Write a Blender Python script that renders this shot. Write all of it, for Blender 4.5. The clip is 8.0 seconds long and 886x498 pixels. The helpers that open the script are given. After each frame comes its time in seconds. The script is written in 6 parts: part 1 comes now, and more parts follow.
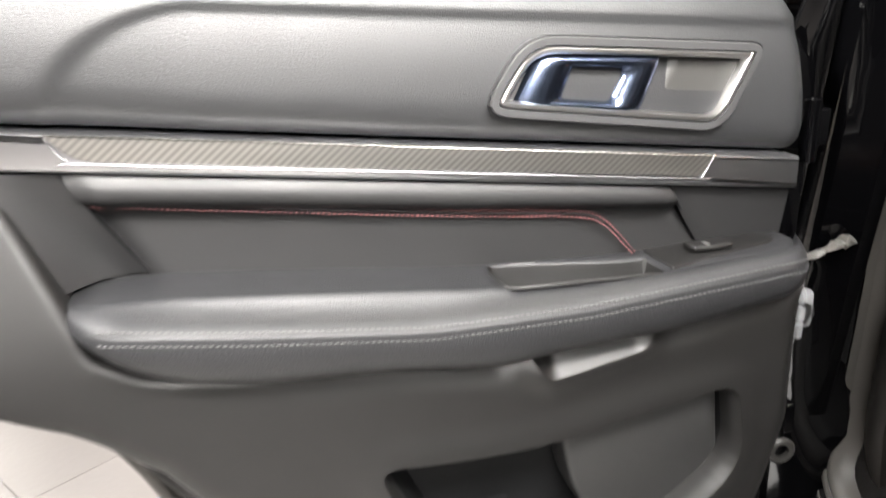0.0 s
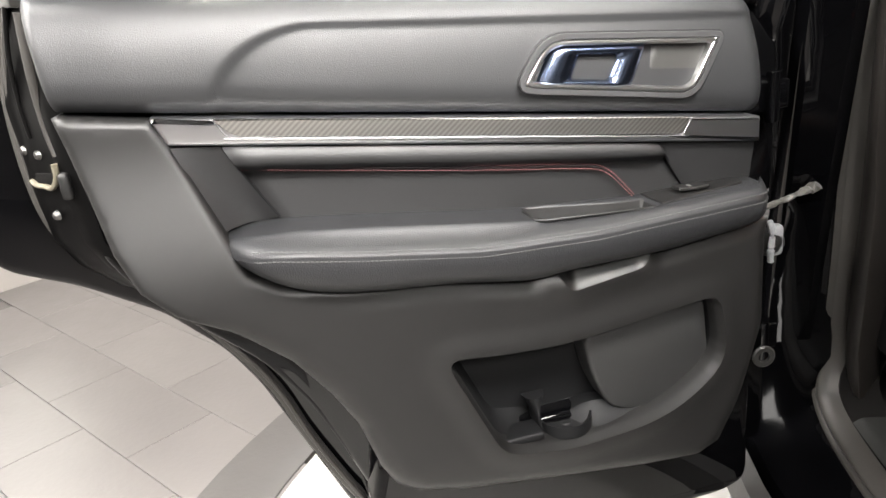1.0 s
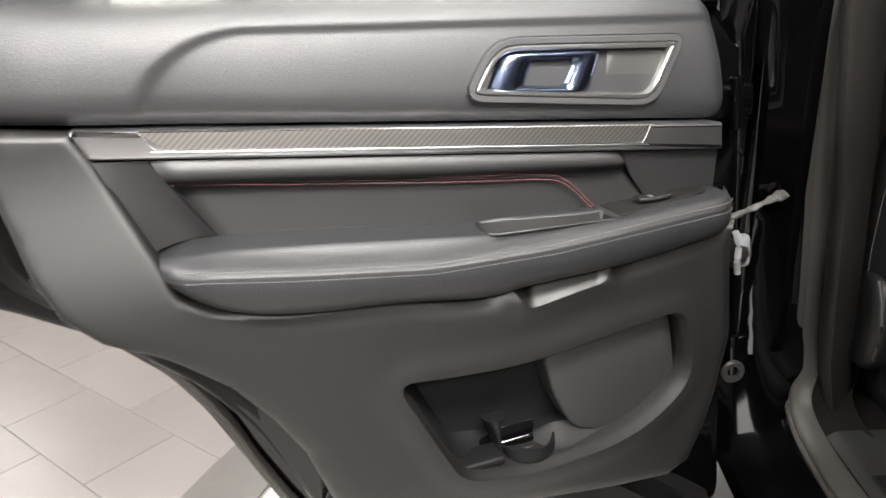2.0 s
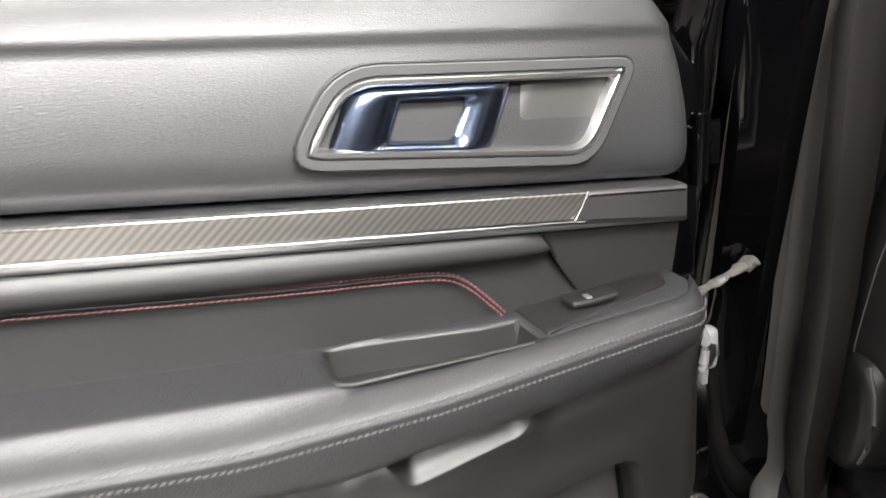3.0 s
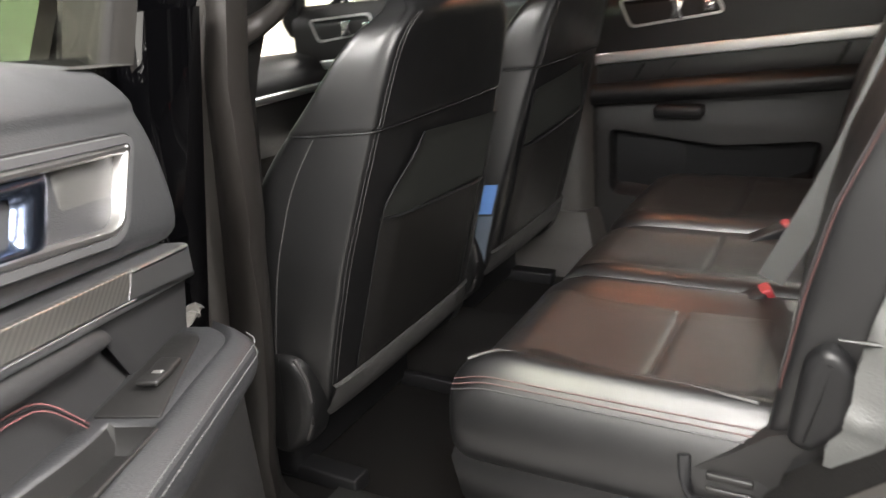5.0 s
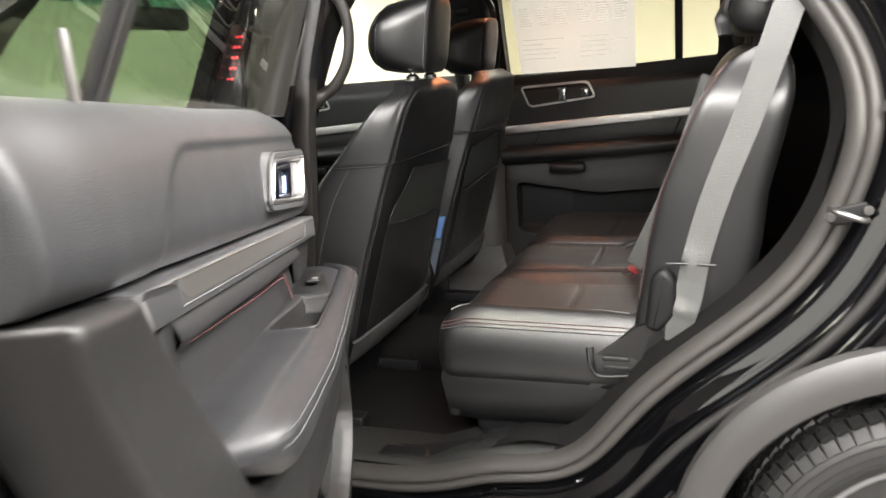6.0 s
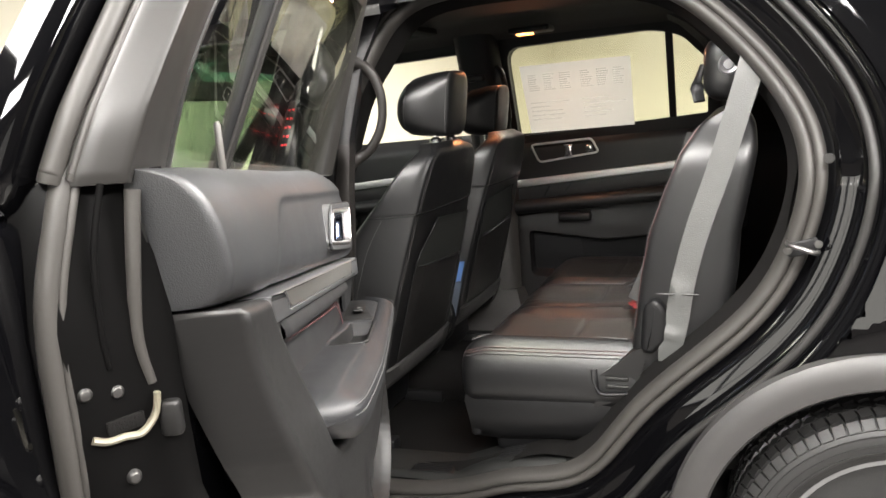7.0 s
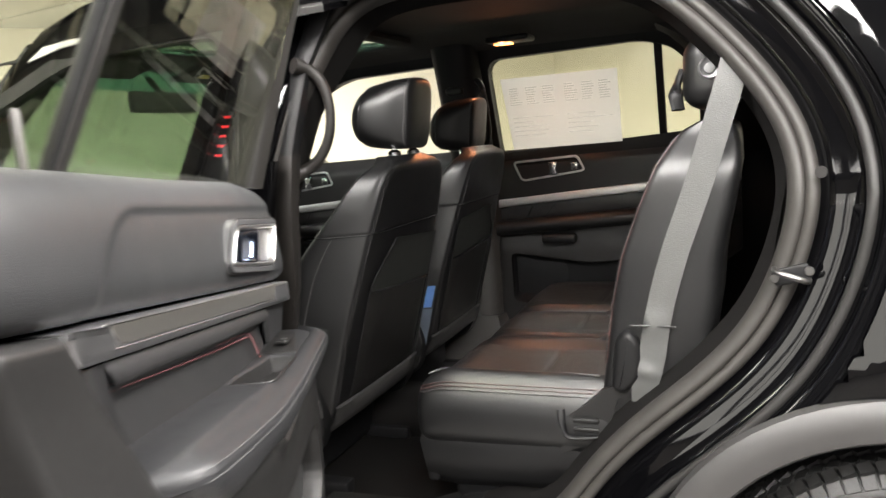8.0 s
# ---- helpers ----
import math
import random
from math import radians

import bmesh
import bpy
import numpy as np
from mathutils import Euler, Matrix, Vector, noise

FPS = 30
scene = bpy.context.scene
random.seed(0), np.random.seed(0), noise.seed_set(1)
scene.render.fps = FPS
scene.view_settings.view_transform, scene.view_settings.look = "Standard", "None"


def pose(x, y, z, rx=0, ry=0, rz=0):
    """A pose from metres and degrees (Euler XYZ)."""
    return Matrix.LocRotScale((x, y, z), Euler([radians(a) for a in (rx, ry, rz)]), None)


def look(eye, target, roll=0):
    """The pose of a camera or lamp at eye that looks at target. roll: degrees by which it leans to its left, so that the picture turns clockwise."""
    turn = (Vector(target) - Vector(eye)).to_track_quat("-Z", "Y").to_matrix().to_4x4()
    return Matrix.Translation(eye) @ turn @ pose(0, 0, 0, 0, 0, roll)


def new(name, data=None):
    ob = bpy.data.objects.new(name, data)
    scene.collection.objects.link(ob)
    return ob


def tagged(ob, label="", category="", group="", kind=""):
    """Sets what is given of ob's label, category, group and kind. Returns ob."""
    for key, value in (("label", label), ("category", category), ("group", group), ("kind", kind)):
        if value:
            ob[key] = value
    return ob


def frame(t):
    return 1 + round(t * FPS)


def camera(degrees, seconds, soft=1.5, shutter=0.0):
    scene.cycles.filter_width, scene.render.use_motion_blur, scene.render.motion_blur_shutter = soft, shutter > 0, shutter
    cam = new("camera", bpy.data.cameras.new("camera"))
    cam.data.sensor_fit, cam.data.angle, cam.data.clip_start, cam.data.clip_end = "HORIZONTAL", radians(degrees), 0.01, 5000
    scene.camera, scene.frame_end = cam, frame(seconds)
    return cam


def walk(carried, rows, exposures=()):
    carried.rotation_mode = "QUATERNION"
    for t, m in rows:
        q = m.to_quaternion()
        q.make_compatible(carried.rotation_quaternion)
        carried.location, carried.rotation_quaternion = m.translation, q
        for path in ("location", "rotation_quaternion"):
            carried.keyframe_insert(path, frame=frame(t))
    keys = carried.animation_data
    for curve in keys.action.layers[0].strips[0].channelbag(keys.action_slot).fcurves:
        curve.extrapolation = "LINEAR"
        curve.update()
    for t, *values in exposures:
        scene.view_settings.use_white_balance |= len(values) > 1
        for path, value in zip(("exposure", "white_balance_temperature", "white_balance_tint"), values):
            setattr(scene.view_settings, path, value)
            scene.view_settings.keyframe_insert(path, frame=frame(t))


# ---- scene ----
from mathutils.geometry import delaunay_2d_cdt
cam = camera(61.76, 8.0, soft=1.5, shutter=0.4)
PATH = [
    (0.0, -1.2326, -1.0730, 1.2229, 70.501, 2.999, 5.501),
    (0.5, -1.2348, -1.2499, 1.2163, 69.331, 4.776, 6.007),
    (0.6, -1.2354, -1.2769, 1.2192, 69.490, 5.099, 6.122),
    (1.0, -1.2293, -1.3479, 1.2434, 70.644, 5.883, 6.917),
    (2.5, -1.1704, -1.1545, 1.2240, 71.163, 5.995, 2.767),
    (3.0, -1.1511, -0.9031, 1.2296, 69.864, 5.234, -1.080),
    (3.5, -1.1507, -0.8265, 1.2196, 68.769, 5.406, -6.924),
    (4.0, -1.1538, -0.8047, 1.2260, 68.423, 5.727, -24.407),
    (4.5, -1.2172, -0.8228, 1.2102, 68.560, 5.937, -45.697),
    (4.8, -1.3341, -0.8252, 1.2490, 68.500, 4.491, -55.671),
    (5.0, -1.4165, -0.8181, 1.2554, 69.972, 4.895, -60.984),
    (5.2, -1.5110, -0.7985, 1.2694, 71.032, 4.464, -65.138),
    (6.3, -2.2333, -0.9611, 1.2921, 76.831, 4.344, -69.835),
    (6.5, -2.2864, -0.9760, 1.3043, 77.794, 4.568, -69.660),
    (7.0, -2.3219, -0.9935, 1.3066, 79.865, 4.889, -68.640),
    (7.5, -2.2936, -1.0064, 1.2942, 81.079, 5.241, -67.967),
    (8.0, -2.1058, -1.0418, 1.2660, 81.666, 4.498, -67.931),
]
walk(cam, [(t, pose(*p)) for t, *p in PATH], [(0.0, 0.38), (0.5, 0.18), (1.0, 0.02), (2.5, 0.06), (3.0, 0.30), (3.5, 0.40), (4.0, 0.38), (5.0, 0.36), (6.5, 0.08), (8.0, -0.15)])

# ---------------------------------------------------------------- world and light
world = bpy.data.worlds.new("showroom_air")
scene.world = world
world.use_nodes = True
world.node_tree.nodes["Background"].inputs[0].default_value = (0.9, 0.92, 1.0, 1)
world.node_tree.nodes["Background"].inputs[1].default_value = 0.004
scene.view_settings.exposure = 0.0

ROOM_TURN = -34.6          # the hall stands askew to the car on its turntable
# added unseen panels that light door, cabin and hall: x, y, height, the point they are aimed at, watts, spread
FILL_LAMPS = [(-0.30, -1.9, 2.96, (-1.1, -0.35, 1.0), 290, 150), (-0.4, -3.9, 2.96, (-1.1, -0.3, 1.0), 220, 150),
         (-2.45, -0.05, 2.96, (-0.4, -0.80, 0.8), 112, 110), (-3.2, -2.05, 2.75, (-0.4, -0.60, 0.8), 105, 100), (-3.4, 1.2, 2.96, (-2.6, 1.2, 0.0), 26, 150), (3.0, -1.2, 2.96, (2.6, -0.6, 0.9), 150, 150),
         (3.0, 1.6, 2.96, (3.2, 1.6, 0.9), 200, 150), (-1.4, 3.4, 2.96, (-1.2, 3.0, 0.8), 80, 150), (1.4, 3.6, 2.96, (1.2, 3.2, 0.8), 80, 150), (-0.1, 0.35, 2.96, (-0.1, 0.35, 0.0), 70, 150)]
for lx, ly, lz, aim, watts, spread in FILL_LAMPS:
    li = bpy.data.lights.new("panel_lamp", "AREA")
    li.shape, li.size, li.size_y = "RECTANGLE", 1.75, 0.56
    li.energy, li.spread = watts, radians(spread)
    li.color = (1.0, 0.965, 0.93)
    lo = new("panel_lamp", li)
    lo.matrix_world = look((lx, ly, lz), aim)

# area lamps in two unseen windows added behind the camera: hall axes of the pane's middle, its inward normal, width,
# watts
FILL_WINDOWS = [((-4.45, -3.1), (1, 0), 5.2, 230), ((-1.8, -6.53), (0, 1), 4.4, 50)]
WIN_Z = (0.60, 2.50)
for (wa, wb), (na, nb), wide, watts in FILL_WINDOWS:
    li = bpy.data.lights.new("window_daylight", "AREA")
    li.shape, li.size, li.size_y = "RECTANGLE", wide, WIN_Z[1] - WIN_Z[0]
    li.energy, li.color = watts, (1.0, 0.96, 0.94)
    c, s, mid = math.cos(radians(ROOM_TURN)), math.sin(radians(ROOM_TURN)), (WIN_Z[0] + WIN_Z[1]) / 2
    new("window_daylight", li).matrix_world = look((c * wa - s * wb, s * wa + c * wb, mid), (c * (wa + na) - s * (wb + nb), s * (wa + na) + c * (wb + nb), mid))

# the lit overhead lamp in the cabin
dome = bpy.data.lights.new("dome_glow", "AREA")
dome.shape, dome.size, dome.size_y, dome.energy, dome.color = "RECTANGLE", 0.035, 0.06, 3.4, (1.0, 0.36, 0.16)
new("dome_glow", dome).matrix_world = look((0.405, -0.275, 1.570), (0.05, -0.45, 0.7))
# ---------------------------------------------------------------- materials
def mat(name, base, rough=0.5, metal=0.0, grain=0, bump=0.0, var=0.0, var_scale=6.0, rough_var=0.0, spec=0.5, coat=0.0, kind="noise", aniso=0.0, tint=None):
    """A principled material: base colour varied at two scales, fine relief of `grain` cells a metre."""
    m = bpy.data.materials.new(name)
    m.use_nodes = True
    nt = m.node_tree
    b = nt.nodes["Principled BSDF"]
    L = nt.links.new
    b.inputs["Roughness"].default_value = rough
    b.inputs["Metallic"].default_value = metal
    b.inputs["Specular IOR Level"].default_value = spec
    b.inputs["Coat Weight"].default_value = coat
    b.inputs["Coat Roughness"].default_value = 0.04
    tc = nt.nodes.new("ShaderNodeTexCoord")
    big = nt.nodes.new("ShaderNodeTexNoise")
    big.inputs["Scale"].default_value, big.inputs["Detail"].default_value = var_scale, 6
    L(tc.outputs["Object"], big.inputs["Vector"])
    ramp = nt.nodes.new("ShaderNodeMixRGB")
    other = tint or tuple(c * (1 + var) for c in base)
    ramp.inputs[1].default_value = (*[c * (1 - var) for c in base], 1)
    ramp.inputs[2].default_value = (*other, 1)
    L(big.outputs["Fac"], ramp.inputs[0])
    L(ramp.outputs[0], b.inputs["Base Color"])
    if rough_var:
        mr = nt.nodes.new("ShaderNodeMapRange")
        mr.inputs[3].default_value, mr.inputs[4].default_value = rough - rough_var, rough + rough_var
        fine = nt.nodes.new("ShaderNodeTexNoise")
        fine.inputs["Scale"].default_value, fine.inputs["Detail"].default_value = var_scale * 4, 8
        L(tc.outputs["Object"], fine.inputs["Vector"])
        L(fine.outputs["Fac"], mr.inputs[0])
        L(mr.outputs[0], b.inputs["Roughness"])
    if grain:
        if kind == "cells":
            g = nt.nodes.new("ShaderNodeTexVoronoi")
            g.feature = "SMOOTH_F1"
            out = g.outputs["Distance"]
        else:
            g = nt.nodes.new("ShaderNodeTexNoise")
            g.inputs["Detail"].default_value = 3
            out = g.outputs["Fac"]
        g.inputs["Scale"].default_value = grain
        L(tc.outputs["Object"], g.inputs["Vector"])
        bp = nt.nodes.new("ShaderNodeBump")
        bp.inputs["Strength"].default_value = bump
        bp.inputs["Distance"].default_value = 0.6 / grain
        L(out, bp.inputs["Height"])
        L(bp.outputs[0], b.inputs["Normal"])
    return m


def glass_mat(name, colour, rough=0.0):
    m = bpy.data.materials.new(name)
    m.use_nodes = True
    nt = m.node_tree
    nt.nodes.clear()
    out = nt.nodes.new("ShaderNodeOutputMaterial")
    tr = nt.nodes.new("ShaderNodeBsdfTransparent")
    tr.inputs[0].default_value = (*colour, 1)
    gl = nt.nodes.new("ShaderNodeBsdfGlossy")
    gl.inputs["Roughness"].default_value = rough
    lw = nt.nodes.new("ShaderNodeLayerWeight")
    lw.inputs[0].default_value = 0.5
    pw = nt.nodes.new("ShaderNodeMath")
    pw.operation = "POWER"
    pw.inputs[1].default_value = 4.0
    nt.links.new(lw.outputs["Facing"], pw.inputs[0])
    fr = nt.nodes.new("ShaderNodeMath")
    fr.operation = "MULTIPLY_ADD"
    fr.inputs[1].default_value, fr.inputs[2].default_value = 0.95, 0.06
    nt.links.new(pw.outputs[0], fr.inputs[0])
    mx = nt.nodes.new("ShaderNodeMixShader")
    nt.links.new(fr.outputs[0], mx.inputs[0])
    nt.links.new(tr.outputs[0], mx.inputs[1])
    nt.links.new(gl.outputs[0], mx.inputs[2])
    nt.links.new(mx.outputs[0], out.inputs[0])
    return m


def glow_mat(name, colour, power):
    m = bpy.data.materials.new(name)
    m.use_nodes = True
    b = m.node_tree.nodes["Principled BSDF"]
    b.inputs["Base Color"].default_value = (*colour, 1)
    b.inputs["Emission Color"].default_value = (*colour, 1)
    b.inputs["Emission Strength"].default_value = power
    return m


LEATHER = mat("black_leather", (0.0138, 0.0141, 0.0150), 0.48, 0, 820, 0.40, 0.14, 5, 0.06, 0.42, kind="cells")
# seats, console and wheel; on the far door its dark tone paints in shade
DARK_LEATHER = mat("dark_leather", (0.0036, 0.0036, 0.0038), 0.40, 0, 900, 0.18, 0.18, 7, 0.07, 0.48, kind="cells")
SEAT_PERF = mat("perforated_leather", (0.0062, 0.0058, 0.0055), 0.42, 0, 700, 0.6, 0.15, 9, 0.05, 0.5, kind="cells")
PLASTIC = mat("hard_plastic", (0.0048, 0.0046, 0.0045), 0.48, 0, 1200, 0.22, 0.20, 30, 0.06, 0.38, kind="cells")
PLASTIC_DARK = mat("dark_plastic", (0.005, 0.005, 0.0054), 0.50, 0, 900, 0.3, 0.15, 8, 0.05, 0.2)
TRIM_GREY = mat("pillar_trim", (0.0085, 0.0073, 0.0065), 0.50, 0, 900, 0.2, 0.10, 6, 0.05, 0.32)
SATIN = mat("satin_silver", (0.42, 0.415, 0.41), 0.32, 1.0, 300, 0.03, 0.05, 20, 0.04)
CHROME = mat("chrome", (0.70, 0.71, 0.73), 0.09, 1.0, 0, 0, 0.04, 20, 0.02)
PAINT = mat("black_paint", (0.0010, 0.0010, 0.0012), 0.3, 0.0, 0, 0, 0.1, 4, 0.03, 0.0, coat=0.72)
RUBBER = mat("rubber_seal", (0.012, 0.0115, 0.011), 0.5, 0, 300, 0.25, 0.2, 20, 0.06, 0.3)
TYRE = mat("tyre_rubber", (0.0058, 0.0057, 0.0055), 0.6, 0, 250, 0.3, 0.25, 14, 0.06)
FLARE = mat("arch_plastic", (0.024, 0.0230, 0.0222), 0.5, 0, 700, 0.3, 0.2, 9, 0.06)
CARPET = mat("black_carpet", (0.0038, 0.0035, 0.0033), 0.95, 0, 420, 1.0, 0.35, 18, 0.0, 0.1)
HEADLINER = mat("black_headliner", (0.022, 0.021, 0.020), 0.95, 0, 500, 0.6, 0.15, 8, 0.0, 0.2)
BELT = mat("belt_webbing", (0.046, 0.047, 0.045), 0.5, 0, 380, 0.5, 0.15, 25, 0.05)
RED = mat("red_plastic", (0.17, 0.014, 0.016), 0.4, 0, 0, 0, 0.1, 30)
RED_THREAD = mat("red_thread", (0.13, 0.045, 0.046), 0.7, 0, 0, 0, 0.15, 60)
GREY_THREAD = mat("grey_thread", (0.042, 0.042, 0.042), 0.7, 0, 0, 0, 0.15, 60)
BARE = mat("zinc_metal", (0.10, 0.097, 0.094), 0.38, 0.9, 120, 0.1, 0.25, 30, 0.08)
LATCH = mat("latch_bumper", (0.115, 0.104, 0.076), 0.45, 0.1, 90, 0.1, 0.2, 40, 0.06)
STRAP = mat("check_strap", (0.10, 0.095, 0.088), 0.5, 0.25, 140, 0.6, 0.3, 40, 0.08)
GLASS = glass_mat("clear_glass", (0.90, 0.91, 0.83))
GREEN_GLASS = glass_mat("green_glass", (0.31, 0.37, 0.33))
WALL = mat("cream_wall", (0.78, 0.74, 0.60), 0.75, 0, 90, 0.15, 0.03, 1.5, 0.04)
# ceiling tone set dark to hold down bounce light and reflections
CEIL = mat("dark_ceiling", (0.10, 0.10, 0.10), 0.8, 0, 60, 0.1, 0.03, 2)
WHITE_PLATE = mat("white_plate", (0.30, 0.29, 0.276), 0.45, 0, 60, 0.05, 0.05, 3, 0.06)
GREY_RING = mat("grey_ring", (0.062, 0.058, 0.055), 0.5, 0, 60, 0.05, 0.06, 4, 0.06)
BLUE = mat("blue_plastic", (0.06, 0.13, 0.30), 0.35, 0, 0, 0, 0.1, 30)
LAMP_GLOW = glow_mat("lamp_diffuser", (1.0, 0.96, 0.9), 6.0)
AMBER_GLOW = glow_mat("amber_lamp", (1.0, 0.36, 0.10), 7.0)
RED_GLOW = glow_mat("red_indicator", (1.0, 0.03, 0.04), 1.1)
GROUT = mat("tile_grout", (0.128, 0.119, 0.113), 0.85, 0, 200, 0.3, 0.1, 10)


def tile_mat():
    m = mat("floor_tile", (0.125, 0.116, 0.111), 0.36, 0, 40, 0.05, 0.14, 3.0, 0.08)
    nt = m.node_tree
    b = nt.nodes["Principled BSDF"]
    src = b.inputs["Base Color"].links[0].from_socket
    oi = nt.nodes.new("ShaderNodeObjectInfo")
    mr = nt.nodes.new("ShaderNodeMapRange")
    mr.inputs[3].default_value, mr.inputs[4].default_value = 0.92, 1.06
    nt.links.new(oi.outputs["Random"], mr.inputs[0])
    mul = nt.nodes.new("ShaderNodeVectorMath")
    mul.operation = "SCALE"
    nt.links.new(src, mul.inputs[0])
    nt.links.new(mr.outputs[0], mul.inputs["Scale"])
    nt.links.new(mul.outputs[0], b.inputs["Base Color"])
    return m


TILE = tile_mat()


def carbon_mat():
    """Twill weave of dark and light threads, a few millimetres wide."""
    m = mat("carbon_weave", (0.12, 0.115, 0.105), 0.36, 1.0, 0, 0, 0.06, 12)
    nt = m.node_tree
    b = nt.nodes["Principled BSDF"]
    tc = nt.nodes.new("ShaderNodeTexCoord")
    rot = nt.nodes.new("ShaderNodeMapping")
    rot.inputs["Rotation"].default_value = (0, radians(52), 0)
    wv = nt.nodes.new("ShaderNodeTexWave")
    wv.inputs["Scale"].default_value = 58
    wv.inputs["Distortion"].default_value = 0.15
    nt.links.new(tc.outputs["Object"], rot.inputs[0])
    nt.links.new(rot.outputs[0], wv.inputs[0])
    mx = nt.nodes.new("ShaderNodeMixRGB")
    mx.inputs[1].default_value = (0.36, 0.35, 0.33, 1)
    mx.inputs[2].default_value = (0.55, 0.54, 0.51, 1)
    nt.links.new(wv.outputs["Fac"], mx.inputs[0])
    nt.links.new(mx.outputs[0], b.inputs["Base Color"])
    return m


CARBON = carbon_mat()
# lighter copy of the pillar trim: the far side's light is in the colour
FAR_TRIM = mat("far_trim", (0.018, 0.0165, 0.015), 0.45, 0, 700, 0.25, 0.1, 6, 0.06)
GRILLE = mat("mesh_grille", (0.024, 0.0235, 0.022), 0.5, 0.0, 1400, 0.5, 0.05, 20, 0.03, kind="cells")
SPEAKER = mat("speaker_mesh", (0.0085, 0.0085, 0.0085), 0.55, 0, 800, 0.9, 0.1, 20, 0.03, kind="cells")
RUBBER_GREY = mat("grey_seal", (0.026, 0.0242, 0.0222), 0.5, 0, 700, 0.10, 0.12, 18, 0.06, 0.3)
PRIVACY_PANE = mat("privacy_pane", (0.003, 0.003, 0.0045), 0.14, 0, 0, 0, 0.05, 5, 0.02, 0.2)
SATIN_BRIGHT = mat("bright_satin", (0.66, 0.66, 0.66), 0.38, 1.0, 300, 0.03, 0.04, 20, 0.04)
CLEAR = glass_mat("front_glass", (0.96, 0.96, 0.93))
SKIRT = mat("skirt_plastic", (0.017, 0.0163, 0.0157), 0.6, 0, 600, 0.4, 0.12, 9, 0.06)
BAND = glass_mat("shade_band", (0.25, 0.55, 0.52))
GREEN_GLASS2 = glass_mat("front_tint", (0.72, 0.82, 0.72))

BLUE_CHROME = mat("smoked_chrome", (0.105, 0.13, 0.19), 0.24, 1.0, 0, 0, 0.12, 25, 0.04)
SUNROOF = glass_mat("sunroof_glass", (0.55, 0.78, 0.74))


def thin_paper(name="window_paper", tint=(0.80, 0.80, 0.77), glow=(0.74, 0.73, 0.70)):
    """Printed sheet: light shines through it."""
    m = mat(name, tint, 0.85, 0, 0, 0, 0.03, 10)
    nt = m.node_tree
    out = nt.nodes["Material Output"]
    tr = nt.nodes.new("ShaderNodeBsdfTranslucent")
    tr.inputs[0].default_value = (*glow, 1)
    mx = nt.nodes.new("ShaderNodeMixShader")
    mx.inputs[0].default_value = 0.65
    nt.links.new(nt.nodes["Principled BSDF"].outputs[0], mx.inputs[1])
    nt.links.new(tr.outputs[0], mx.inputs[2])
    nt.links.new(mx.outputs[0], out.inputs[0])
    return m


PAPER_LIT = thin_paper()
PRINT = glass_mat("grey_print", (0.90, 0.90, 0.90), 0.9)

VISOR_LABEL = mat("yellow_label", (0.75, 0.50, 0.12), 0.6, 0, 0, 0, 0.05, 30)
# wall tone lowered so that the gloss black car reflects less
GREY_WALL = mat("warm_grey_wall", (0.26, 0.24, 0.225), 0.7, 0, 90, 0.15, 0.05, 1.5, 0.04)
ARM_LEATHER = mat("armrest_leather", (0.0115, 0.0117, 0.0127), 0.48, 0, 660, 0.42, 0.14, 5, 0.06, 0.32, kind="cells")
# lighter than the body black: the frame's reflected light is in the colour
FRAME_PAINT = mat("frame_paint", (0.012, 0.0112, 0.0103), 0.42, 0, 900, 0.05, 0.1, 6, 0.05, 0.35)
KNOB = mat("grey_knob", (0.05, 0.047, 0.043), 0.4, 0, 0, 0, 0.1, 30)
GUNMETAL = mat("gunmetal_satin", (0.52, 0.525, 0.54), 0.31, 1.0, 300, 0.03, 0.05, 20, 0.04)
INSERT = mat("insert_leather", (0.0098, 0.0097, 0.0101), 0.49, 0, 900, 0.20, 0.14, 5, 0.06, 0.40, kind="cells")
DULL_ALLOY = mat("dull_alloy", (0.22, 0.22, 0.225), 0.4, 0.8, 0, 0, 0.1, 10, 0.05)
RECLINER = mat("recliner_plastic", (0.0045, 0.0045, 0.0047), 0.42, 0, 900, 0.12, 0.1, 10, 0.05, 0.25)
END_PAINT = mat("door_end_paint", (0.0028, 0.0027, 0.0027), 0.32, 0, 0, 0, 0.1, 5, 0.06, 0.03)
BEZEL = mat("bezel_grey", (0.028, 0.028, 0.029), 0.48, 0, 900, 0.15, 0.08, 20, 0.05)
# panel plastic made darker: the recess shade is in the colour
POCKET_SHADE = mat("pocket_shade", (0.0032, 0.0033, 0.0036), 0.6, 0, 900, 0.1, 0.15, 20, 0.05, 0.18)
PALE_CLIP = mat("pale_clip", (0.14, 0.143, 0.147), 0.5, 0, 0, 0, 0.15, 40)
# colour of the sheen patch on the far front seat's bolster
PALE_SHEEN = mat("pale_sheen", (0.045, 0.055, 0.07), 0.4, 0, 600, 0.2, 0.1, 20, 0.05)
POCKET_FELT = mat("pocket_felt", (0.0105, 0.0112, 0.0100), 0.8, 0, 900, 0.5, 0.15, 20, 0.05, 0.2)
SKIRT_DARK = mat("sill_plastic", (0.0075, 0.0078, 0.0072), 0.6, 0, 500, 0.5, 0.2, 12, 0.06, 0.35)
SEAT_THREAD = mat("seat_thread", (0.022, 0.021, 0.021), 0.6, 0, 0, 0, 0.15, 60)
SEAT_RED = mat("seat_red_thread", (0.05, 0.022, 0.020), 0.65, 0, 0, 0, 0.15, 60)
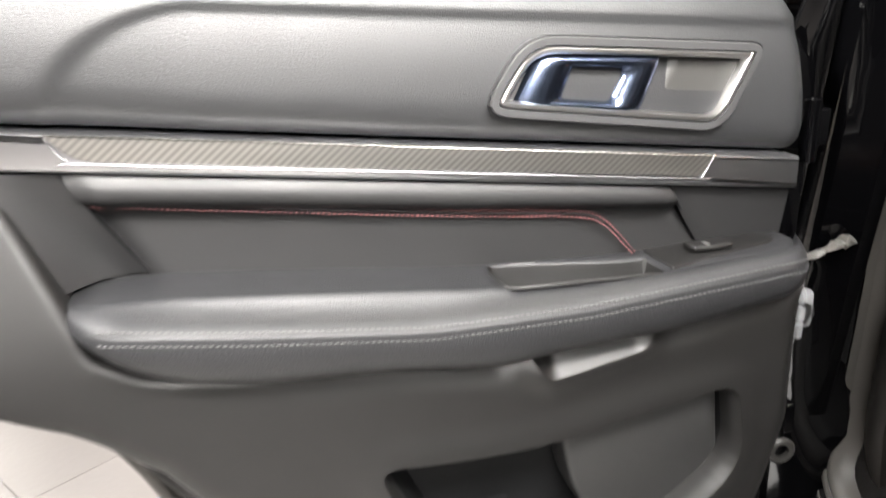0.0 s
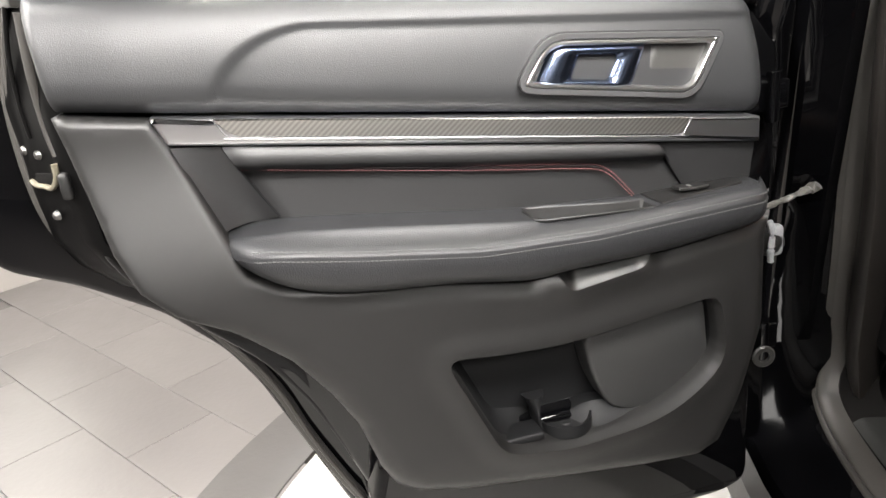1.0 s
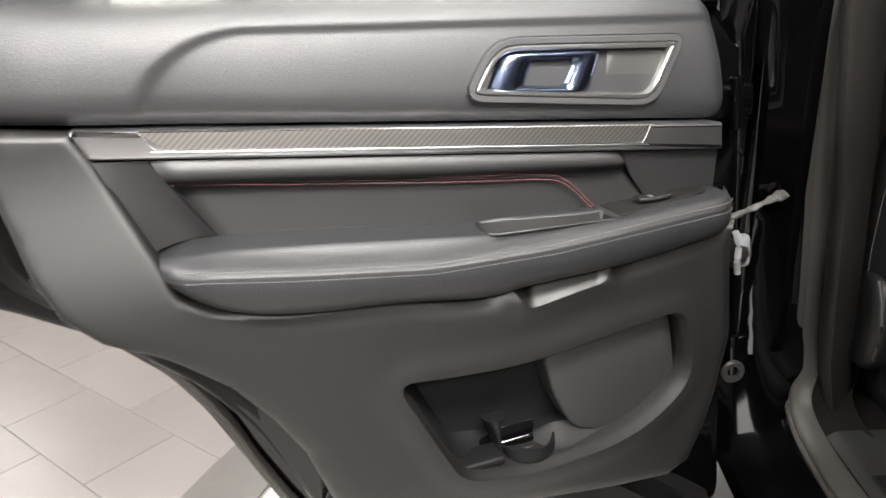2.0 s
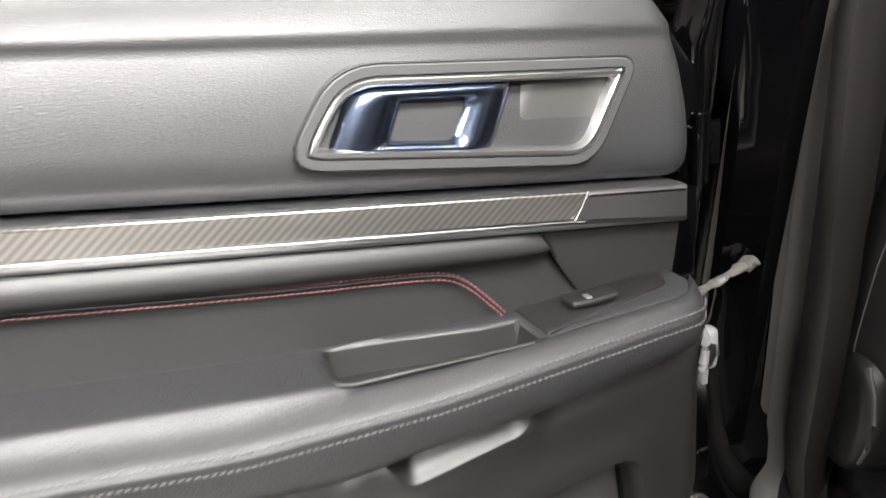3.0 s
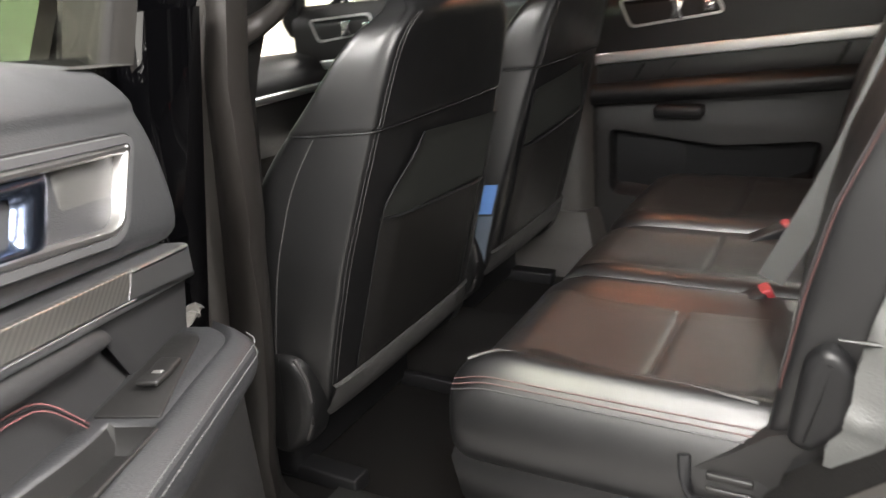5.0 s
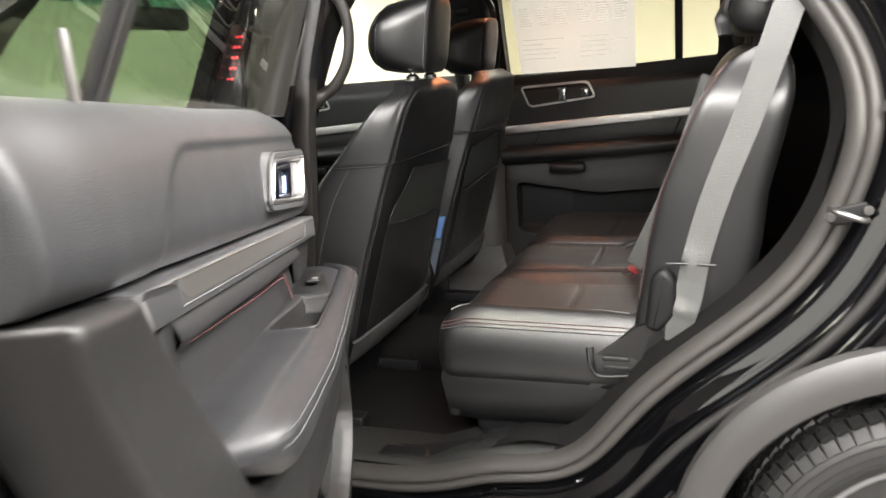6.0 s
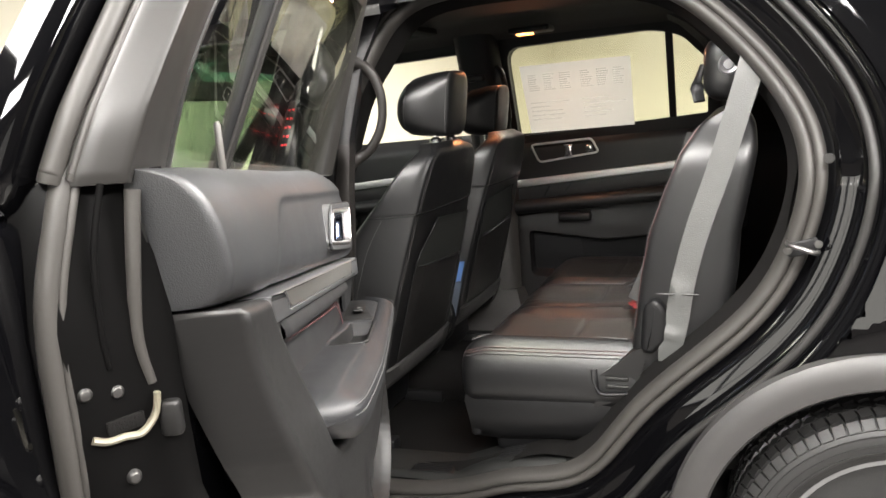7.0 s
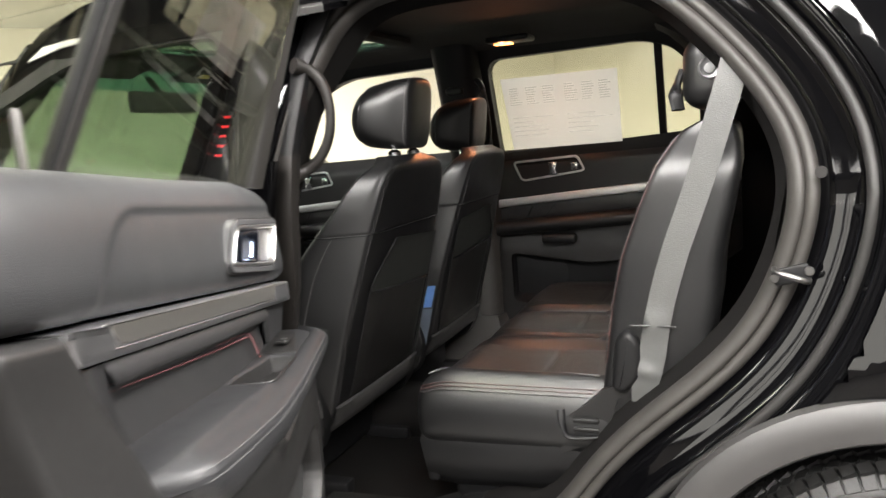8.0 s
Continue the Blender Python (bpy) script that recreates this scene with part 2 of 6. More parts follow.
# ---------------------------------------------------------------- mesh helpers
def finish(ob, material, smooth=38):
    me = ob.data
    me.materials.append(material)
    me.polygons.foreach_set("use_smooth", [True] * len(me.polygons))
    me.set_sharp_from_angle(angle=radians(smooth))
    return ob


def part(name, bm, material, parent=None, label="", smooth=38):
    bmesh.ops.recalc_face_normals(bm, faces=bm.faces)
    me = bpy.data.meshes.new(name)
    bm.to_mesh(me)
    bm.free()
    ob = finish(new(name, me), material, smooth)
    if parent is not None:
        while parent.parent is not None and parent.parent.parent is not None:
            parent = parent.parent
        ob.parent = parent
    if label:
        tagged(ob, label)
    return ob


def thing(name, label, category, m=None, group="", kind=""):
    ob = new(name)
    ob.empty_display_size = 0.05
    if m is not None:
        ob.matrix_basis = m
    return tagged(ob, label, category, group, kind)


def solid(name, bm, material, label, category, kind="", smooth=38, group=""):
    return tagged(part(name, bm, material, None, "", smooth), label, category, group, kind)


def rbox(cx, cy, cz, sx, sy, sz, r=0.01, fill=2, rs=3, warp=None, rot=None, bm=None):
    """A box of full sizes sx, sy, sz with rounded edges of radius r, centred at c; warp moves each point (in local metres)."""
    bm = bm or bmesh.new()
    def axis(s):
        h = s / 2
        rr = min(r, h * 0.98)
        e = [h - rr + rr * math.sin(math.pi / 2 * k / rs) for k in range(rs + 1)]
        mid = [-(h - rr) + 2 * (h - rr) * k / fill for k in range(1, fill)]
        return [-v for v in reversed(e)] + mid + e
    ax = [axis(sx), axis(sy), axis(sz)]
    half = [sx / 2, sy / 2, sz / 2]
    inner = [h - min(r, h * 0.98) for h in half]
    rr = min(r, min(half) * 0.98)
    seen = {}
    turn = Euler([radians(a) for a in rot]).to_matrix() if rot else None
    def vert(p):
        key = tuple(round(v, 6) for v in p)
        if key not in seen:
            q = [max(-i, min(i, v)) for v, i in zip(p, inner)]
            d = Vector([a - b for a, b in zip(p, q)])
            if d.length > 1e-9:
                w = Vector([a / max(1e-9, h - i) for a, h, i in zip(d, half, inner)])
                w.normalize()
                d = Vector([a * (h - i) for a, h, i in zip(w, half, inner)])
            v = Vector(q) + d
            if warp:
                v = Vector(warp(*v))
            if turn:
                v = turn @ v
            seen[key] = bm.verts.new(v + Vector((cx, cy, cz)))
        return seen[key]
    for a in range(3):
        b, c = (a + 1) % 3, (a + 2) % 3
        for s in (-1, 1):
            for i in range(len(ax[b]) - 1):
                for j in range(len(ax[c]) - 1):
                    quad = []
                    for bi, cj in ((i, j), (i + 1, j), (i + 1, j + 1), (i, j + 1)):
                        p = [0, 0, 0]
                        p[a], p[b], p[c] = s * half[a], ax[b][bi], ax[c][cj]
                        quad.append(vert(p))
                    if len(set(quad)) == 4:
                        bm.faces.new(quad if s > 0 else quad[::-1])
    return bm


def loft(rings, closed=True, caps=True, bm=None, loop=False):
    bm = bm or bmesh.new()
    vs = [[bm.verts.new(p) for p in ring] for ring in rings]
    n = len(vs[0])
    pairs = list(zip(vs, vs[1:])) + ([(vs[-1], vs[0])] if loop else [])
    for a, b in pairs:
        for k in range(n if closed else n - 1):
            bm.faces.new((a[k], a[(k + 1) % n], b[(k + 1) % n], b[k]))
    if caps and closed and not loop:
        bm.faces.new(vs[0][::-1])
        bm.faces.new(vs[-1])
    return bm


def smooth_path(pts, per=6, loop=False):
    """Catmull-Rom through the points."""
    P = [Vector(p) for p in pts]
    n = len(P)
    out = []
    for i in range(n if loop else n - 1):
        p0 = P[(i - 1) % n] if loop or i > 0 else P[0]
        p1, p2 = P[i], P[(i + 1) % n]
        p3 = P[(i + 2) % n] if loop or i + 2 < n else P[-1]
        for k in range(per):
            t = k / per
            out.append(0.5 * ((2 * p1) + (p2 - p0) * t + (2 * p0 - 5 * p1 + 4 * p2 - p3) * t * t + (3 * p1 - p0 - 3 * p2 + p3) * t ** 3))
    if not loop:
        out.append(P[-1])
    return out


def tube(pts, r, sides=10, loop=False, bm=None, flat=1.0, up=(0, 0, 1), taper=None):
    """A round or flattened bar along points; flat scales it along the second cross axis."""
    P = [Vector(p) for p in pts]
    n = len(P)
    rings = []
    side = None
    for i, p in enumerate(P):
        a = P[(i - 1) % n] if loop or i else P[0]
        b = P[(i + 1) % n] if loop or i < n - 1 else P[-1]
        t = (b - a).normalized()
        u = Vector(up)
        s = t.cross(u)
        if s.length < 0.05:
            s = side if side is not None else t.cross(Vector((1, 0, 0.01)))
        s = (s - t * s.dot(t)).normalized()
        side = s
        w = s.cross(t).normalized()
        rr = r * (taper(i / max(1, n - 1)) if taper else 1.0)
        rings.append([p + s * (rr * math.cos(2 * math.pi * k / sides)) + w * (rr * flat * math.sin(2 * math.pi * k / sides)) for k in range(sides)])
    return loft(rings, True, not loop, bm, loop)


def round_poly(pts, r, seg=4):
    """A closed 2D polygon with its corners rounded by r (or a radius per corner)."""
    n = len(pts)
    out = []
    for i in range(n):
        p, a, b = Vector(pts[i]), Vector(pts[i - 1]), Vector(pts[(i + 1) % n])
        rr = r[i] if isinstance(r, (list, tuple)) else r
        if rr <= 0:
            out.append(p)
            continue
        da, db = (a - p), (b - p)
        d = min(rr, 0.49 * da.length, 0.49 * db.length)
        s, e = p + da.normalized() * d, p + db.normalized() * d
        for k in range(seg + 1):
            t = k / seg
            out.append((1 - t) ** 2 * s + 2 * t * (1 - t) * p + t * t * e)
    return out


def inset(poly, d):
    """The closed 2D polygon moved inwards by d (counter-clockwise or not)."""
    n = len(poly)
    area = sum(poly[i].x * poly[(i + 1) % n].y - poly[(i + 1) % n].x * poly[i].y for i in range(n))
    sg = 1 if area > 0 else -1
    out = []
    for i in range(n):
        t = (poly[(i + 1) % n] - poly[i - 1]).normalized()
        out.append(poly[i] + sg * d * Vector((-t.y, t.x)))
    return out


def slab(poly, back, front, r=0.004, put=None, bm=None, seg=3):
    """A plate from a 2D polygon: flat back, front edge rounded by r. put(a, b, depth) gives the place."""
    poly = [Vector(p) for p in poly]
    put = put or (lambda a, b, d: (a, d, b))
    rings = [[put(p.x, p.y, back) for p in poly]]
    sgn = 1 if front > back else -1
    for k in range(seg + 1):
        an = math.pi / 2 * k / seg
        q = inset(poly, r * (1 - math.cos(an)))
        rings.append([put(p.x, p.y, front - sgn * r + sgn * r * math.sin(an)) for p in q])
    return loft(rings, True, True, bm)


def frame_bar(outer, inner, back, front, r=0.003, put=None, bm=None, bev=0.18):
    """A ring-shaped bar between two 2D polygons with equal point counts."""
    put = put or (lambda a, b, d: (a, d, b))
    outer, inner = [Vector(p) for p in outer], [Vector(p) for p in inner]
    sg = 1 if front > back else -1
    o2, i2 = [p.lerp(q, bev) for p, q in zip(outer, inner)], [q.lerp(p, bev) for p, q in zip(outer, inner)]
    rings = [[put(p.x, p.y, back) for p in outer], [put(p.x, p.y, front - sg * r) for p in outer], [put(p.x, p.y, front) for p in o2],
             [put(p.x, p.y, front) for p in i2], [put(p.x, p.y, front - sg * r) for p in inner], [put(p.x, p.y, back) for p in inner]]
    return loft(rings, True, False, bm, True)


def stitches(pts, step, length, r, bm=None, off=(0, 0, 0)):
    """A row of short thread stitches along a path, in one mesh."""
    bm = bm or bmesh.new()
    P = [Vector(p) + Vector(off) for p in pts]
    total, seg = 0.0, []
    for a, b in zip(P, P[1:]):
        seg.append((total, a, b))
        total += (b - a).length
    def at(s):
        for t0, a, b in reversed(seg):
            if s >= t0:
                return a + (b - a).normalized() * (s - t0)
        return P[0]
    k = 0.0
    while k + length < total:
        tube([at(k), at(k + length * 0.5) , at(k + length)], r, 5, False, bm)
        k += step
    return bm


def cylinder(c, axis, r, h, sides=20, bevel=0.15, bm=None):
    """A turned disc or pin with softened ends."""
    a = Vector(axis).normalized()
    s = a.orthogonal().normalized()
    w = a.cross(s)
    c = Vector(c)
    b = min(r, h) * bevel
    prof = [(r - b, 0), (r, b), (r, h - b), (r - b, h)]
    rings = [[c + a * z + (s * math.cos(2 * math.pi * k / sides) + w * math.sin(2 * math.pi * k / sides)) * q for k in range(sides)] for q, z in prof]
    return loft(rings, True, True, bm)


def lathe(c, axis, prof, sides=32, bm=None, loop=False):
    a = Vector(axis).normalized()
    s = a.orthogonal().normalized()
    w = a.cross(s)
    c = Vector(c)
    rings = [[c + a * z + (s * math.cos(2 * math.pi * k / sides) + w * math.sin(2 * math.pi * k / sides)) * q for k in range(sides)] for q, z in prof]
    return loft(rings, True, not loop, bm, loop)
# ---------------------------------------------------------------- the hall
RT = radians(ROOM_TURN)
RX, RY = Vector((math.cos(RT), math.sin(RT))), Vector((-math.sin(RT), math.cos(RT)))


def hall(a, b, z=0.0):
    """Hall axes to world: the hall is turned against the car."""
    p = RX * a + RY * b
    return (p.x, p.y, z)


HALL = (-4.42, 5.4, -6.5, 5.2)    # a from, to; b from, to
HT = 3.2


def wall(name, a0, a1, b0, b1, paint=None, label="plain cream painted showroom wall"):
    bm = bmesh.new()
    loft([[hall(a0, b0, z), hall(a1, b0, z), hall(a1, b1, z), hall(a0, b1, z)] for z in (-0.05, HT + 0.1)], bm=bm)
    return solid(name, bm, paint or WALL, label, "wall", "structure")


def open_wall(name, boxes, paint, label):
    """A wall of several blocks round an opening: a from, to; b from, to; z from, to."""
    bm = bmesh.new()
    for a0, a1, b0, b1, z0, z1 in boxes:
        loft([[hall(a0, b0, z), hall(a1, b0, z), hall(a1, b1, z), hall(a0, b1, z)] for z in (z0, z1)], bm=bm)
    return solid(name, bm, paint, label, "wall", "structure")


def fill_window(name, a, b, along, wide):
    """An unseen glazed front added in an opening of the wall: frame, mullions and panes."""
    win = thing(name, "added unseen window with dark metal frame, area lamp behind", "window", None, "", "structure")
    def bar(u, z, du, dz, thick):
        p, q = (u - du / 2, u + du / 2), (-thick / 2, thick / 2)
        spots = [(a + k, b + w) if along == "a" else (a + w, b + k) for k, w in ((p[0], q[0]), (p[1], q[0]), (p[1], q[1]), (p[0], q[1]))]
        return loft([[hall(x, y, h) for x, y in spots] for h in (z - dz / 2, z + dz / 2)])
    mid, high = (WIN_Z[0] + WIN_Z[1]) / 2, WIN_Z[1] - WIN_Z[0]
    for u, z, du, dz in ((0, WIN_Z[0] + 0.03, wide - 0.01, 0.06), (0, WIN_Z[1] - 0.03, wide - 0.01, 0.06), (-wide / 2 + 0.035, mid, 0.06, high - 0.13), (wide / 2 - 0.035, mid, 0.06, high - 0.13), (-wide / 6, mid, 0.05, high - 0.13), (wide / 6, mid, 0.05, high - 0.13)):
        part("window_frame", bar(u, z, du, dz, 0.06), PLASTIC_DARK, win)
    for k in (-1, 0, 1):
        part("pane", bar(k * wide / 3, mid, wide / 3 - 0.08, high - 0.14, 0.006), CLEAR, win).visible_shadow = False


W0, S0 = HALL[0], HALL[2]
open_wall("wall_west", [(W0 - 0.15, W0, S0 - 0.15, -5.7, -0.05, HT + 0.1), (W0 - 0.15, W0, -0.5, HALL[3] + 0.15, -0.05, HT + 0.1), (W0 - 0.15, W0, -5.7, -0.5, -0.05, WIN_Z[0]), (W0 - 0.15, W0, -5.7, -0.5, WIN_Z[1], HT + 0.1)], GREY_WALL, "warm grey wall round an added window, toned down to dim reflections")
fill_window("window_1", W0 - 0.02, -3.1, "b", 5.2)
wall("wall_east", HALL[1], HALL[1] + 0.15, HALL[2] - 0.15, HALL[3] + 0.15)
open_wall("wall_south", [(W0, -4.0, S0 - 0.15, S0, -0.05, HT + 0.1), (0.4, HALL[1], S0 - 0.15, S0, -0.05, HT + 0.1), (-4.0, 0.4, S0 - 0.15, S0, -0.05, WIN_Z[0]), (-4.0, 0.4, S0 - 0.15, S0, WIN_Z[1], HT + 0.1)], GREY_WALL, "warm grey wall round an added window, toned down to dim reflections")
fill_window("window_2", -1.8, S0 - 0.02, "a", 4.4)
wall("wall_north", HALL[0], HALL[1], HALL[3], HALL[3] + 0.15)
bm = bmesh.new()
loft([[hall(a, b, z) for a, b in ((HALL[0], HALL[2]), (HALL[1], HALL[2]), (HALL[1], HALL[3]), (HALL[0], HALL[3]))] for z in (HT, HT + 0.1)], bm=bm)
solid("ceiling", bm, CEIL, "plain showroom ceiling, toned dark to cut bounce light", "ceiling", "structure")
bm = bmesh.new()
loft([[hall(a, b, z) for a, b in ((HALL[0], HALL[2]), (HALL[1], HALL[2]), (HALL[1], HALL[3]), (HALL[0], HALL[3]))] for z in (-0.06, -0.012)], bm=bm)
FLOOR = solid("floor", bm, GROUT, "grey stone-look tile floor of a showroom", "floor", "structure")

# glowing housings for the added panels, all out of view
for lx, ly, lz, aim, watts, spread in FILL_LAMPS:
    fx = thing("ceiling_light", "added long flat white light panel, unseen, switched on", "ceiling light", look((lx, ly, lz + 0.04), aim), "ceiling lights of the hall")
    o = [Vector((-0.92, -0.32)), Vector((0.92, -0.32)), Vector((0.92, 0.32)), Vector((-0.92, 0.32))]
    part("frame", frame_bar(o, inset(o, 0.03), 0.02, -0.03, 0.003, lambda a, b, d: (a, b, d)), SATIN, fx)
    part("diffuser", rbox(0, 0, 0.012, 1.77, 0.57, 0.012, 0.003), LAMP_GLOW, fx)
    drop = Matrix(fx.matrix_basis).to_3x3().inverted() @ Vector((0, 0, HT - lz - 0.04))
    part("hanger", tube([(0, 0, 0.02), drop * 0.5 + Vector((0, 0, 0.01)), drop], 0.012, 8), SATIN, fx)

# the turntable on which the car stands
TC = (0.0, -0.1)
tt = thing("turntable", "round white car turntable with a grey rim set in the floor", "turntable")
part("platform", lathe((*TC, 0), (0, 0, 1), [(0.02, -0.02), (2.02, -0.02), (2.02, 0.004), (2.012, 0.008), (0.02, 0.008)], 96), WHITE_PLATE, tt)
part("rim", lathe((*TC, 0), (0, 0, 1), [(2.035, -0.02), (2.26, -0.02), (2.26, 0.003), (2.255, 0.006), (2.04, 0.006), (2.035, 0.003)], 96, None, True), GREY_RING, tt)
# ---------------------------------------------------------------- the open rear door (local: u along the door from its hinge, n towards the cabin side, z up)
def sstep(a, b, x):
    t = max(0.0, min(1.0, (x - a) / (b - a)))
    return t * t * (3 - 2 * t)


def lerp_at(x, pts):
    for (x0, y0), (x1, y1) in zip(pts, pts[1:]):
        if x <= x1 or (x1, y1) == pts[-1]:
            t = max(0.0, min(1.0, (x - x0) / (x1 - x0)))
            return y0 + (y1 - y0) * t
    return pts[-1][1]


def grid(fn, ns, nv, bm=None, hole=None):
    bm = bm or bmesh.new()
    vs = [[bm.verts.new(fn(i / ns, j / nv)) for j in range(nv + 1)] for i in range(ns + 1)]
    for i in range(ns):
        for j in range(nv):
            if hole and hole(fn((i + 0.5) / ns, (j + 0.5) / nv)):
                continue
            bm.faces.new((vs[i][j], vs[i + 1][j], vs[i + 1][j + 1], vs[i][j + 1]))
    return bm


def signed(p, poly):
    """Distance from p to the polygon's edge (inside: plus), and the nearest edge point."""
    x, y = p
    best, near, inside = 1e9, p, False
    n = len(poly)
    for i in range(n):
        ax, ay = poly[i]
        bx, by = poly[(i + 1) % n]
        dx, dy = bx - ax, by - ay
        t = max(0.0, min(1.0, ((x - ax) * dx + (y - ay) * dy) / (dx * dx + dy * dy + 1e-12)))
        qx, qy = ax + t * dx, ay + t * dy
        d = math.hypot(x - qx, y - qy)
        if d < best:
            best, near = d, (qx, qy)
        if (ay > y) != (by > y) and x < (bx - ax) * (y - ay) / (by - ay) + ax:
            inside = not inside
    return (best if inside else -best), near


def relief(poly, cell, depth, put, skirt=0.03):
    """A moulded panel over a polygon: put(a, b, depth) places it, depth(a, b, edge distance) is its height."""
    xs, ys = [p[0] for p in poly], [p[1] for p in poly]
    nx, ny = int((max(xs) - min(xs)) / cell) + 2, int((max(ys) - min(ys)) / cell) + 2
    bm = bmesh.new()
    vs = {}
    for i in range(nx + 1):
        for j in range(ny + 1):
            p = (min(xs) - cell / 2 + i * cell, min(ys) - cell / 2 + j * cell)
            d, near = signed(p, poly)
            if d > -cell * 0.75:
                if d < cell * 0.35:
                    p, d = near, 0.0
                vs[i, j] = bm.verts.new(put(p[0], p[1], depth(p[0], p[1], d)))
    for i in range(nx):
        for j in range(ny):
            q = [vs.get(k) for k in ((i, j), (i + 1, j), (i + 1, j + 1), (i, j + 1))]
            if all(q):
                bm.faces.new(q)
    bmesh.ops.remove_doubles(bm, verts=bm.verts, dist=1e-5)
    rim = [e for e in bm.edges if e.is_boundary]
    ext = bmesh.ops.extrude_edge_only(bm, edges=rim)
    back = Vector(put(0, 0, 0)) - Vector(put(0, 0, skirt))
    for v in ext["geom"]:
        if isinstance(v, bmesh.types.BMVert):
            v.co += back
    return bm


def resample(poly, step):
    out = []
    n = len(poly)
    for i in range(n):
        a, b = Vector(poly[i]), Vector(poly[(i + 1) % n])
        k = max(1, int((b - a).length / step))
        out += [a.lerp(b, j / k) for j in range(k)]
    return out


def moulded(outer, holes, cell, depth, put, skirt=0.04):
    """A moulded panel over a polygon with clean-edged holes: put(a, b, depth) places it, depth(a, b, edge distance) is its height."""
    loops = [resample(outer, cell * 0.6)] + [resample(h, cell * 0.5) for h in holes]
    pts, edges = [], []
    for lp in loops:
        k0 = len(pts)
        pts += lp
        edges += [(k0 + i, k0 + (i + 1) % len(lp)) for i in range(len(lp))]
    bound = len(pts)
    room = lambda p: min([signed(p, outer)[0]] + [-signed(p, h)[0] for h in holes])
    for li, lp in enumerate(loops):
        for o in (0.0025, 0.006, 0.011):
            for q in inset(lp, o if li == 0 else -o)[::2]:
                if room(q) > o * 0.85:
                    pts.append(q)
    xs, ys = [p[0] for p in outer], [p[1] for p in outer]
    for i in range(int((max(xs) - min(xs)) / cell) + 1):
        for j in range(int((max(ys) - min(ys)) / cell) + 1):
            q = Vector((min(xs) + i * cell + (cell / 2 if j % 2 else 0.0), min(ys) + j * cell))
            if room(q) > 0.014:
                pts.append(q)
    vs, es, fs, _, _, _ = delaunay_2d_cdt(pts, edges, [], 0, 1e-6)
    bm = bmesh.new()
    ds = [max(0.0, signed(v, outer)[0]) for v in vs]
    bv = [bm.verts.new(put(v.x, v.y, depth(v.x, v.y, d))) for v, d in zip(vs, ds)]
    for f in fs:
        c = sum((vs[k] for k in f), Vector((0, 0))) / len(f)
        if room(c) > 0:
            bm.faces.new([bv[k] for k in f])
    for v in [v for v in bm.verts if not v.link_faces]:
        bm.verts.remove(v)
    rim = [e for e in bm.edges if e.is_boundary]
    back = Vector(put(0, 0, 0)) - Vector(put(0, 0, skirt))
    ext = bmesh.ops.extrude_edge_only(bm, edges=rim)
    for v in ext["geom"]:
        if isinstance(v, bmesh.types.BMVert):
            v.co += back
    return bm


def recess(hole, depth, put, deep, slope, lip=0.004):
    """The lining of a moulded recess: slope(normal a, normal b) is how far the wall leans in at each side."""
    lp = resample(hole, 0.004)
    n = len(lp)
    area = sum(lp[i].x * lp[(i + 1) % n].y - lp[(i + 1) % n].x * lp[i].y for i in range(n))
    sg = 1 if area > 0 else -1
    nor = []
    for i in range(n):
        t = (lp[(i + 4) % n] - lp[i - 4]).normalized()
        nor.append(sg * Vector((-t.y, t.x)))
    rings = []
    for k in (0, 0.06, 0.14, 0.25, 0.4, 0.6, 0.8, 0.93, 1.0):
        ring = []
        for p, q in zip(lp, nor):
            w = slope(q.x, q.y)
            off = lip * (1 - math.cos(min(1, k / 0.14) * math.pi / 2)) + w * (k ** 1.3) + 0.004 * sstep(0.85, 1.0, k)
            z = p + q * off
            ring.append(put(z.x, z.y, depth(p.x, p.y, 0.05) + 0.0004 - deep * k))
        rings.append(ring)
    return rings


UNZ = lambda a, b, d: (a, d, b)
SPEAR_T = lambda u: 1.022 + 0.138 * u
SPEAR_B = lambda u: 0.984 + 0.1436 * u


def door_lean(n, z):
    return n + max(0.0, z - 1.22) * 0.34


def pad_top(u):
    z = lerp_at(u, [(-0.05, 1.186), (0.0, 1.205), (0.127, 1.226), (0.4, 1.244), (0.62, 1.262), (0.823, 1.278), (0.95, 1.287)])
    return z - max(0.0, (0.025 - u) / 0.06) ** 2 * 0.085


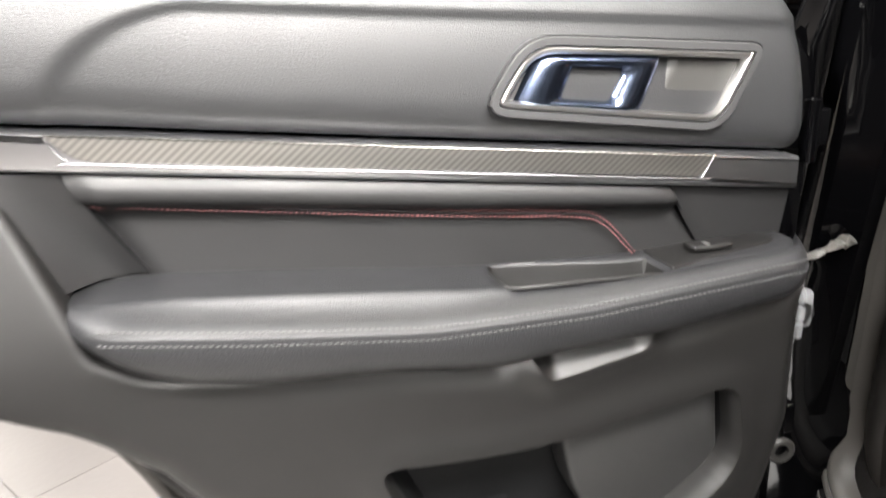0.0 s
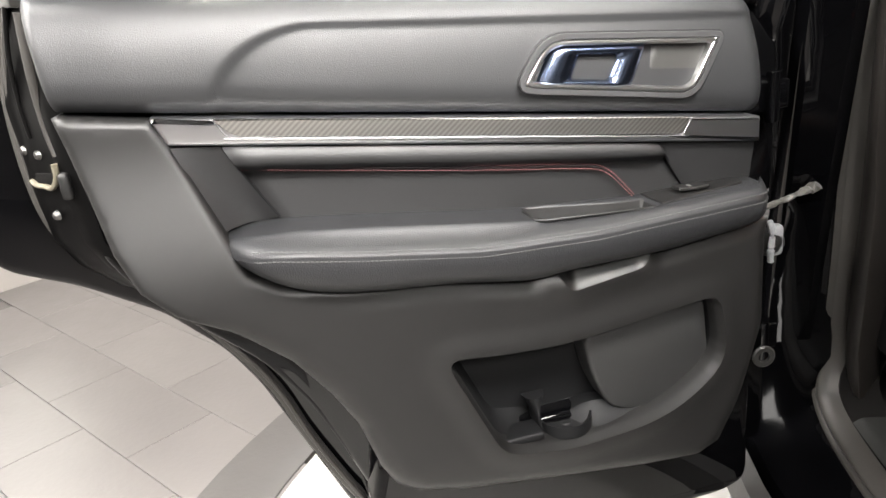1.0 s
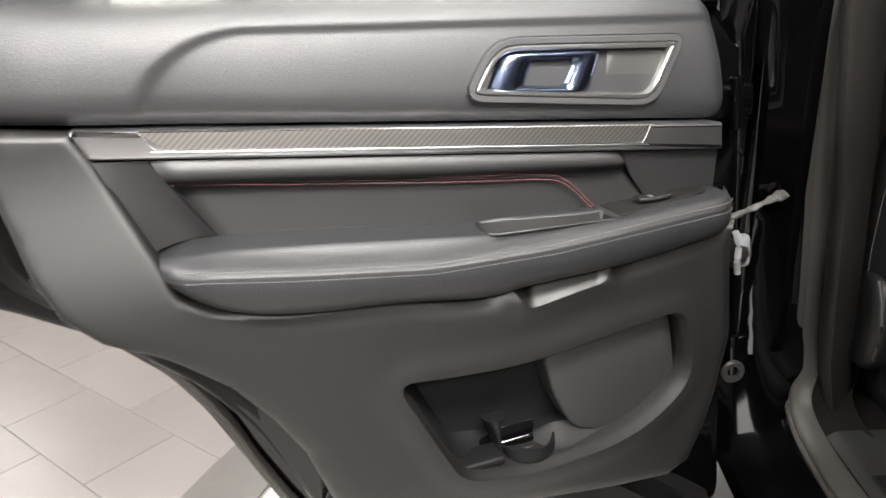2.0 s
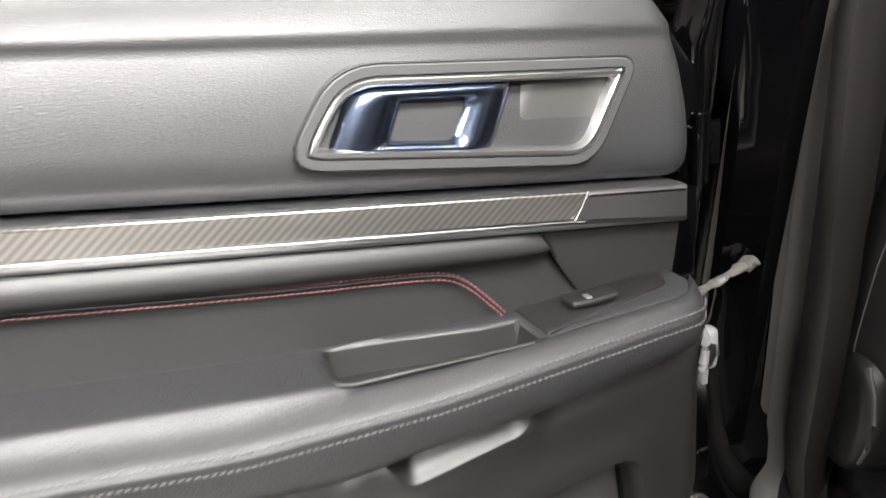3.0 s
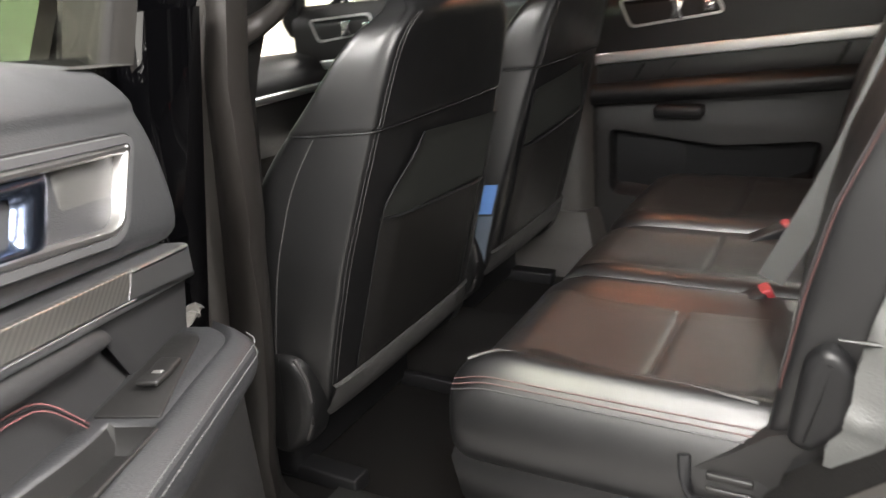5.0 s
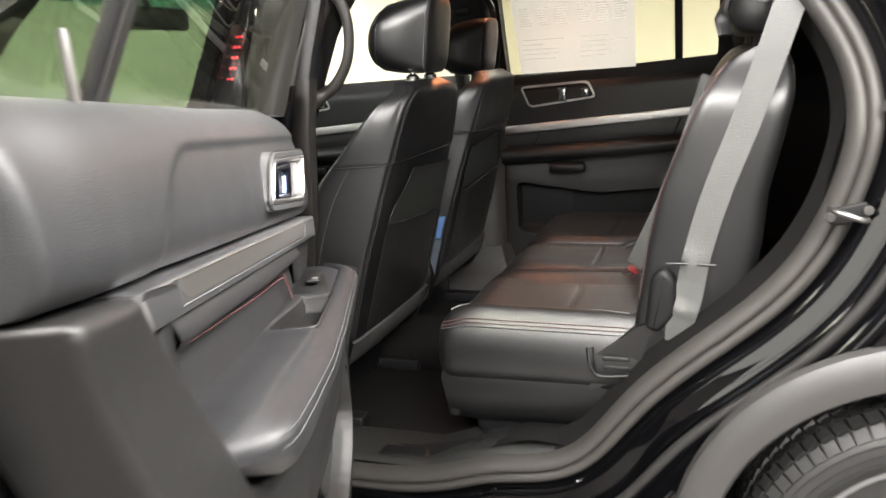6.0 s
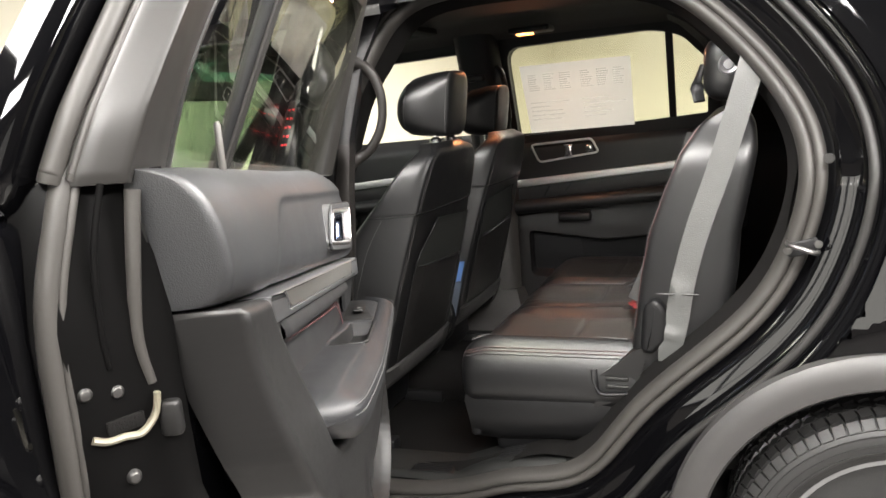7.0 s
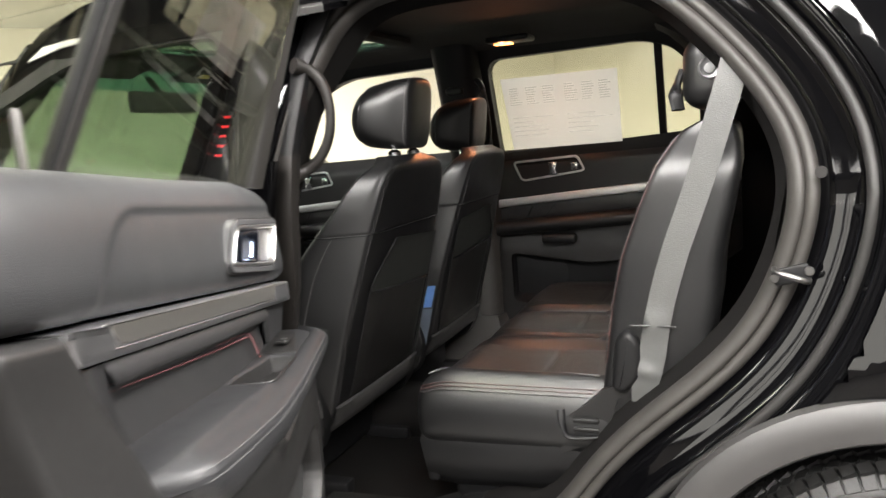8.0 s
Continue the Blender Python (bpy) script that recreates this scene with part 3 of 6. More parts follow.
def pad_point(s, v):
    """The padded upper panel: s along the door, v from the lower edge up and over to the glass."""
    k = max(0.0, (s - 0.86) / 0.14)
    turn = min(1.0, k / 0.45) * radians(84)
    u = -0.035 + 0.955 * min(s, 0.86) / 0.86 + 0.012 * math.sin(turn) + 0.004 * max(0.0, k - 0.45)
    zb, zt = SPEAR_T(u) + 0.003, pad_top(u)
    prof = [(0.0, -0.03, 0.0), (0.03, -0.018, 0.001), (0.06, -0.009, 0.006), (0.10, -0.001, 0.016), (0.14, 0.003, 0.030)]
    if v < 0.14:
        n = lerp_at(v, [(p[0], p[1]) for p in prof])
        z = zb + lerp_at(v, [(p[0], p[2]) for p in prof])
    else:
        w = (v - 0.14) / 0.86
        an = w * math.pi / 2
        sq = 0.62
        n = 0.003 - 0.088 * (1 - math.cos(an) ** sq if w < 1 else 1)
        z = zb + 0.030 + (zt - zb - 0.030) * (math.sin(an) ** 0.86)
    # shallow dished field that starts at the moulded crease
    if u < 0.63:
        zc = 1.167 + 0.0857 * u
        d = zc - z
    else:
        a, b = (u - 0.63) / 0.128, (z - 1.125) / 0.096
        d = (1 - math.hypot(a, max(0, b))) * 0.1
    n -= 0.0055 * sstep(-0.003, 0.007, d) * (1 - sstep(0.02, 0.16, d) * 0.75)
    # both ends roll back; the rear edge leans outwards towards the top
    u += 0.07 * max(0.0, z - 1.152) * sstep(0.86, 0.93, u)
    n -= 0.006 * sstep(0.84, 0.92, u)
    if k > 0:
        n = max(n - 0.012 * (1 - math.cos(turn)) - 0.075 * max(0.0, (k - 0.45) / 0.55), min(n, -0.083))
    n -= 0.05 * max(0.0, (0.012 - u) / 0.047) ** 2.2
    return (u, n, z)


HARD = [(0.829, 1.134), (0.925, 1.150), (0.932, 1.150), (0.918, 1.076), (0.900, 0.985), (0.880, 0.935), (0.845, 0.898), (0.792, 0.862), (0.719, 0.797), (0.676, 0.737), (0.645, 0.680),
        (0.622, 0.600), (0.606, 0.568), (0.575, 0.545), (0.500, 0.524), (0.351, 0.500), (0.200, 0.478), (0.103, 0.470), (0.060, 0.490), (0.035, 0.552), (-0.006, 0.700), (-0.004, 0.885),
        (0.013, 0.880), (0.180, 0.864), (0.337, 0.866), (0.379, 0.858), (0.500, 0.880), (0.600, 0.889), (0.644, 0.894), (0.714, 0.910), (0.751, 0.935), (0.769, 0.988), (0.790, 1.045), (0.811, 1.100)]
POCKET = [(p.x, p.y) for p in round_poly([(0.520, 0.764), (0.420, 0.752), (0.330, 0.748), (0.087, 0.773), (0.070, 0.655), (0.175, 0.580), (0.348, 0.566), (0.445, 0.590)], [0.03, 0.05, 0.05, 0.03, 0.05, 0.08, 0.08, 0.03], 5)]
CUP = [(p.x, p.y) for p in round_poly([(0.356, 0.872), (0.327, 0.827), (0.213, 0.842), (0.198, 0.876)], 0.012, 4)]


def hard_depth(u, z, edge):
    n = 0.006 + 0.036 * (1 - sstep(0.90, 1.12, z))
    n -= 0.012 * sstep(0.62, 0.48, z)
    n -= 0.010 * max(0.0, 1 - edge / 0.009) ** 2 * sstep(0.80, 0.90, u)
    n -= 0.008 * max(0.0, 1 - edge / 0.008) ** 2 * sstep(0.90, 0.80, u)
    n -= 0.022 * max(0.0, 1 - edge / 0.030) ** 2 * sstep(0.90, 0.84, z)
    pd, _ = signed((u, z), POCKET)
    n += 0.004 * sstep(-0.040, -0.008, pd)
    cd, _ = signed((u, z), CUP)
    n += 0.006 * sstep(-0.03, -0.003, cd)
    return n


ARM_BACK = [(-0.06, 0.925), (-0.01, 0.926), (0.118, 0.930), (0.193, 0.928), (0.388, 0.941), (0.60, 0.972), (0.70, 0.985), (0.74, 0.984), (0.82, 0.975)]
ARM_EDGE = [(-0.06, 0.926), (0.048, 0.927), (0.299, 0.920), (0.457, 0.927), (0.62, 0.953), (0.72, 0.972), (0.76, 0.972), (0.82, 0.968)]
ARM_LOW = [(-0.06, 0.884), (0.013, 0.880), (0.18, 0.864), (0.337, 0.864), (0.379, 0.858), (0.50, 0.879), (0.60, 0.889), (0.644, 0.896), (0.70, 0.911), (0.76, 0.950), (0.80, 0.975)]


def soft_at(x, pts):
    return sum(lerp_at(x + 0.009 * k, pts) for k in range(-3, 4)) / 7


def arm_w(u):
    w = 1.0 - max(0.0, (u - 0.700) / 0.080) ** 3.0
    w *= 1.0 - 0.75 * max(0.0, (0.055 - u) / 0.052) ** 2.4
    return max(0.10, w)


def arm_ring(u):
    zb, ze, zl = soft_at(u, ARM_BACK), soft_at(u, ARM_EDGE), soft_at(u, ARM_LOW)
    w = arm_w(u)
    f = 0.078 * w
    h = ze - zl
    dip = 0.027 * sstep(0.1875, 0.197, u) * (1 - sstep(0.361, 0.3705, u))
    a0, a1 = 0.008 - 0.02 * sstep(0.2, 0.36, u), min(0.046, f * 0.59)
    pts = [(-0.05, zb - 0.012), (-0.022, zb), (a0 - 0.012, zb + 0.0005), (a0 - 0.008, zb - dip * 0.12), (a0 - 0.004, zb - dip), (a1 - 0.010, zb - dip), (a1 - 0.004, zb - dip * 0.9), (a1 - 0.001, zb - dip * 0.06 - 0.0012), (max(a1 + 0.001, f * 0.52), zb * 0.7 + ze * 0.3 + 0.002), (f * 0.70, ze + 0.0070), (f * 0.84, ze + 0.0045), (f * 0.94, ze - 0.0005), (f * 0.982, ze - 0.0055), (f * 0.990, ze - 0.0072), (f * 0.988, ze - 0.0088),
           (f * 1.0, ze - 0.012), (f * 0.99, ze - h * 0.45), (f * 0.93, ze - h * 0.7), (f * 0.82, zl + 0.006), (f * 0.7, zl), (-0.05, zl)]
    return [(u, a, b) for a, b in pts]


def rear_door():
    # painted shell
    shell = [(-0.120, 0.39), (-0.10, 0.345), (0.58, 0.350), (0.636, 0.372), (0.664, 0.422), (0.700, 0.51), (0.741, 0.609), (0.775, 0.690), (0.814, 0.756), (0.888, 0.834), (0.990, 0.899), (1.072, 0.935), (1.110, 0.975), (1.118, 1.05), (1.118, 1.15), (1.10, 1.262), (-0.120, 1.17)]
    poly = [(p.x, p.y) for p in round_poly(shell, 0.02, 3)]
    D = part("rear_door", slab(poly, -0.205, -0.150, 0.015, UNZ), PAINT, CAR, "open rear door with black leather, silver trim and red stitching")
    D.matrix_basis = pose(-0.923, -0.2124, 0, 0, 0, 180 + 22.53)
    # inner pressing that carries the trim
    inner = [(p.x, p.y) for p in round_poly([(-0.03, 0.43), (0.03, 0.40), (0.56, 0.405), (0.615, 0.45), (0.67, 0.60), (0.71, 0.69), (0.765, 0.77), (0.85, 0.850), (0.905, 0.91), (0.938, 0.97), (0.945, 1.10), (0.94, 1.268), (-0.03, 1.18)], 0.03, 4)]
    part("inner_pressing", slab(inner, -0.155, -0.066, 0.012, UNZ), PAINT, D)
    part("door_foot", slab(round_poly([(-0.02, 0.37), (0.03, 0.352), (0.56, 0.357), (0.61, 0.39), (0.645, 0.50), (0.62, 0.60), (-0.02, 0.60)], 0.03, 4), -0.155, -0.010, 0.02, UNZ), PAINT, D, "black painted lower door edge")
    # slanted end face with the latch
    part("end_face", loft([[(0.930 + du, -0.062, z), (0.944 + du, -0.068, z), (0.958 + du, -0.082, z), (0.962 + du, -0.089, z), (0.985 + du, -0.105, z), (1.004 + du, -0.126, z), (1.008 + du, -0.16, z), (0.93 + du, -0.16, z)] for z, du in ((0.90, -0.075), (0.94, -0.03), (0.98, -0.008), (1.06, 0.0), (1.16, 0.003), (1.24, -0.012), (1.284, -0.026))]), END_PAINT, D, "black painted door end with bolts")
    # rubber seal that runs round the pressing
    seal = smooth_path([(0.966, -0.118, 1.296), (0.984, -0.125, 1.25), (1.003, -0.137, 1.17), (1.005, -0.140, 1.06), (0.992, -0.146, 0.985), (0.948, -0.152, 0.925), (0.865, -0.150, 0.848), (0.795, -0.148, 0.758), (0.748, -0.146, 0.675), (0.712, -0.144, 0.58), (0.650, -0.144, 0.45), (0.60, -0.144, 0.385), (0.02, -0.144, 0.378)], 6)
    part("door_seal", tube(seal, 0.0100, 12, up=(0, 1, 0)), RUBBER_GREY, D, "grey rubber door seal", 75)
    part("seal_bead", tube([p + Vector((-0.003, 0.0105, 0)) for p in seal], 0.0042, 8, up=(0, 1, 0)), RUBBER_GREY, D, "", 75)
    # a second seal strip down the latch side
    part("latch_seal", tube(smooth_path([(0.950, -0.073, 1.268), (0.957, -0.080, 1.20), (0.959, -0.085, 1.14), (0.955, -0.081, 1.096)], 8), 0.0072, 12, up=(0, 1, 0), taper=lambda t: 1.0 - 0.35 * t), RUBBER_GREY, D, "", 75)
    part("end_rib", tube(smooth_path([(0.968, -0.0915, 1.276), (0.981, -0.1005, 1.22), (0.985, -0.1035, 1.16), (0.983, -0.1030, 1.12)], 6), 0.0030, 8, up=(0, 1, 0)), END_PAINT, D, "", 75)
    part("latch_cover", rbox(0.950, -0.070, 1.060, 0.014, 0.020, 0.034, 0.005), PLASTIC, D)
    part("upper_pad", grid(pad_point, 150, 40), LEATHER, D, "soft grained black leather pad", 60)
    low = part("lower_panel", moulded(HARD, [POCKET, CUP], 0.010, hard_depth, UNZ, 0.068), PLASTIC, D, "hard charcoal plastic lower panel with a map pocket", 60)
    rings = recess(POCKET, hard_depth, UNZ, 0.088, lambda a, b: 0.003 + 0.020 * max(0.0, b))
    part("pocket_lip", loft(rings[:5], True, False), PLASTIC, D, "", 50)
    # inner part of the recess takes the shade-dark colour, the lip does not
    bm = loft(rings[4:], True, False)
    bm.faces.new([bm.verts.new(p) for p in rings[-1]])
    part("map_pocket", bm, POCKET_SHADE, D, "map pocket interior with shade put into its colour", 50)
    rings = recess(CUP, hard_depth, UNZ, 0.028, lambda a, b: 0.001 + 0.032 * max(0.0, b) + 0.014 * max(0.0, a), 0.003)
    bm = loft(rings, True, False)
    bm.faces.new([bm.verts.new(p) for p in rings[-1]])
    part("pull_recess", bm, PLASTIC, D, "", 50)
    # silver spear with its woven inlay
    sp = round_poly([(-0.004, SPEAR_B(-0.004)), (0.816, SPEAR_B(0.816)), (0.829, SPEAR_T(0.829)), (-0.004, SPEAR_T(-0.004))], 0.003, 2)
    spear = part("trim_strip", slab(sp, -0.04, 0.004, 0.006, UNZ), GUNMETAL, D, "satin gunmetal trim strip with bright edges")
    inl = round_poly([(0.128, SPEAR_B(0.128) + 0.0115), (0.738, SPEAR_B(0.738) + 0.0115), (0.759, SPEAR_T(0.759) - 0.0008), (0.109, SPEAR_T(0.109) - 0.0008)], [0.012, 0.018, 0.002, 0.004], 4)
    part("woven_inlay", slab(inl, 0.0, 0.0062, 0.0015, UNZ), CARBON, spear, "dark woven carbon-look inlay")
    edge = [(0.113, SPEAR_T(0.113)), (0.128, SPEAR_B(0.128) + 0.011), (0.145, SPEAR_B(0.145) + 0.0095), (0.45, SPEAR_B(0.45) + 0.0095), (0.722, SPEAR_B(0.722) + 0.0095), (0.744, SPEAR_B(0.744) + 0.012), (0.759, SPEAR_T(0.759))]
    part("bright_edge", tube([(p.x, 0.0058, p.y) for p in smooth_path([(a, b, 0) for a, b in edge], 5)], 0.0007, 6), DULL_ALLOY, spear)
    # leather insert between spear and armrest
    def insert(s, v):
        ul = 0.755 + (0.700 - 0.755) * v
        ur = 0.160 + (0.106 - 0.160) * v
        u = ul + (ur - ul) * s
        zt = SPEAR_B(u) - 0.002
        zb = lerp_at(u, ARM_BACK) - 0.004
        z = zt + (zb - zt) * v
        n = -0.004 + 0.005 * math.sin(math.pi * min(1, v / 0.3)) - 0.020 * sstep(0.2, 0.42, v)
        return (u, n - 0.004 * sstep(0.03, 0.0, min(s, 1 - s)), z)
    part("insert_backing", slab(round_poly([(0.0, 0.90), (0.77, 0.90), (0.82, 1.09), (0.0, 0.98)], 0.004, 2), -0.062, -0.030, 0.002, UNZ), INSERT, D)
    part("cheek_seam", tube([(0.158, -0.0085, SPEAR_B(0.158) - 0.002), (0.132, -0.020, 0.968), (0.104, -0.027, 0.928)], 0.0022, 6), PLASTIC_DARK, D)
    part("cheek_seam", tube([(0.757, -0.007, SPEAR_B(0.757) - 0.002), (0.730, -0.020, 1.040), (0.701, -0.026, 0.986)], 0.0022, 6), PLASTIC_DARK, D)
    ins = part("leather_insert", grid(insert, 80, 24), INSERT, D, "smooth black leather insert", 60)
    red = [(0.737, 1.0635), (0.541, 1.031), (0.40, 1.0085), (0.305, 0.9950), (0.270, 0.9895), (0.250, 0.9845), (0.236, 0.9765), (0.222, 0.9635), (0.193, 0.930)]
    path = [(p.x, -0.0135, p.y) for p in smooth_path([(*p, 0) for p in red], 6)]
    rs = part("red_stitch", stitches(path, 0.0052, 0.0031, 0.00065), RED_THREAD, ins, "dull red thread")
    part("red_stitch", stitches(path, 0.0052, 0.0031, 0.00065, None, (0, 0.0004, -0.0065)), RED_THREAD, ins)
    part("seam", tube([(p[0], p[1] - 0.0006, p[2] - 0.0032) for p in path], 0.0011, 6), PLASTIC_DARK, ins)
    def scoop(s, v):
        u0, u1 = 0.757 + (0.701 - 0.757) * v, 0.812 + (0.772 - 0.812) * v
        u = u0 + (u1 - u0) * s
        zt, zb = SPEAR_B(u) - 0.002, 0.986
        z = zt + (zb - zt) * v
        return (u, -0.005 - 0.018 * v + (0.010 + 0.020 * v) * s * s - 0.010 * math.sin(math.pi * s) * v, z)
    part("rear_scoop", grid(scoop, 12, 12), INSERT, D, "", 60)
    def cheek(s, v):
        u0, u1 = 0.158 + (0.104 - 0.158) * v, -0.004
        u = u0 + (u1 - u0) * s
        zt, zb = SPEAR_B(u) - 0.002, 0.922
        return (u, -0.010 - 0.010 * v - 0.004 * sstep(0.05, 0, s), zt + (zb - zt) * v)
    part("front_cheek", grid(cheek, 12, 10), INSERT, D, "", 60)
    # armrest
    us = [0.004, 0.006, 0.011, 0.019, 0.030, 0.045, 0.06] + [0.06 + 0.122 * k / 8 for k in range(1, 9)] + [0.186, 0.190, 0.194, 0.199] + [0.199 + 0.160 * k / 12 for k in range(1, 12)] + [0.359, 0.364, 0.368, 0.372] + [0.372 + 0.278 * k / 18 for k in range(1, 19)] + [0.665, 0.68, 0.695, 0.71, 0.725, 0.738, 0.75, 0.76, 0.768, 0.774, 0.781, 0.788]
    arm = part("armrest", loft([arm_ring(u) for u in us]), ARM_LEATHER, D, "padded black leather armrest with light stitching", 55)
    for dz, dn in ((0.0030, 0.0010), (-0.0098, 0.0017)):
        line = [(u, 0.078 * arm_w(u) * 0.985 + dn, lerp_at(u, ARM_EDGE) - 0.002 + dz) for u in [0.022 + 0.72 * k / 70 for k in range(71)]]
        part("stitching", stitches(line, 0.0056, 0.0034, 0.00075), GREY_THREAD, arm, "pale grey thread")
    # hard moulded lining of the grab bin, with its raised lip
    bin_us = [u for u in us if 0.1865 < u < 0.3715]
    lift = lambda p, k: (p[0], p[1] + (0.0006 if k < 3 else -0.0006 if k > 3 else 0.0), p[2] + 0.0007)
    part("grab_bin", loft([[lift(p, k) for k, p in enumerate(arm_ring(u)[3:8])] for u in bin_us], False, False), PLASTIC, arm, "hard charcoal plastic grab bin", 28)
    lip = [(0.374, 0.000), (0.374, 0.036), (0.371, 0.045), (0.362, 0.049), (0.30, 0.049), (0.20, 0.049)]
    part("bin_lip", tube([(a, b, lerp_at(a, ARM_BACK) - 0.0002) for a, b in lip], 0.0022, 8), PLASTIC, arm, "", 60)
    # grab bin, switch plate and switch set in the armrest's top
    zt = lambda u: lerp_at(u, ARM_BACK)
    top = lambda a, b, d: (a, b, zt(a) - 0.0 + d)
    plate = round_poly([(0.183, -0.018), (0.022, -0.018), (0.026, 0.012), (0.183, 0.044)], [0.003, 0.010, 0.02, 0.003], 4)
    part("switch_plate", slab(plate, -0.012, 0.0028, 0.0012, top), PLASTIC, arm, "dark switch plate")
    sw = part("window_switch", rbox(0.118, 0.012, zt(0.118) + 0.0055, 0.050, 0.022, 0.006, 0.0025, warp=lambda x, y, z: (x, y, z + 0.0025 * abs(x) / 0.025 * (1 if x > 0 else 0.3))), PLASTIC, arm, "window switch with a bright tip")
    part("switch_tip", rbox(0.122, 0.013, zt(0.122) + 0.0088, 0.006, 0.010, 0.0018, 0.0008), SATIN_BRIGHT, sw)
    # inner handle
    ho = round_poly([(0.331, 1.177), (0.056, 1.150), (0.106, 1.060), (0.382, 1.104)], [0.034, 0.022, 0.03, 0.034], 5)
    hi = inset(ho, 0.0105)
    bez = part("handle_bezel", frame_bar(ho, hi, -0.03, 0.008, 0.004, UNZ), BEZEL, D, "charcoal plastic handle surround")
    part("groove", tube([(p.x, 0.0045, p.y) for p in ho], 0.0016, 6, True), PLASTIC_DARK, bez)
    part("bright_ring", frame_bar(inset(ho, 0.0098), inset(ho, 0.0172), -0.03, 0.0098, 0.003, UNZ, None, 0.3), SATIN, bez, "satin silver ring")
    part("cup", slab(inset(ho, 0.018), -0.035, -0.014, 0.004, UNZ), PLASTIC_DARK, bez)
    part("grille", grid(lambda s, v: (lambda a, b: (a, -0.002 - 0.010 * sstep(0.28, 0.02, s), b))(0.186 + (0.083 - 0.186) * s + (0.028 * v if s > 0 else 0.030 * v), 1.144 - 0.007 * s - (0.056 + 0.004 * s) * v), 24, 12), GRILLE, bez, "fine mesh grille plate")
    lo = round_poly([(0.347, 1.1075), (0.319, 1.158), (0.179, 1.146), (0.204, 1.088)], [0.010, 0.016, 0.010, 0.014], 5)
    li = round_poly([(0.292, 1.1125), (0.279, 1.1415), (0.222, 1.1360), (0.239, 1.1045)], [0.004, 0.004, 0.010, 0.006], 5)
    part("lever_backing", slab(round_poly([(0.300, 1.100), (0.282, 1.150), (0.212, 1.144), (0.236, 1.092)], 0.006, 3), -0.016, -0.009, 0.002, UNZ), GRILLE, bez)
    lobe = [(k, -0.012 + 0.0205 * math.sin(math.pi * (0.03 + 0.94 * k)) ** 0.28) for k in (0.0, 0.03, 0.08, 0.16, 0.28, 0.42, 0.56, 0.70, 0.82, 0.91, 0.97, 1.0)]
    part("pull_lever", loft([[UNZ(p.x, p.y, d) for p in [Vector(a).lerp(Vector(b), k) for a, b in zip(lo, li)]] for k, d in lobe], True, False), BLUE_CHROME, bez, "blue-tinted polished chrome pull lever")
    # speaker cover and bottle holder in the pocket
    spk = round_poly([(0.298, 0.732), (0.210, 0.743), (0.092, 0.757), (0.082, 0.645), (0.096, 0.616), (0.140, 0.592), (0.220, 0.588), (0.258, 0.604), (0.283, 0.660)], 0.018, 4)
    part("speaker_cover", slab(spk, -0.035, 0.012, 0.006, UNZ), SPEAKER, D, "fine-perforated black speaker cover")
    # moulded floor of the pocket: tray, flared divider and bottle rest, darkened for shade
    part("pocket_tray", rbox(0.415, 0.004, 0.592, 0.085, 0.045, 0.014, 0.005, 3), POCKET_SHADE, D)
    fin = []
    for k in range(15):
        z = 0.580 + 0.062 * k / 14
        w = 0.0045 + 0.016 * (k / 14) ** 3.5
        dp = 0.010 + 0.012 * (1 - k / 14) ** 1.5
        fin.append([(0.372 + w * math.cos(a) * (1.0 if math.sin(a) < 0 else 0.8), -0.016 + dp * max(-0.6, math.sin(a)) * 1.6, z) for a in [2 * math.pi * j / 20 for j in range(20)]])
    part("pocket_divider", loft(fin), POCKET_SHADE, D, "flared pocket divider", 50)
    part("bottle_rest", lathe((0.325, -0.012, 0.578), (0, 0, 1), [(0.002, 0.006), (0.010, 0.0065), (0.013, 0.003), (0.028, 0.003), (0.036, 0.010), (0.040, 0.020), (0.043, 0.020), (0.043, 0.0)], 28), POCKET_SHADE, D, "round bottle rest")
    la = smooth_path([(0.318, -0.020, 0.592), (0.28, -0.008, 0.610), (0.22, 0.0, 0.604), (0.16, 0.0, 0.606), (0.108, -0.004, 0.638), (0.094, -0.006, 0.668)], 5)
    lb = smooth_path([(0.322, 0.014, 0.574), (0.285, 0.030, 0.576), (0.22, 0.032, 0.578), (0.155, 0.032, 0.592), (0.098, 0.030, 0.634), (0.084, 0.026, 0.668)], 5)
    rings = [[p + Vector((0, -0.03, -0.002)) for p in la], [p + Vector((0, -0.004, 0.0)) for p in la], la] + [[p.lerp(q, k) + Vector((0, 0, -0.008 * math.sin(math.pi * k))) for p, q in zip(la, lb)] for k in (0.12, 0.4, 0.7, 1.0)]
    part("pocket_ledge", loft(rings, False, False), POCKET_SHADE, D, "", 50)
    # window frame, divider and panes, leaning in above the belt
    fo = round_poly([(-0.045, 1.200), (-0.040, 1.59), (0.60, 1.60), (0.78, 1.575), (0.865, 1.485), (0.922, 1.40), (0.964, 1.33), (0.978, 1.285), (0.978, 1.276)], [0, 0.05, 0.1, 0.08, 0.05, 0.05, 0.02, 0.004, 0], 4)
    fi = round_poly([(-0.022, 1.205), (-0.010, 1.545), (0.58, 1.555), (0.68, 1.525), (0.742, 1.450), (0.790, 1.375), (0.797, 1.32), (0.797, 1.272), (0.797, 1.262)], [0, 0.05, 0.06, 0.06, 0.05, 0.05, 0.02, 0.004, 0], 4)
    lean = lambda a, b, d: (a, door_lean(d, b), b)
    thick = lambda a, b, d: (a, door_lean(d + 0.058 * sstep(0.25, 0.02, a), b), b)
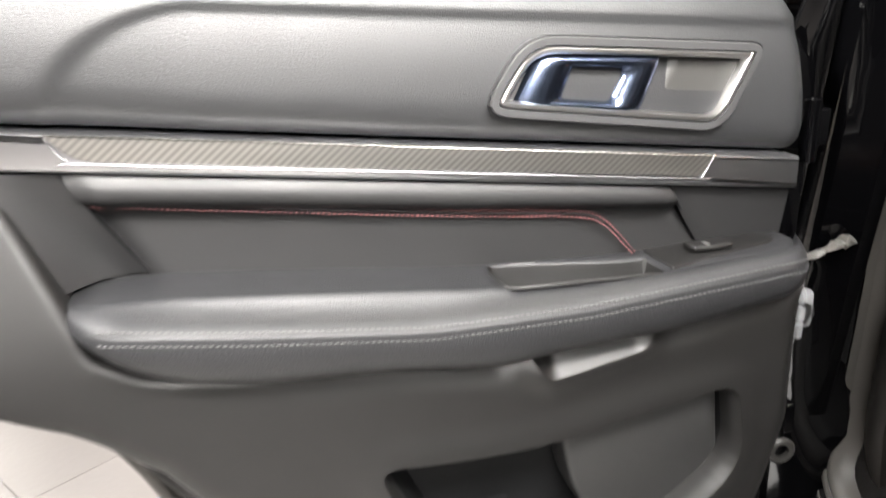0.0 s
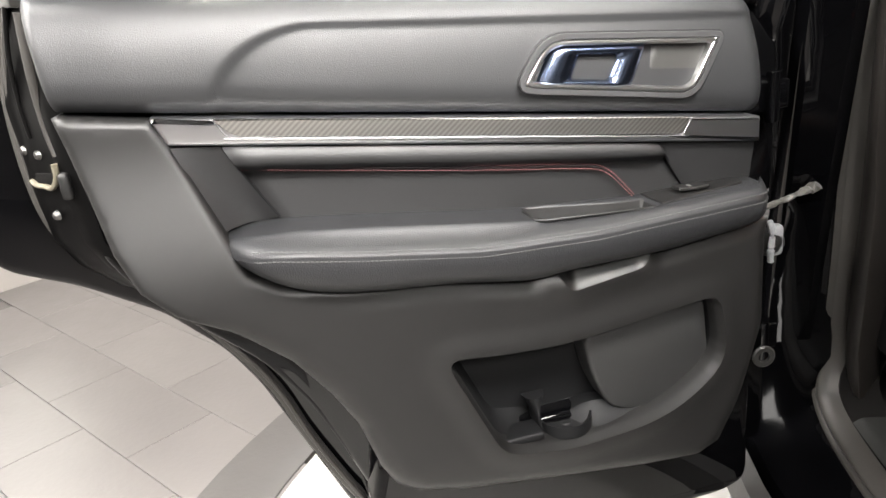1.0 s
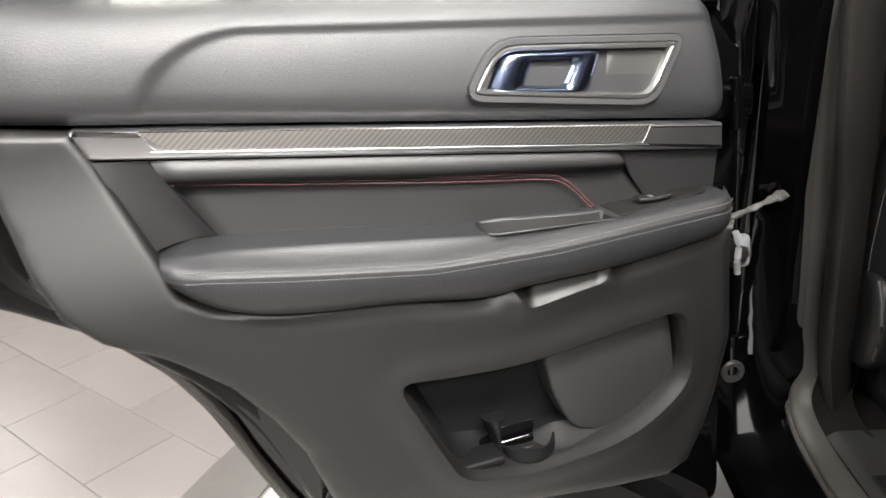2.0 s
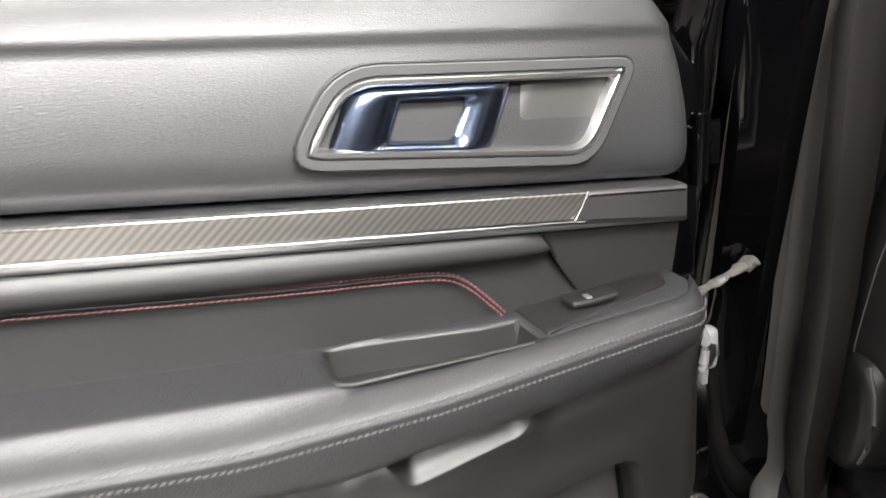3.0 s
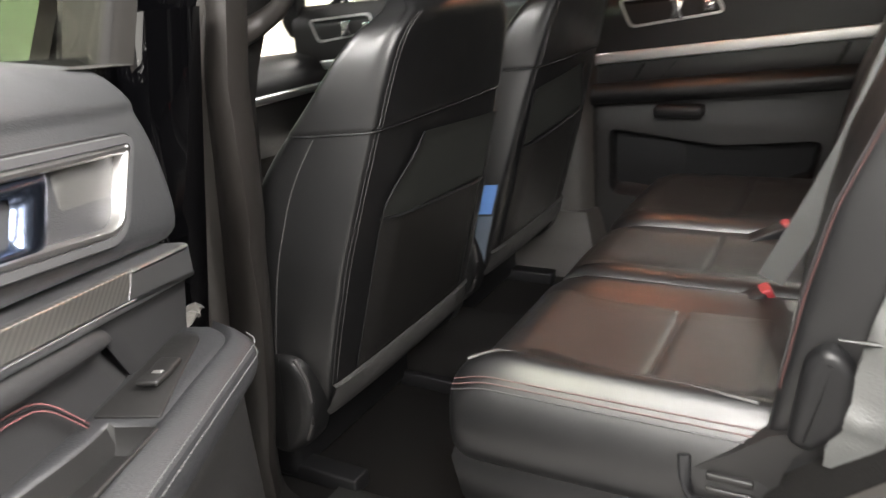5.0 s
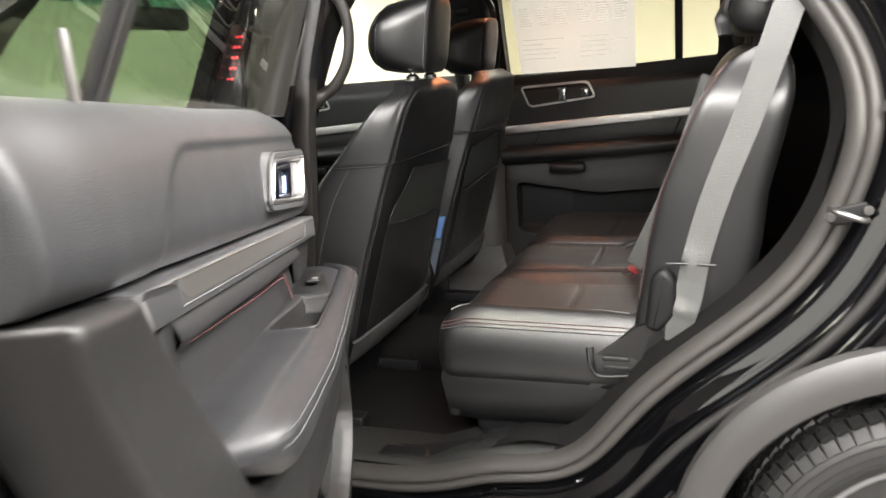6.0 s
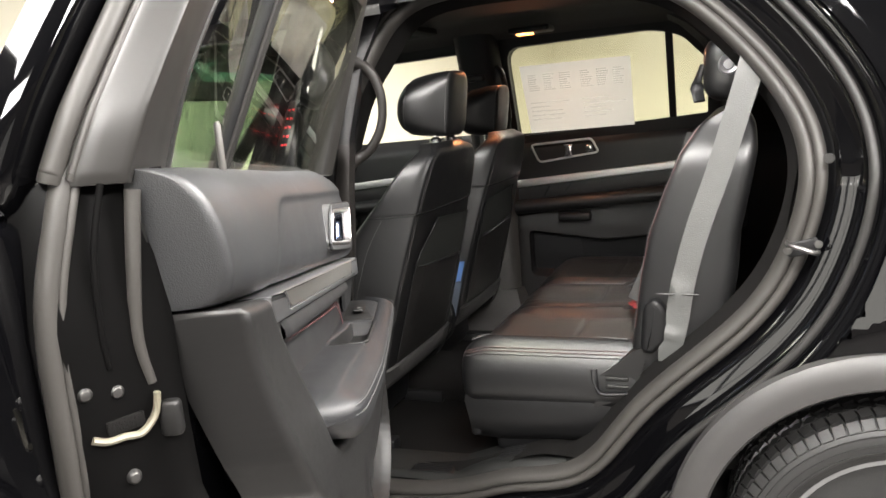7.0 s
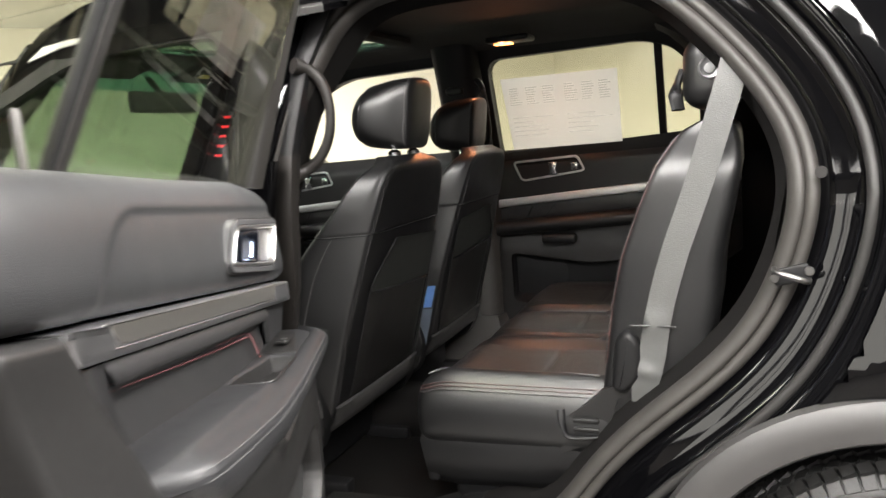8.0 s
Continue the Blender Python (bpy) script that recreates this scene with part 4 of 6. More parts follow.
    prof = [(0.0, -0.160), (0.0, -0.128), (0.003, -0.1245), (0.03, -0.116), (0.09, -0.099), (0.108, -0.0950), (0.122, -0.0930), (0.140, -0.0925), (0.16, -0.0928), (0.30, -0.0955), (0.60, -0.101), (0.84, -0.1065), (0.88, -0.109), (0.88, -0.160)]
    rings = [[thick(p.x, p.y, d) for p in [a.lerp(b, k) for a, b in zip(fo, fi)]] for k, d in prof]
    wf = part("window_frame", loft(rings, True, False, None, True), FRAME_PAINT, D, "black window frame with reflected light put into its grey", 35)
    rings = [[thick(p.x, p.y, d) for p in [a.lerp(b, k) for a, b in zip(fo, fi)]] for k, d in ((0.87, -0.150), (0.87, -0.108), (0.89, -0.1065), (0.98, -0.109), (1.02, -0.116), (1.02, -0.150))]
    part("glass_run", loft(rings, True, False, None, True), RUBBER, wf, "dark rubber glass run")
    part("frame_seal", tube([thick(p.x, p.y, -0.147) for p in smooth_path([(*q, 0) for q in inset(fo, -0.004)[1:-1]], 3)], 0.0095, 12, up=(0, 1, 0)), RUBBER_GREY, wf, "grey rubber frame seal", 75)
    part("frame_bead", tube([thick(p.x, p.y, -0.132) for p in smooth_path([(*q, 0) for q in inset(fo, 0.001)[1:-1]], 3)], 0.0038, 8, up=(0, 1, 0)), RUBBER_GREY, wf, "", 75)
    flange = [(0.012, -0.205), (0.012, -0.156), (-0.004, -0.158), (-0.012, -0.163), (-0.018, -0.164), (-0.026, -0.166), (-0.033, -0.171), (-0.038, -0.178), (-0.040, -0.188), (-0.040, -0.205)]
    part("outer_frame", loft([[thick(p[0], p[1], d + 0.03 * sstep(0.25, 0.02, p[0])) for p in inset(fo, o)] for o, d in flange], True, False, None, True), PAINT, wf, "", 60)
    part("divider", tube([lean(0.645, 1.22, -0.108), lean(0.625, 1.40, -0.090), lean(0.605, 1.545, -0.076)], 0.0115, 12, up=(0, 1, 0)), PLASTIC_DARK, wf, "dark window divider bar")
    part("divider_lip", tube([lean(0.650, 1.22, -0.0975), lean(0.630, 1.40, -0.0795), lean(0.610, 1.545, -0.0655)], 0.0032, 8, up=(0, 1, 0)), FRAME_PAINT, wf)
    part("divider_lip", tube([lean(0.639, 1.22, -0.0960), lean(0.619, 1.40, -0.0780), lean(0.599, 1.545, -0.0640)], 0.0032, 8, up=(0, 1, 0)), FRAME_PAINT, wf)
    part("divider_lip", tube([lean(0.625, 1.22, -0.106), lean(0.605, 1.40, -0.088), lean(0.585, 1.545, -0.074)], 0.004, 6, up=(0, 1, 0)), RUBBER, wf)
    g1 = [Vector(p) for p in ((-0.026, 1.175), (-0.014, 1.545), (0.58, 1.555), (0.605, 1.54), (0.645, 1.175))]
    g2 = [Vector(p) for p in ((0.645, 1.175), (0.605, 1.54), (0.68, 1.525), (0.742, 1.45), (0.790, 1.375), (0.797, 1.32), (0.797, 1.275), (0.797, 1.175))]
    for g in (g1, g2):
        pane = part("pane", slab(g, -0.124, -0.120, 0.0005, lambda a, b, d: lean(a, b, d + 0.05 * (0.645 - min(a, 0.645)) / 0.67 + 0.095 * max(0.0, b - 1.2))), GLASS, wf, "clear window pane")
        pane.visible_shadow = False
    # lock knob, latch and screws on the door's end
    part("lock_knob", tube([(0.765, -0.045, 1.262), (0.765, -0.045, 1.318), (0.765, -0.045, 1.322)], 0.0042, 10, taper=lambda t: 1.0 if t < 0.8 else 0.6), KNOB, D, "grey lock knob")
    # thin near-black box paints the shade of the latch slot
    lat = part("latch", rbox(0.978, -0.0990, 1.068, 0.034, 0.004, 0.014, 0.002, rot=(0, 0, -42)), CARPET, D, "door latch with a pale bumper hook")
    part("latch_hook", tube(smooth_path([(1.000, -0.119, 1.064), (0.993, -0.110, 1.059), (0.982, -0.100, 1.058), (0.972, -0.090, 1.056), (0.964, -0.082, 1.064), (0.960, -0.078, 1.074), (0.959, -0.076, 1.088)], 5), 0.0042, 8, flat=0.8), LATCH, lat)
    for a, b, c in ((1.001, -0.121, 1.104), (0.982, -0.103, 1.098), (0.980, -0.101, 1.018)):
        part("screw", lathe((a - 0.004, b, c), (0.8, 0.6, 0), [(0.001, 0.007), (0.004, 0.0065), (0.006, 0.004), (0.007, 0.0)], 12), BARE, lat)
    part("hinge_flange", slab(round_poly([(-0.13, 0.36), (-0.02, 0.36), (-0.02, 1.19), (-0.06, 1.19), (-0.13, 1.10)], 0.01, 2), -0.165, -0.125, 0.004, UNZ), PAINT, D)
    # hinges and wiring boot on the hinge side
    for z in (1.030, 0.600):
        h = part("hinge", rbox(-0.07, -0.10, z, 0.11, 0.035, 0.05, 0.006), PAINT, D, "black steel door hinge")
        part("hinge_pin", cylinder((-0.085, -0.075, z - 0.04), (0, 0, 1), 0.011, 0.08, 14), PAINT, h)
    part("wiring_boot", tube(smooth_path([(-0.03, -0.06, 0.80), (-0.055, -0.05, 0.80), (-0.085, -0.06, 0.79)], 6), 0.022, 12, taper=lambda t: 1 + 0.12 * math.sin(t * 60)), PLASTIC, D, "grey rubber wiring boot")
    part("connector", rbox(-0.078, -0.046, 0.800, 0.024, 0.020, 0.054, 0.009, 2, 4), PALE_CLIP, D, "pale plastic wiring connector")
    part("wiring_clip", tube(smooth_path([(-0.045, -0.02, 0.845), (-0.050, -0.018, 0.825), (-0.048, -0.018, 0.795), (-0.052, -0.022, 0.775)], 4), 0.0062, 8, taper=lambda t: 0.8 + 0.2 * math.sin(t * 7) ** 2), PALE_CLIP, D, "pale plastic wiring clip")
    part("bolt_ring", lathe((-0.045, -0.022, 0.605), (0.2, 1, 0), [(0.010, 0.0), (0.019, 0.0), (0.020, 0.004), (0.017, 0.007), (0.010, 0.006)], 18, None, True), RUBBER, D)
    return D
# ---------------------------------------------------------------- the car's body (y forward, x to its right side)
OPEN = [(-0.06, 0.350), (-0.289, 0.358), (-0.400, 0.405), (-0.476, 0.426), (-0.591, 0.436), (-0.675, 0.495), (-0.746, 0.614), (-0.873, 0.729), (-1.014, 0.848), (-1.079, 0.969), (-1.121, 1.107), (-1.111, 1.231),
        (-1.030, 1.360), (-0.910, 1.495), (-0.800, 1.570), (-0.550, 1.600), (-0.300, 1.605), (-0.190, 1.570), (-0.110, 1.430), (-0.068, 1.230), (-0.002, 0.950), (0.066, 0.650), (0.105, 0.440), (0.06, 0.362)]
OPATH = [Vector((p.x, p.y)) for p in smooth_path([(*p, 0) for p in OPEN], 5, True)]


def tumble(z):
    return max(0.0, z - 1.12) * 0.32


for k in range(6):
    OPATH = [(OPATH[i - 2] + OPATH[i - 1] * 2 + p * 3 + OPATH[(i + 1) % len(OPATH)] * 2 + OPATH[(i + 2) % len(OPATH)]) / 9 for i, p in enumerate(OPATH)]
ONORM = []
for i in range(len(OPATH)):
    t = OPATH[(i + 4) % len(OPATH)] - OPATH[i - 4]
    ONORM.append(Vector((-t.y, t.x)).normalized())
if (OPATH[0] + ONORM[0] - Vector((-0.5, 1.0))).length < (OPATH[0] - Vector((-0.5, 1.0))).length:
    ONORM = [-v for v in ONORM]
for k in range(3):
    ONORM = [(ONORM[i - 2] + ONORM[i - 1] + v + ONORM[(i + 1) % len(ONORM)] + ONORM[(i + 2) % len(ONORM)]).normalized() for i, v in enumerate(ONORM)]


def opening_loop(d, x):
    out = []
    for q, p in zip([p + v * d for p, v in zip(OPATH, ONORM)], OPATH):
        f = sstep(-0.28, -0.06, p.x) * sstep(0.38, 0.48, p.y) * (1 - sstep(1.35, 1.5, p.y))
        q = q.lerp(p, 0.72 * f)
        out.append((x + tumble(q.y) - f * (0.062 * max(0.0, d) / 0.15 - 0.03 * sstep(1.1, 0.5, p.y) + 0.02 * sstep(1.0, 1.2, p.y)), q.x, q.y))
    return out


CAR = thing("suv", "gloss black sport utility vehicle with its rear side door open", "car")
# carpet black here stands in for the shade of the gap
part("opening_trim", loft([opening_loop(-0.026, -0.600), opening_loop(-0.014, -0.640), opening_loop(0.0, -0.680)], True, False), CARPET, CAR)
bead = [(-0.010, -0.672), (-0.008, -0.690), (-0.002, -0.703), (0.006, -0.709), (0.013, -0.709), (0.0165, -0.7055), (0.018, -0.7020), (0.0195, -0.7055), (0.024, -0.711), (0.031, -0.7125), (0.0375, -0.709), (0.041, -0.702), (0.041, -0.690)]
part("door_seal", loft([opening_loop(d, x) for d, x in bead], True, False), RUBBER_GREY, CAR, "grey rubber seal round the door opening", 60)
part("door_jamb", loft([opening_loop(d, x) for d, x in ((0.020, -0.690), (0.042, -0.698), (0.048, -0.704), (0.053, -0.712), (0.058, -0.717), (0.064, -0.719), (0.082, -0.7235), (0.098, -0.728), (0.103, -0.731), (0.108, -0.738), (0.115, -0.755), (0.121, -0.772), (0.126, -0.782), (0.131, -0.787), (0.138, -0.790), (0.148, -0.794), (0.152, -0.797), (0.154, -0.802), (0.154, -0.806))], True, False), PAINT, CAR, "gloss black painted door jamb", 50)
part("jamb_seal", tube([p for p in opening_loop(0.113, -0.758) if p[1] < -0.45], 0.011, 10, taper=lambda t: 0.4 + 0.6 * sstep(0.0, 0.1, min(t, 1 - t))), RUBBER, CAR, "black rubber seal on the jamb", 60)
part("jamb_plug", cylinder((-0.722, -1.155, 1.165), (-1, 0.25, 0), 0.010, 0.005, 16), RUBBER, CAR)

ARCH_C, ARCH_R = (-1.285, 0.362), 0.443
q = [p for p in inset(OPATH, -0.148)]
lo = min(range(len(q)), key=lambda i: (q[i] - Vector((-0.50, 0.26))).length)
hi = min(range(len(q)), key=lambda i: (q[i] - Vector((-0.72, 1.73))).length)
edge = [(p.x, p.y) for p in q[lo:hi + 1]]
arc = [(ARCH_C[0] + ARCH_R * math.cos(radians(a)), ARCH_C[1] + ARCH_R * math.sin(radians(a))) for a in range(180, -6, -6)]
poly = edge + [(-1.2, 1.86), (-1.9, 1.84), (-2.35, 1.66), (-2.45, 1.0), (-2.4, 0.45), (-1.75, 0.40)] + arc + [(-0.80, 0.28), (-0.52, 0.25)]


def side_x(y, z, e):
    return -0.800 + tumble(z) * 1.05 - 0.030 * math.exp(-((z - 0.80) / 0.16) ** 2) * sstep(-0.9, -1.5, y) - 0.010 * sstep(0.0, 0.05, e)


part("quarter_panel", relief(poly, 0.022, side_x, lambda a, b, d: (d, a, b), -0.02), PAINT, CAR, "gloss black rear quarter panel", 50)
qg = round_poly([(-1.185, 1.640), (-1.275, 1.50), (-1.335, 1.36), (-1.36, 1.26), (-2.2, 1.29), (-2.05, 1.56)], 0.03, 3)
part("quarter_window", slab(qg, 0.0, 0.014, 0.002, lambda a, b, d: (-0.806 + tumble(b) * 1.05 - d, a, b)), PRIVACY_PANE, CAR, "dark privacy-glass quarter window")
part("window_gasket", tube([(-0.820 + tumble(p.y) * 1.05, p.x, p.y) for p in qg], 0.009, 6, True), RUBBER, CAR)
# wheel arch flare
fl = []
for a in range(-8, 189, 5):
    ca, sa = math.cos(radians(a)), math.sin(radians(a))
    fl.append([(x, ARCH_C[0] + r * ca, ARCH_C[1] + r * sa) for r, x in ((0.452, -0.806), (0.449, -0.826), (0.436, -0.836), (0.410, -0.840), (0.386, -0.838), (0.379, -0.828), (0.378, -0.70))])
part("arch_flare", loft(fl, False, False), FLARE, CAR, "matt grey plastic wheel arch flare")
part("wheel_house", loft([[(x, ARCH_C[0] + 0.40 * math.cos(radians(a)), ARCH_C[1] + 0.40 * math.sin(radians(a))) for a in range(-20, 201, 10)] for x in (-0.76, -0.45)], False, False), PLASTIC_DARK, CAR)
# sills, roof, floor pan
part("sill", loft([[(-0.800 - o, y, 0.24), (-0.800 - o, y, 0.17), (-0.70, y, 0.15), (-0.60, y, 0.20), (-0.60, y, 0.34), (-0.79 - o, y, 0.30)] for y, o in ((-0.84, 0), (-0.4, 0.02), (-0.1, 0.05), (0.4, 0.06), (1.3, 0.06))]), PAINT, CAR)
part("sill_cladding", loft([[(-0.806 - o, y, 0.285), (-0.836 - o, y, 0.270), (-0.842 - o, y, 0.19), (-0.80 - o, y, 0.15)] for y, o in ((-0.86, 0), (-0.4, 0.02), (-0.1, 0.05), (0.4, 0.06), (1.3, 0.06))], False, False), FLARE, CAR, "grey plastic sill cladding")
def sunhole(p):
    return abs(p[0] + 0.02) < 0.38 and 0.10 < p[1] < 0.68


part("roof", grid(lambda s, v: (-0.62 + 1.24 * s, 1.05 - 3.2 * v, 1.70 + 0.06 * math.sin(math.pi * s) ** 0.6 - 0.05 * (2 * v - 0.75) ** 2), 31, 64, None, sunhole), PAINT, CAR)
part("sunroof_glass", rbox(-0.02, 0.39, 1.609, 0.75, 0.60, 0.004, 0.001), SUNROOF, CAR, "tinted sunroof glass").visible_shadow = False
part("headliner", grid(lambda s, v: (-0.61 + 1.22 * s, 1.0 - 3.1 * v, 1.575 + 0.055 * math.sin(math.pi * s) ** 0.5 + 0.012 * sstep(0.05, 0.12, min(abs(s - 0.5) * 2, 1) * 0.2) - 0.05 * (2 * v - 0.75) ** 2), 30, 62, None, sunhole), HEADLINER, CAR, "black fabric headliner")
part("sunroof_surround", frame_bar(round_poly([(-0.44, 0.05), (0.40, 0.05), (0.40, 0.73), (-0.44, 0.73)], 0.06), round_poly([(-0.38, 0.11), (0.34, 0.11), (0.34, 0.67), (-0.38, 0.67)], 0.05), 1.70, 1.605, 0.006, lambda a, b, d: (a, b, d)), HEADLINER, CAR)
part("floor_pan", rbox(0.0, 0.1, 0.340, 1.30, 3.0, 0.05, 0.01, 4), CARPET, CAR, "black carpeted cabin floor")
part("rear_ledge", grid(lambda s, v: (-0.66 + 1.3 * v, -0.28 - 0.9 * s, 0.366 + 0.10 * sstep(0.0, 0.32, s) + 0.01 * math.sin(s * 9)), 24, 10), CARPET, CAR)


def sill_top(y):
    return lerp_at(-y, [(0.0, 0.372), (0.29, 0.378), (0.40, 0.420), (0.476, 0.440), (0.60, 0.452), (0.70, 0.52)]) + 0.006


part("sill_trim", grid(lambda s, v: (-0.672 + 0.19 * v, -0.02 - 0.64 * s, sill_top(-0.02 - 0.64 * s) - 0.012 * max(0.0, 1 - v / 0.12) ** 2 - 0.05 * sstep(0.72, 1.0, v)), 40, 18), SKIRT_DARK, CAR, "moulded black sill trim", 60)
for y0, y1, x0, x1 in ((-0.16, -0.285, -0.655, -0.610), (-0.40, -0.555, -0.630, -0.560)):
    scuff = part("scuff_plate", grid(lambda s, v: (x0 + (x1 - x0) * v, y0 + (y1 - y0) * s, sill_top(y0 + (y1 - y0) * s) + 0.0035 * min(1.0, 12 * min(s, 1 - s, v, 1 - v))), 24, 12), RECLINER, CAR, "ribbed black scuff plate", 30)
    for k in range(4):
        x = x0 + (x1 - x0) * (0.2 + 0.2 * k)
        part("rib", tube([(x, y0 + (y1 - y0) * (0.08 + 0.84 * i / 8), sill_top(y0 + (y1 - y0) * (0.08 + 0.84 * i / 8)) + 0.0040) for i in range(9)], 0.0016, 6), RECLINER, scuff)
part("firewall", rbox(0.0, 1.17, 0.56, 1.50, 0.05, 0.50, 0.01, 2), PLASTIC_DARK, CAR)
part("tunnel", rbox(0.0, 0.3, 0.40, 0.28, 2.0, 0.12, 0.05, 4), CARPET, CAR)
part("tail_wall", grid(lambda s, v: (-0.64 + 1.28 * s, -2.1 - 0.1 * v, 0.3 + 1.35 * v), 6, 6), PLASTIC_DARK, CAR)
part("cargo_floor", rbox(0, -1.6, 0.60, 1.24, 1.1, 0.04, 0.01), CARPET, CAR)
# carpet black again paints the dark void beside the backrest
part("inner_quarter", relief([(-1.04, 0.62), (-1.07, 0.95), (-1.11, 1.18), (-1.5, 1.22), (-2.1, 1.22), (-2.1, 0.5), (-1.1, 0.5)], 0.04, lambda a, b, e: -0.63, lambda a, b, d: (d, a, b)), CARPET, CAR)

# near B-pillar trim and painted pillar
bp = []
for z, sx, sy, ix, iy in ((0.37, -0.655, 0.125, -0.625, 0.035), (0.50, -0.668, 0.098, -0.645, 0.014), (0.65, -0.680, 0.062, -0.658, -0.026), (0.80, -0.690, 0.028, -0.668, -0.056), (0.88, -0.696, 0.010, -0.676, -0.066), (0.92, -0.699, 0.000, -0.683, -0.074),
                          (0.95, -0.702, -0.006, -0.688, -0.086), (1.05, -0.711, -0.028, -0.694, -0.096), (1.15, -0.716, -0.042, -0.698, -0.104), (1.26, -0.700, -0.051, -0.680, -0.110), (1.30, -0.690, -0.056, -0.668, -0.114), (1.45, -0.645, -0.080, -0.625, -0.138), (1.60, -0.600, -0.13, -0.575, -0.200)):
    S, I = Vector((sx + 0.022, sy)), Vector((ix - 0.012, iy + 0.006))
    a = (I - S).normalized()
    b = Vector((-a.y, a.x))
    bp.append([(p.x, p.y, z) for p in (S, S.lerp(I, 0.08) - b * 0.006, S.lerp(I, 0.5) - b * 0.009, S.lerp(I, 0.85) - b * 0.007, I, I + b * 0.008 - a * 0.002, S.lerp(I, 0.75) + b * 0.028, S.lerp(I, 0.6) + b * 0.045, S + b * 0.06)])
part("pillar_trim", loft(bp[:10]), TRIM_GREY, CAR, "grey plastic centre pillar trim", 50)
part("upper_pillar_trim", loft([[(x + 0.004, y + 0.004, z) for x, y, z in r] for r in bp[9:]]), PLASTIC_DARK, CAR, "dark upper centre pillar trim", 50)
part("pillar_shell", loft([[(x + tumble(z), y - max(0, z - 1.1) * 0.28, z) for x, y in ((-0.74, 0.09), (-0.80, 0.09), (-0.86, 0.10), (-0.86, 0.14), (-0.68, 0.16), (-0.68, 0.09))] for z in (0.25, 0.6, 1.0, 1.2, 1.4, 1.62)]), PAINT, CAR)
part("pillar_handle", tube(smooth_path([(-0.655, -0.070, 1.205), (-0.615, -0.082, 1.220), (-0.603, -0.118, 1.245), (-0.600, -0.149, 1.296), (-0.600, -0.158, 1.358), (-0.605, -0.147, 1.415), (-0.618, -0.124, 1.446), (-0.650, -0.105, 1.458)], 5), 0.0150, 12, up=(1, 0, 0), taper=lambda t: 1.25 - 0.5 * math.sin(math.pi * t)), TRIM_GREY, CAR, "grey grab handle on the pillar")
# rear-facing painted face of the centre pillar
shelf = []
for z in [0.50 + 0.75 * k / 15 for k in range(16)]:
    y0 = 0.049 - 0.23 * (z - 0.806) - 0.040
    shelf.append([(x, y0 + dy, z) for x, dy in ((-0.722, 0.030), (-0.722, 0.006), (-0.727, 0.001), (-0.750, -0.002), (-0.780, -0.005), (-0.806, -0.006 + 0.004 * math.sin((z - 0.5) * 11)), (-0.813, -0.002), (-0.816, 0.006), (-0.816, 0.050))])
part("pillar_face", loft(shelf, False, False), PAINT, CAR, "gloss black painted rear face of the centre pillar", 40)
part("seat_belt_guide", rbox(-0.585, 0.03, 0.945, 0.02, 0.03, 0.03, 0.008), PLASTIC_DARK, CAR)

# door striker on the rear jamb and check strap at the centre pillar
st = part("striker", tube(smooth_path([(-0.735, -1.080, 1.004), (-0.775, -1.082, 1.006), (-0.786, -1.104, 1.000), (-0.780, -1.128, 0.990), (-0.740, -1.134, 0.986)], 4), 0.0048, 8), BARE, CAR, "bare metal door striker")
part("striker_plate", rbox(-0.744, -1.107, 0.995, 0.008, 0.060, 0.030, 0.006, rot=(-14, 0, 0)), PLASTIC_DARK, st)
for y, z in ((-1.080, 0.990), (-1.134, 1.002)):
    part("striker_bolt", cylinder((-0.747, y, z), (-1, 0, 0), 0.008, 0.006, 12), BARE, st)
STRAP_BM = tube(smooth_path([(-0.925, -0.135, 0.836), (-0.86, -0.076, 0.839), (-0.82, -0.047, 0.842), (-0.785, -0.027, 0.847), (-0.766, -0.013, 0.850)], 10), 0.0085, 12, flat=0.6, taper=lambda t: 0.75 + 0.15 * math.sin(t * 30) + 0.7 * sstep(0.70, 0.88, t))
for v in STRAP_BM.verts:
    k = 0.0035 + 0.006 * sstep(-0.80, -0.76, v.co.x)
    v.co += Vector((noise.noise(v.co * 90), noise.noise(v.co * 90 + Vector((7, 0, 0))), noise.noise(v.co * 90 + Vector((0, 9, 0))))) * k
part("check_strap", STRAP_BM, STRAP, CAR, "door check strap wrapped in crumpled pale tape", 25)

# roof rail and windscreen pillar over the closed front door
rail = []
for y, dz in ((-0.22, 0.02), (0.05, 0.015), (0.30, 0.01), (0.55, -0.015), (0.72, -0.06), (0.86, -0.14), (1.00, -0.24), (1.16, -0.38)):
    rail.append([(-0.685 - dz * 0.25, y, 1.535 + dz), (-0.690 - dz * 0.25, y, 1.575 + dz), (-0.655 - dz * 0.25, y, 1.65 + dz), (-0.60 - dz * 0.2, y, 1.70 + dz), (-0.55 - dz * 0.2, y, 1.66 + dz), (-0.58 - dz * 0.2, y, 1.56 + dz)])
part("roof_rail", loft(rail), PAINT, CAR, "", 50)

